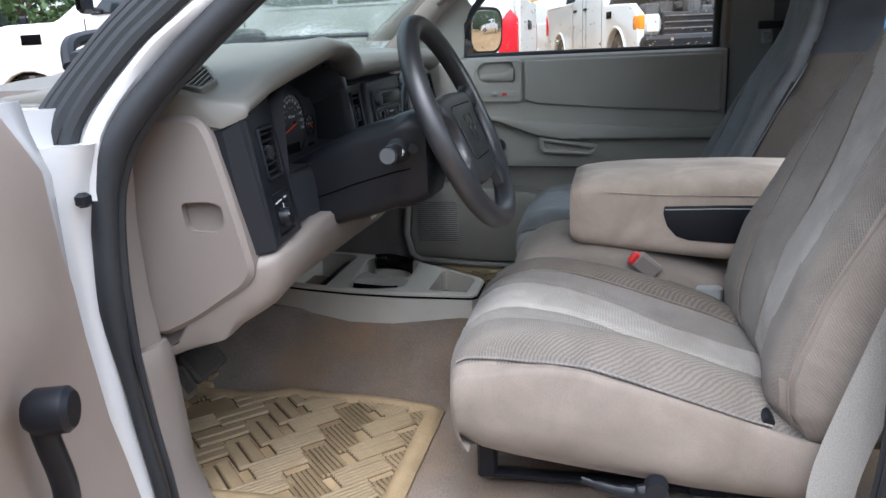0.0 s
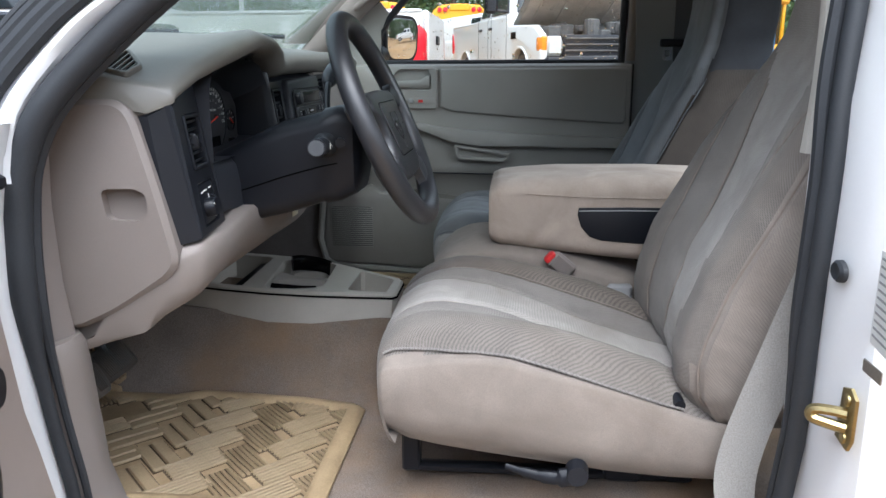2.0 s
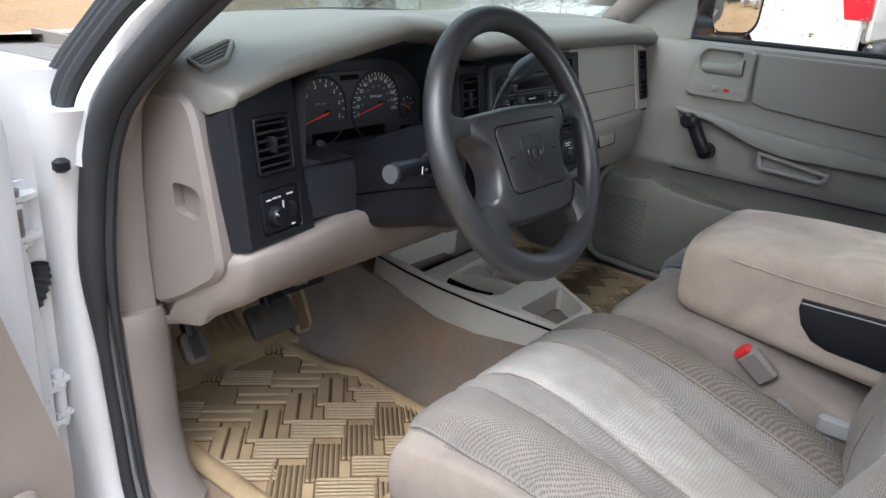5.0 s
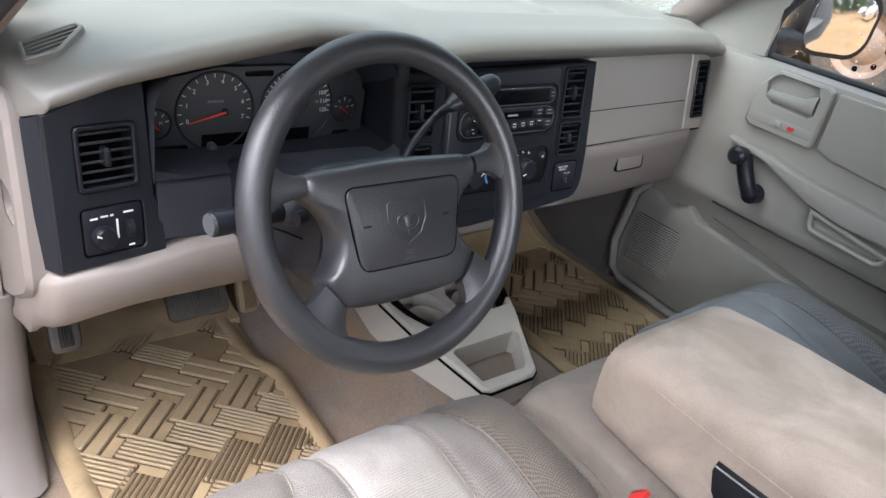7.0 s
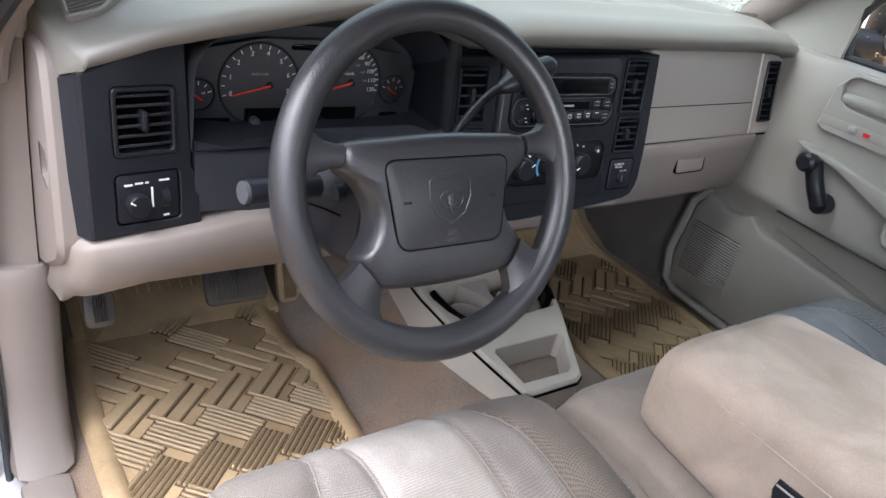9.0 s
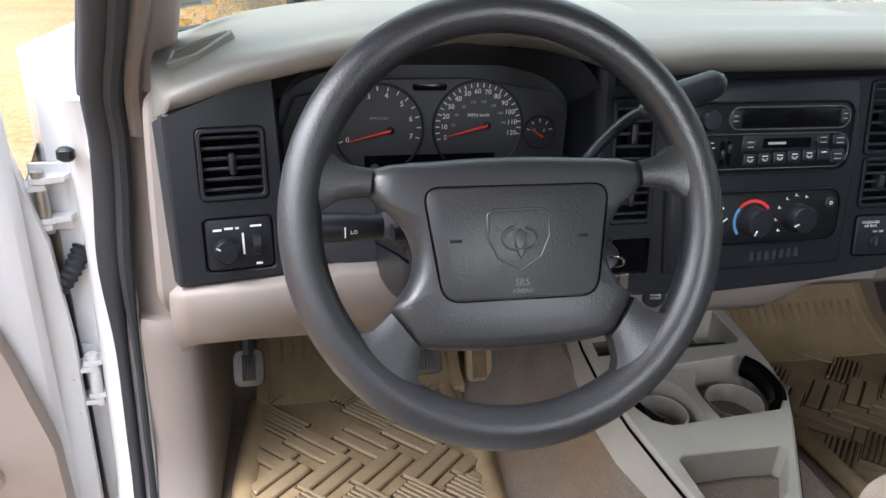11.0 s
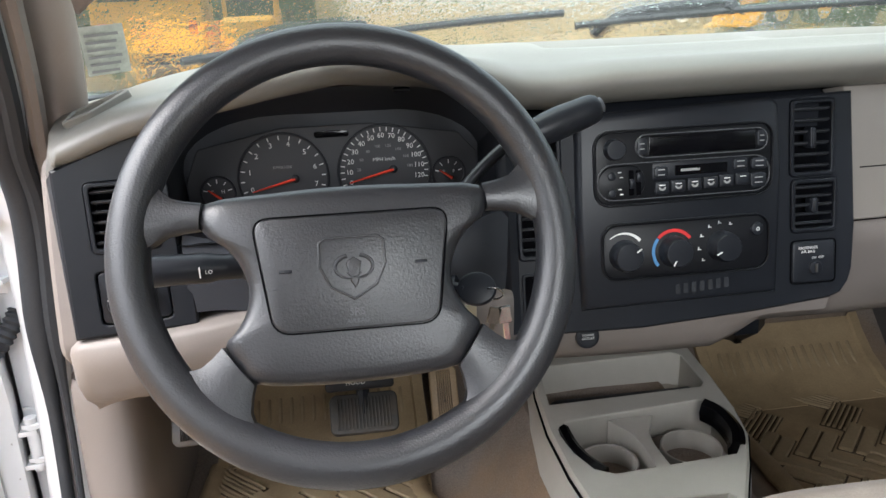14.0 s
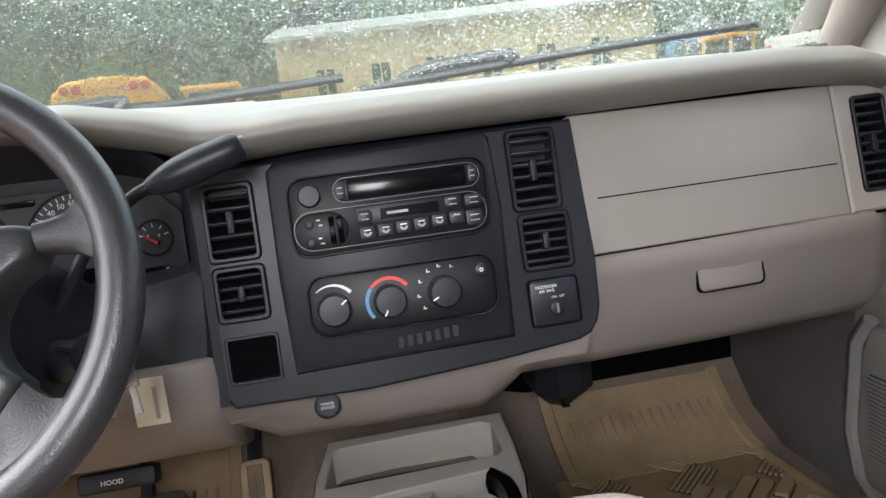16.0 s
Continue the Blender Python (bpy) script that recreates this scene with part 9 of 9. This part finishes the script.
# woods round the yard: trunks, limbs and many small leaf clumps
rnd = random.Random(11)
verts, faces, tv = [], [], B()
for k in range(330):
    far = k >= 190
    a = radians(360 * (k % 190 + rnd.random()) / (100 if far else 190))
    d = (52 + 8 * rnd.random()) if far else (34 + 16 * rnd.random())
    if k >= 290:
        # a denser stand beyond the buses
        a, d = radians(88 + 45 * (k - 290 + rnd.random()) / 40), 38 + 6 * rnd.random()
    x, y = d * math.cos(a), d * math.sin(a)
    if 20 < y and -6 < x < 17:
        y = max(y, 36 + 6 * rnd.random())
    z0 = ground_height(x, y)
    hgt = 9.0 + 7.0 * rnd.random() + (4.0 if far else 0.0)
    lean = (rnd.uniform(-0.6, 0.6), rnd.uniform(-0.6, 0.6))
    top = Vector((x + lean[0], y + lean[1], z0 + hgt * 0.9))
    tube(tv, [Vector((x, y, z0 - 0.2)), Vector((x, y, z0 + hgt * 0.4)).lerp(top, 0.1), top], [0.2, 0.14, 0.03], 6)
    cl = []
    for j in range(19):
        u = 0.12 + 0.88 * rnd.random()
        spread = (0.30 if u < 0.8 else 0.18) * hgt * (1.15 - 0.6 * abs(u - 0.45))
        b = rnd.random() * 2 * math.pi
        rr = spread * math.sqrt(rnd.random())
        c = Vector((x + rr * math.cos(b), y + rr * math.sin(b), z0 + hgt * u))
        cl.append((c, 0.10 * hgt * (0.7 + 0.7 * rnd.random())))
        if j < 5:
            tube(tv, [Vector((x, y, z0 + hgt * max(0.1, u - 0.15))), c], [0.07, 0.02], 4)
    for c, r in cl:
        for q in range(40 if far else 105):
            n = Vector((rnd.gauss(0, 1), rnd.gauss(0, 1), rnd.gauss(0, 0.8)))
            p = c + n.normalized() * r * (0.35 + 0.75 * rnd.random())
            e1 = Vector((rnd.gauss(0, 1), rnd.gauss(0, 1), rnd.gauss(0, 1))).normalized()
            e2 = e1.cross(Vector((rnd.gauss(0, 1), rnd.gauss(0, 1), rnd.gauss(0, 1)))).normalized()
            sz = (0.28 + 0.35 * rnd.random()) if far else (0.08 + 0.16 * rnd.random())
            i = len(verts)
            verts += [p - e1 * sz, p + e2 * sz * 0.6, p + e1 * sz, p - e2 * sz * 0.5]
            faces.append((i, i + 1, i + 2, i + 3))
woods = thing("woods", "green leafy trees crowding round the yard", "trees", (0, 0, 0), kind="stuff")
part("trunks", tv, BARK, woods, kind="stuff")
me = bpy.data.meshes.new("leaves")
me.from_pydata([tuple(p) for p in verts], [], faces)
me.materials.append(LEAF)
ob = new("leaves", me)
ob.parent = woods
tagged(ob, "", "", "", "stuff")
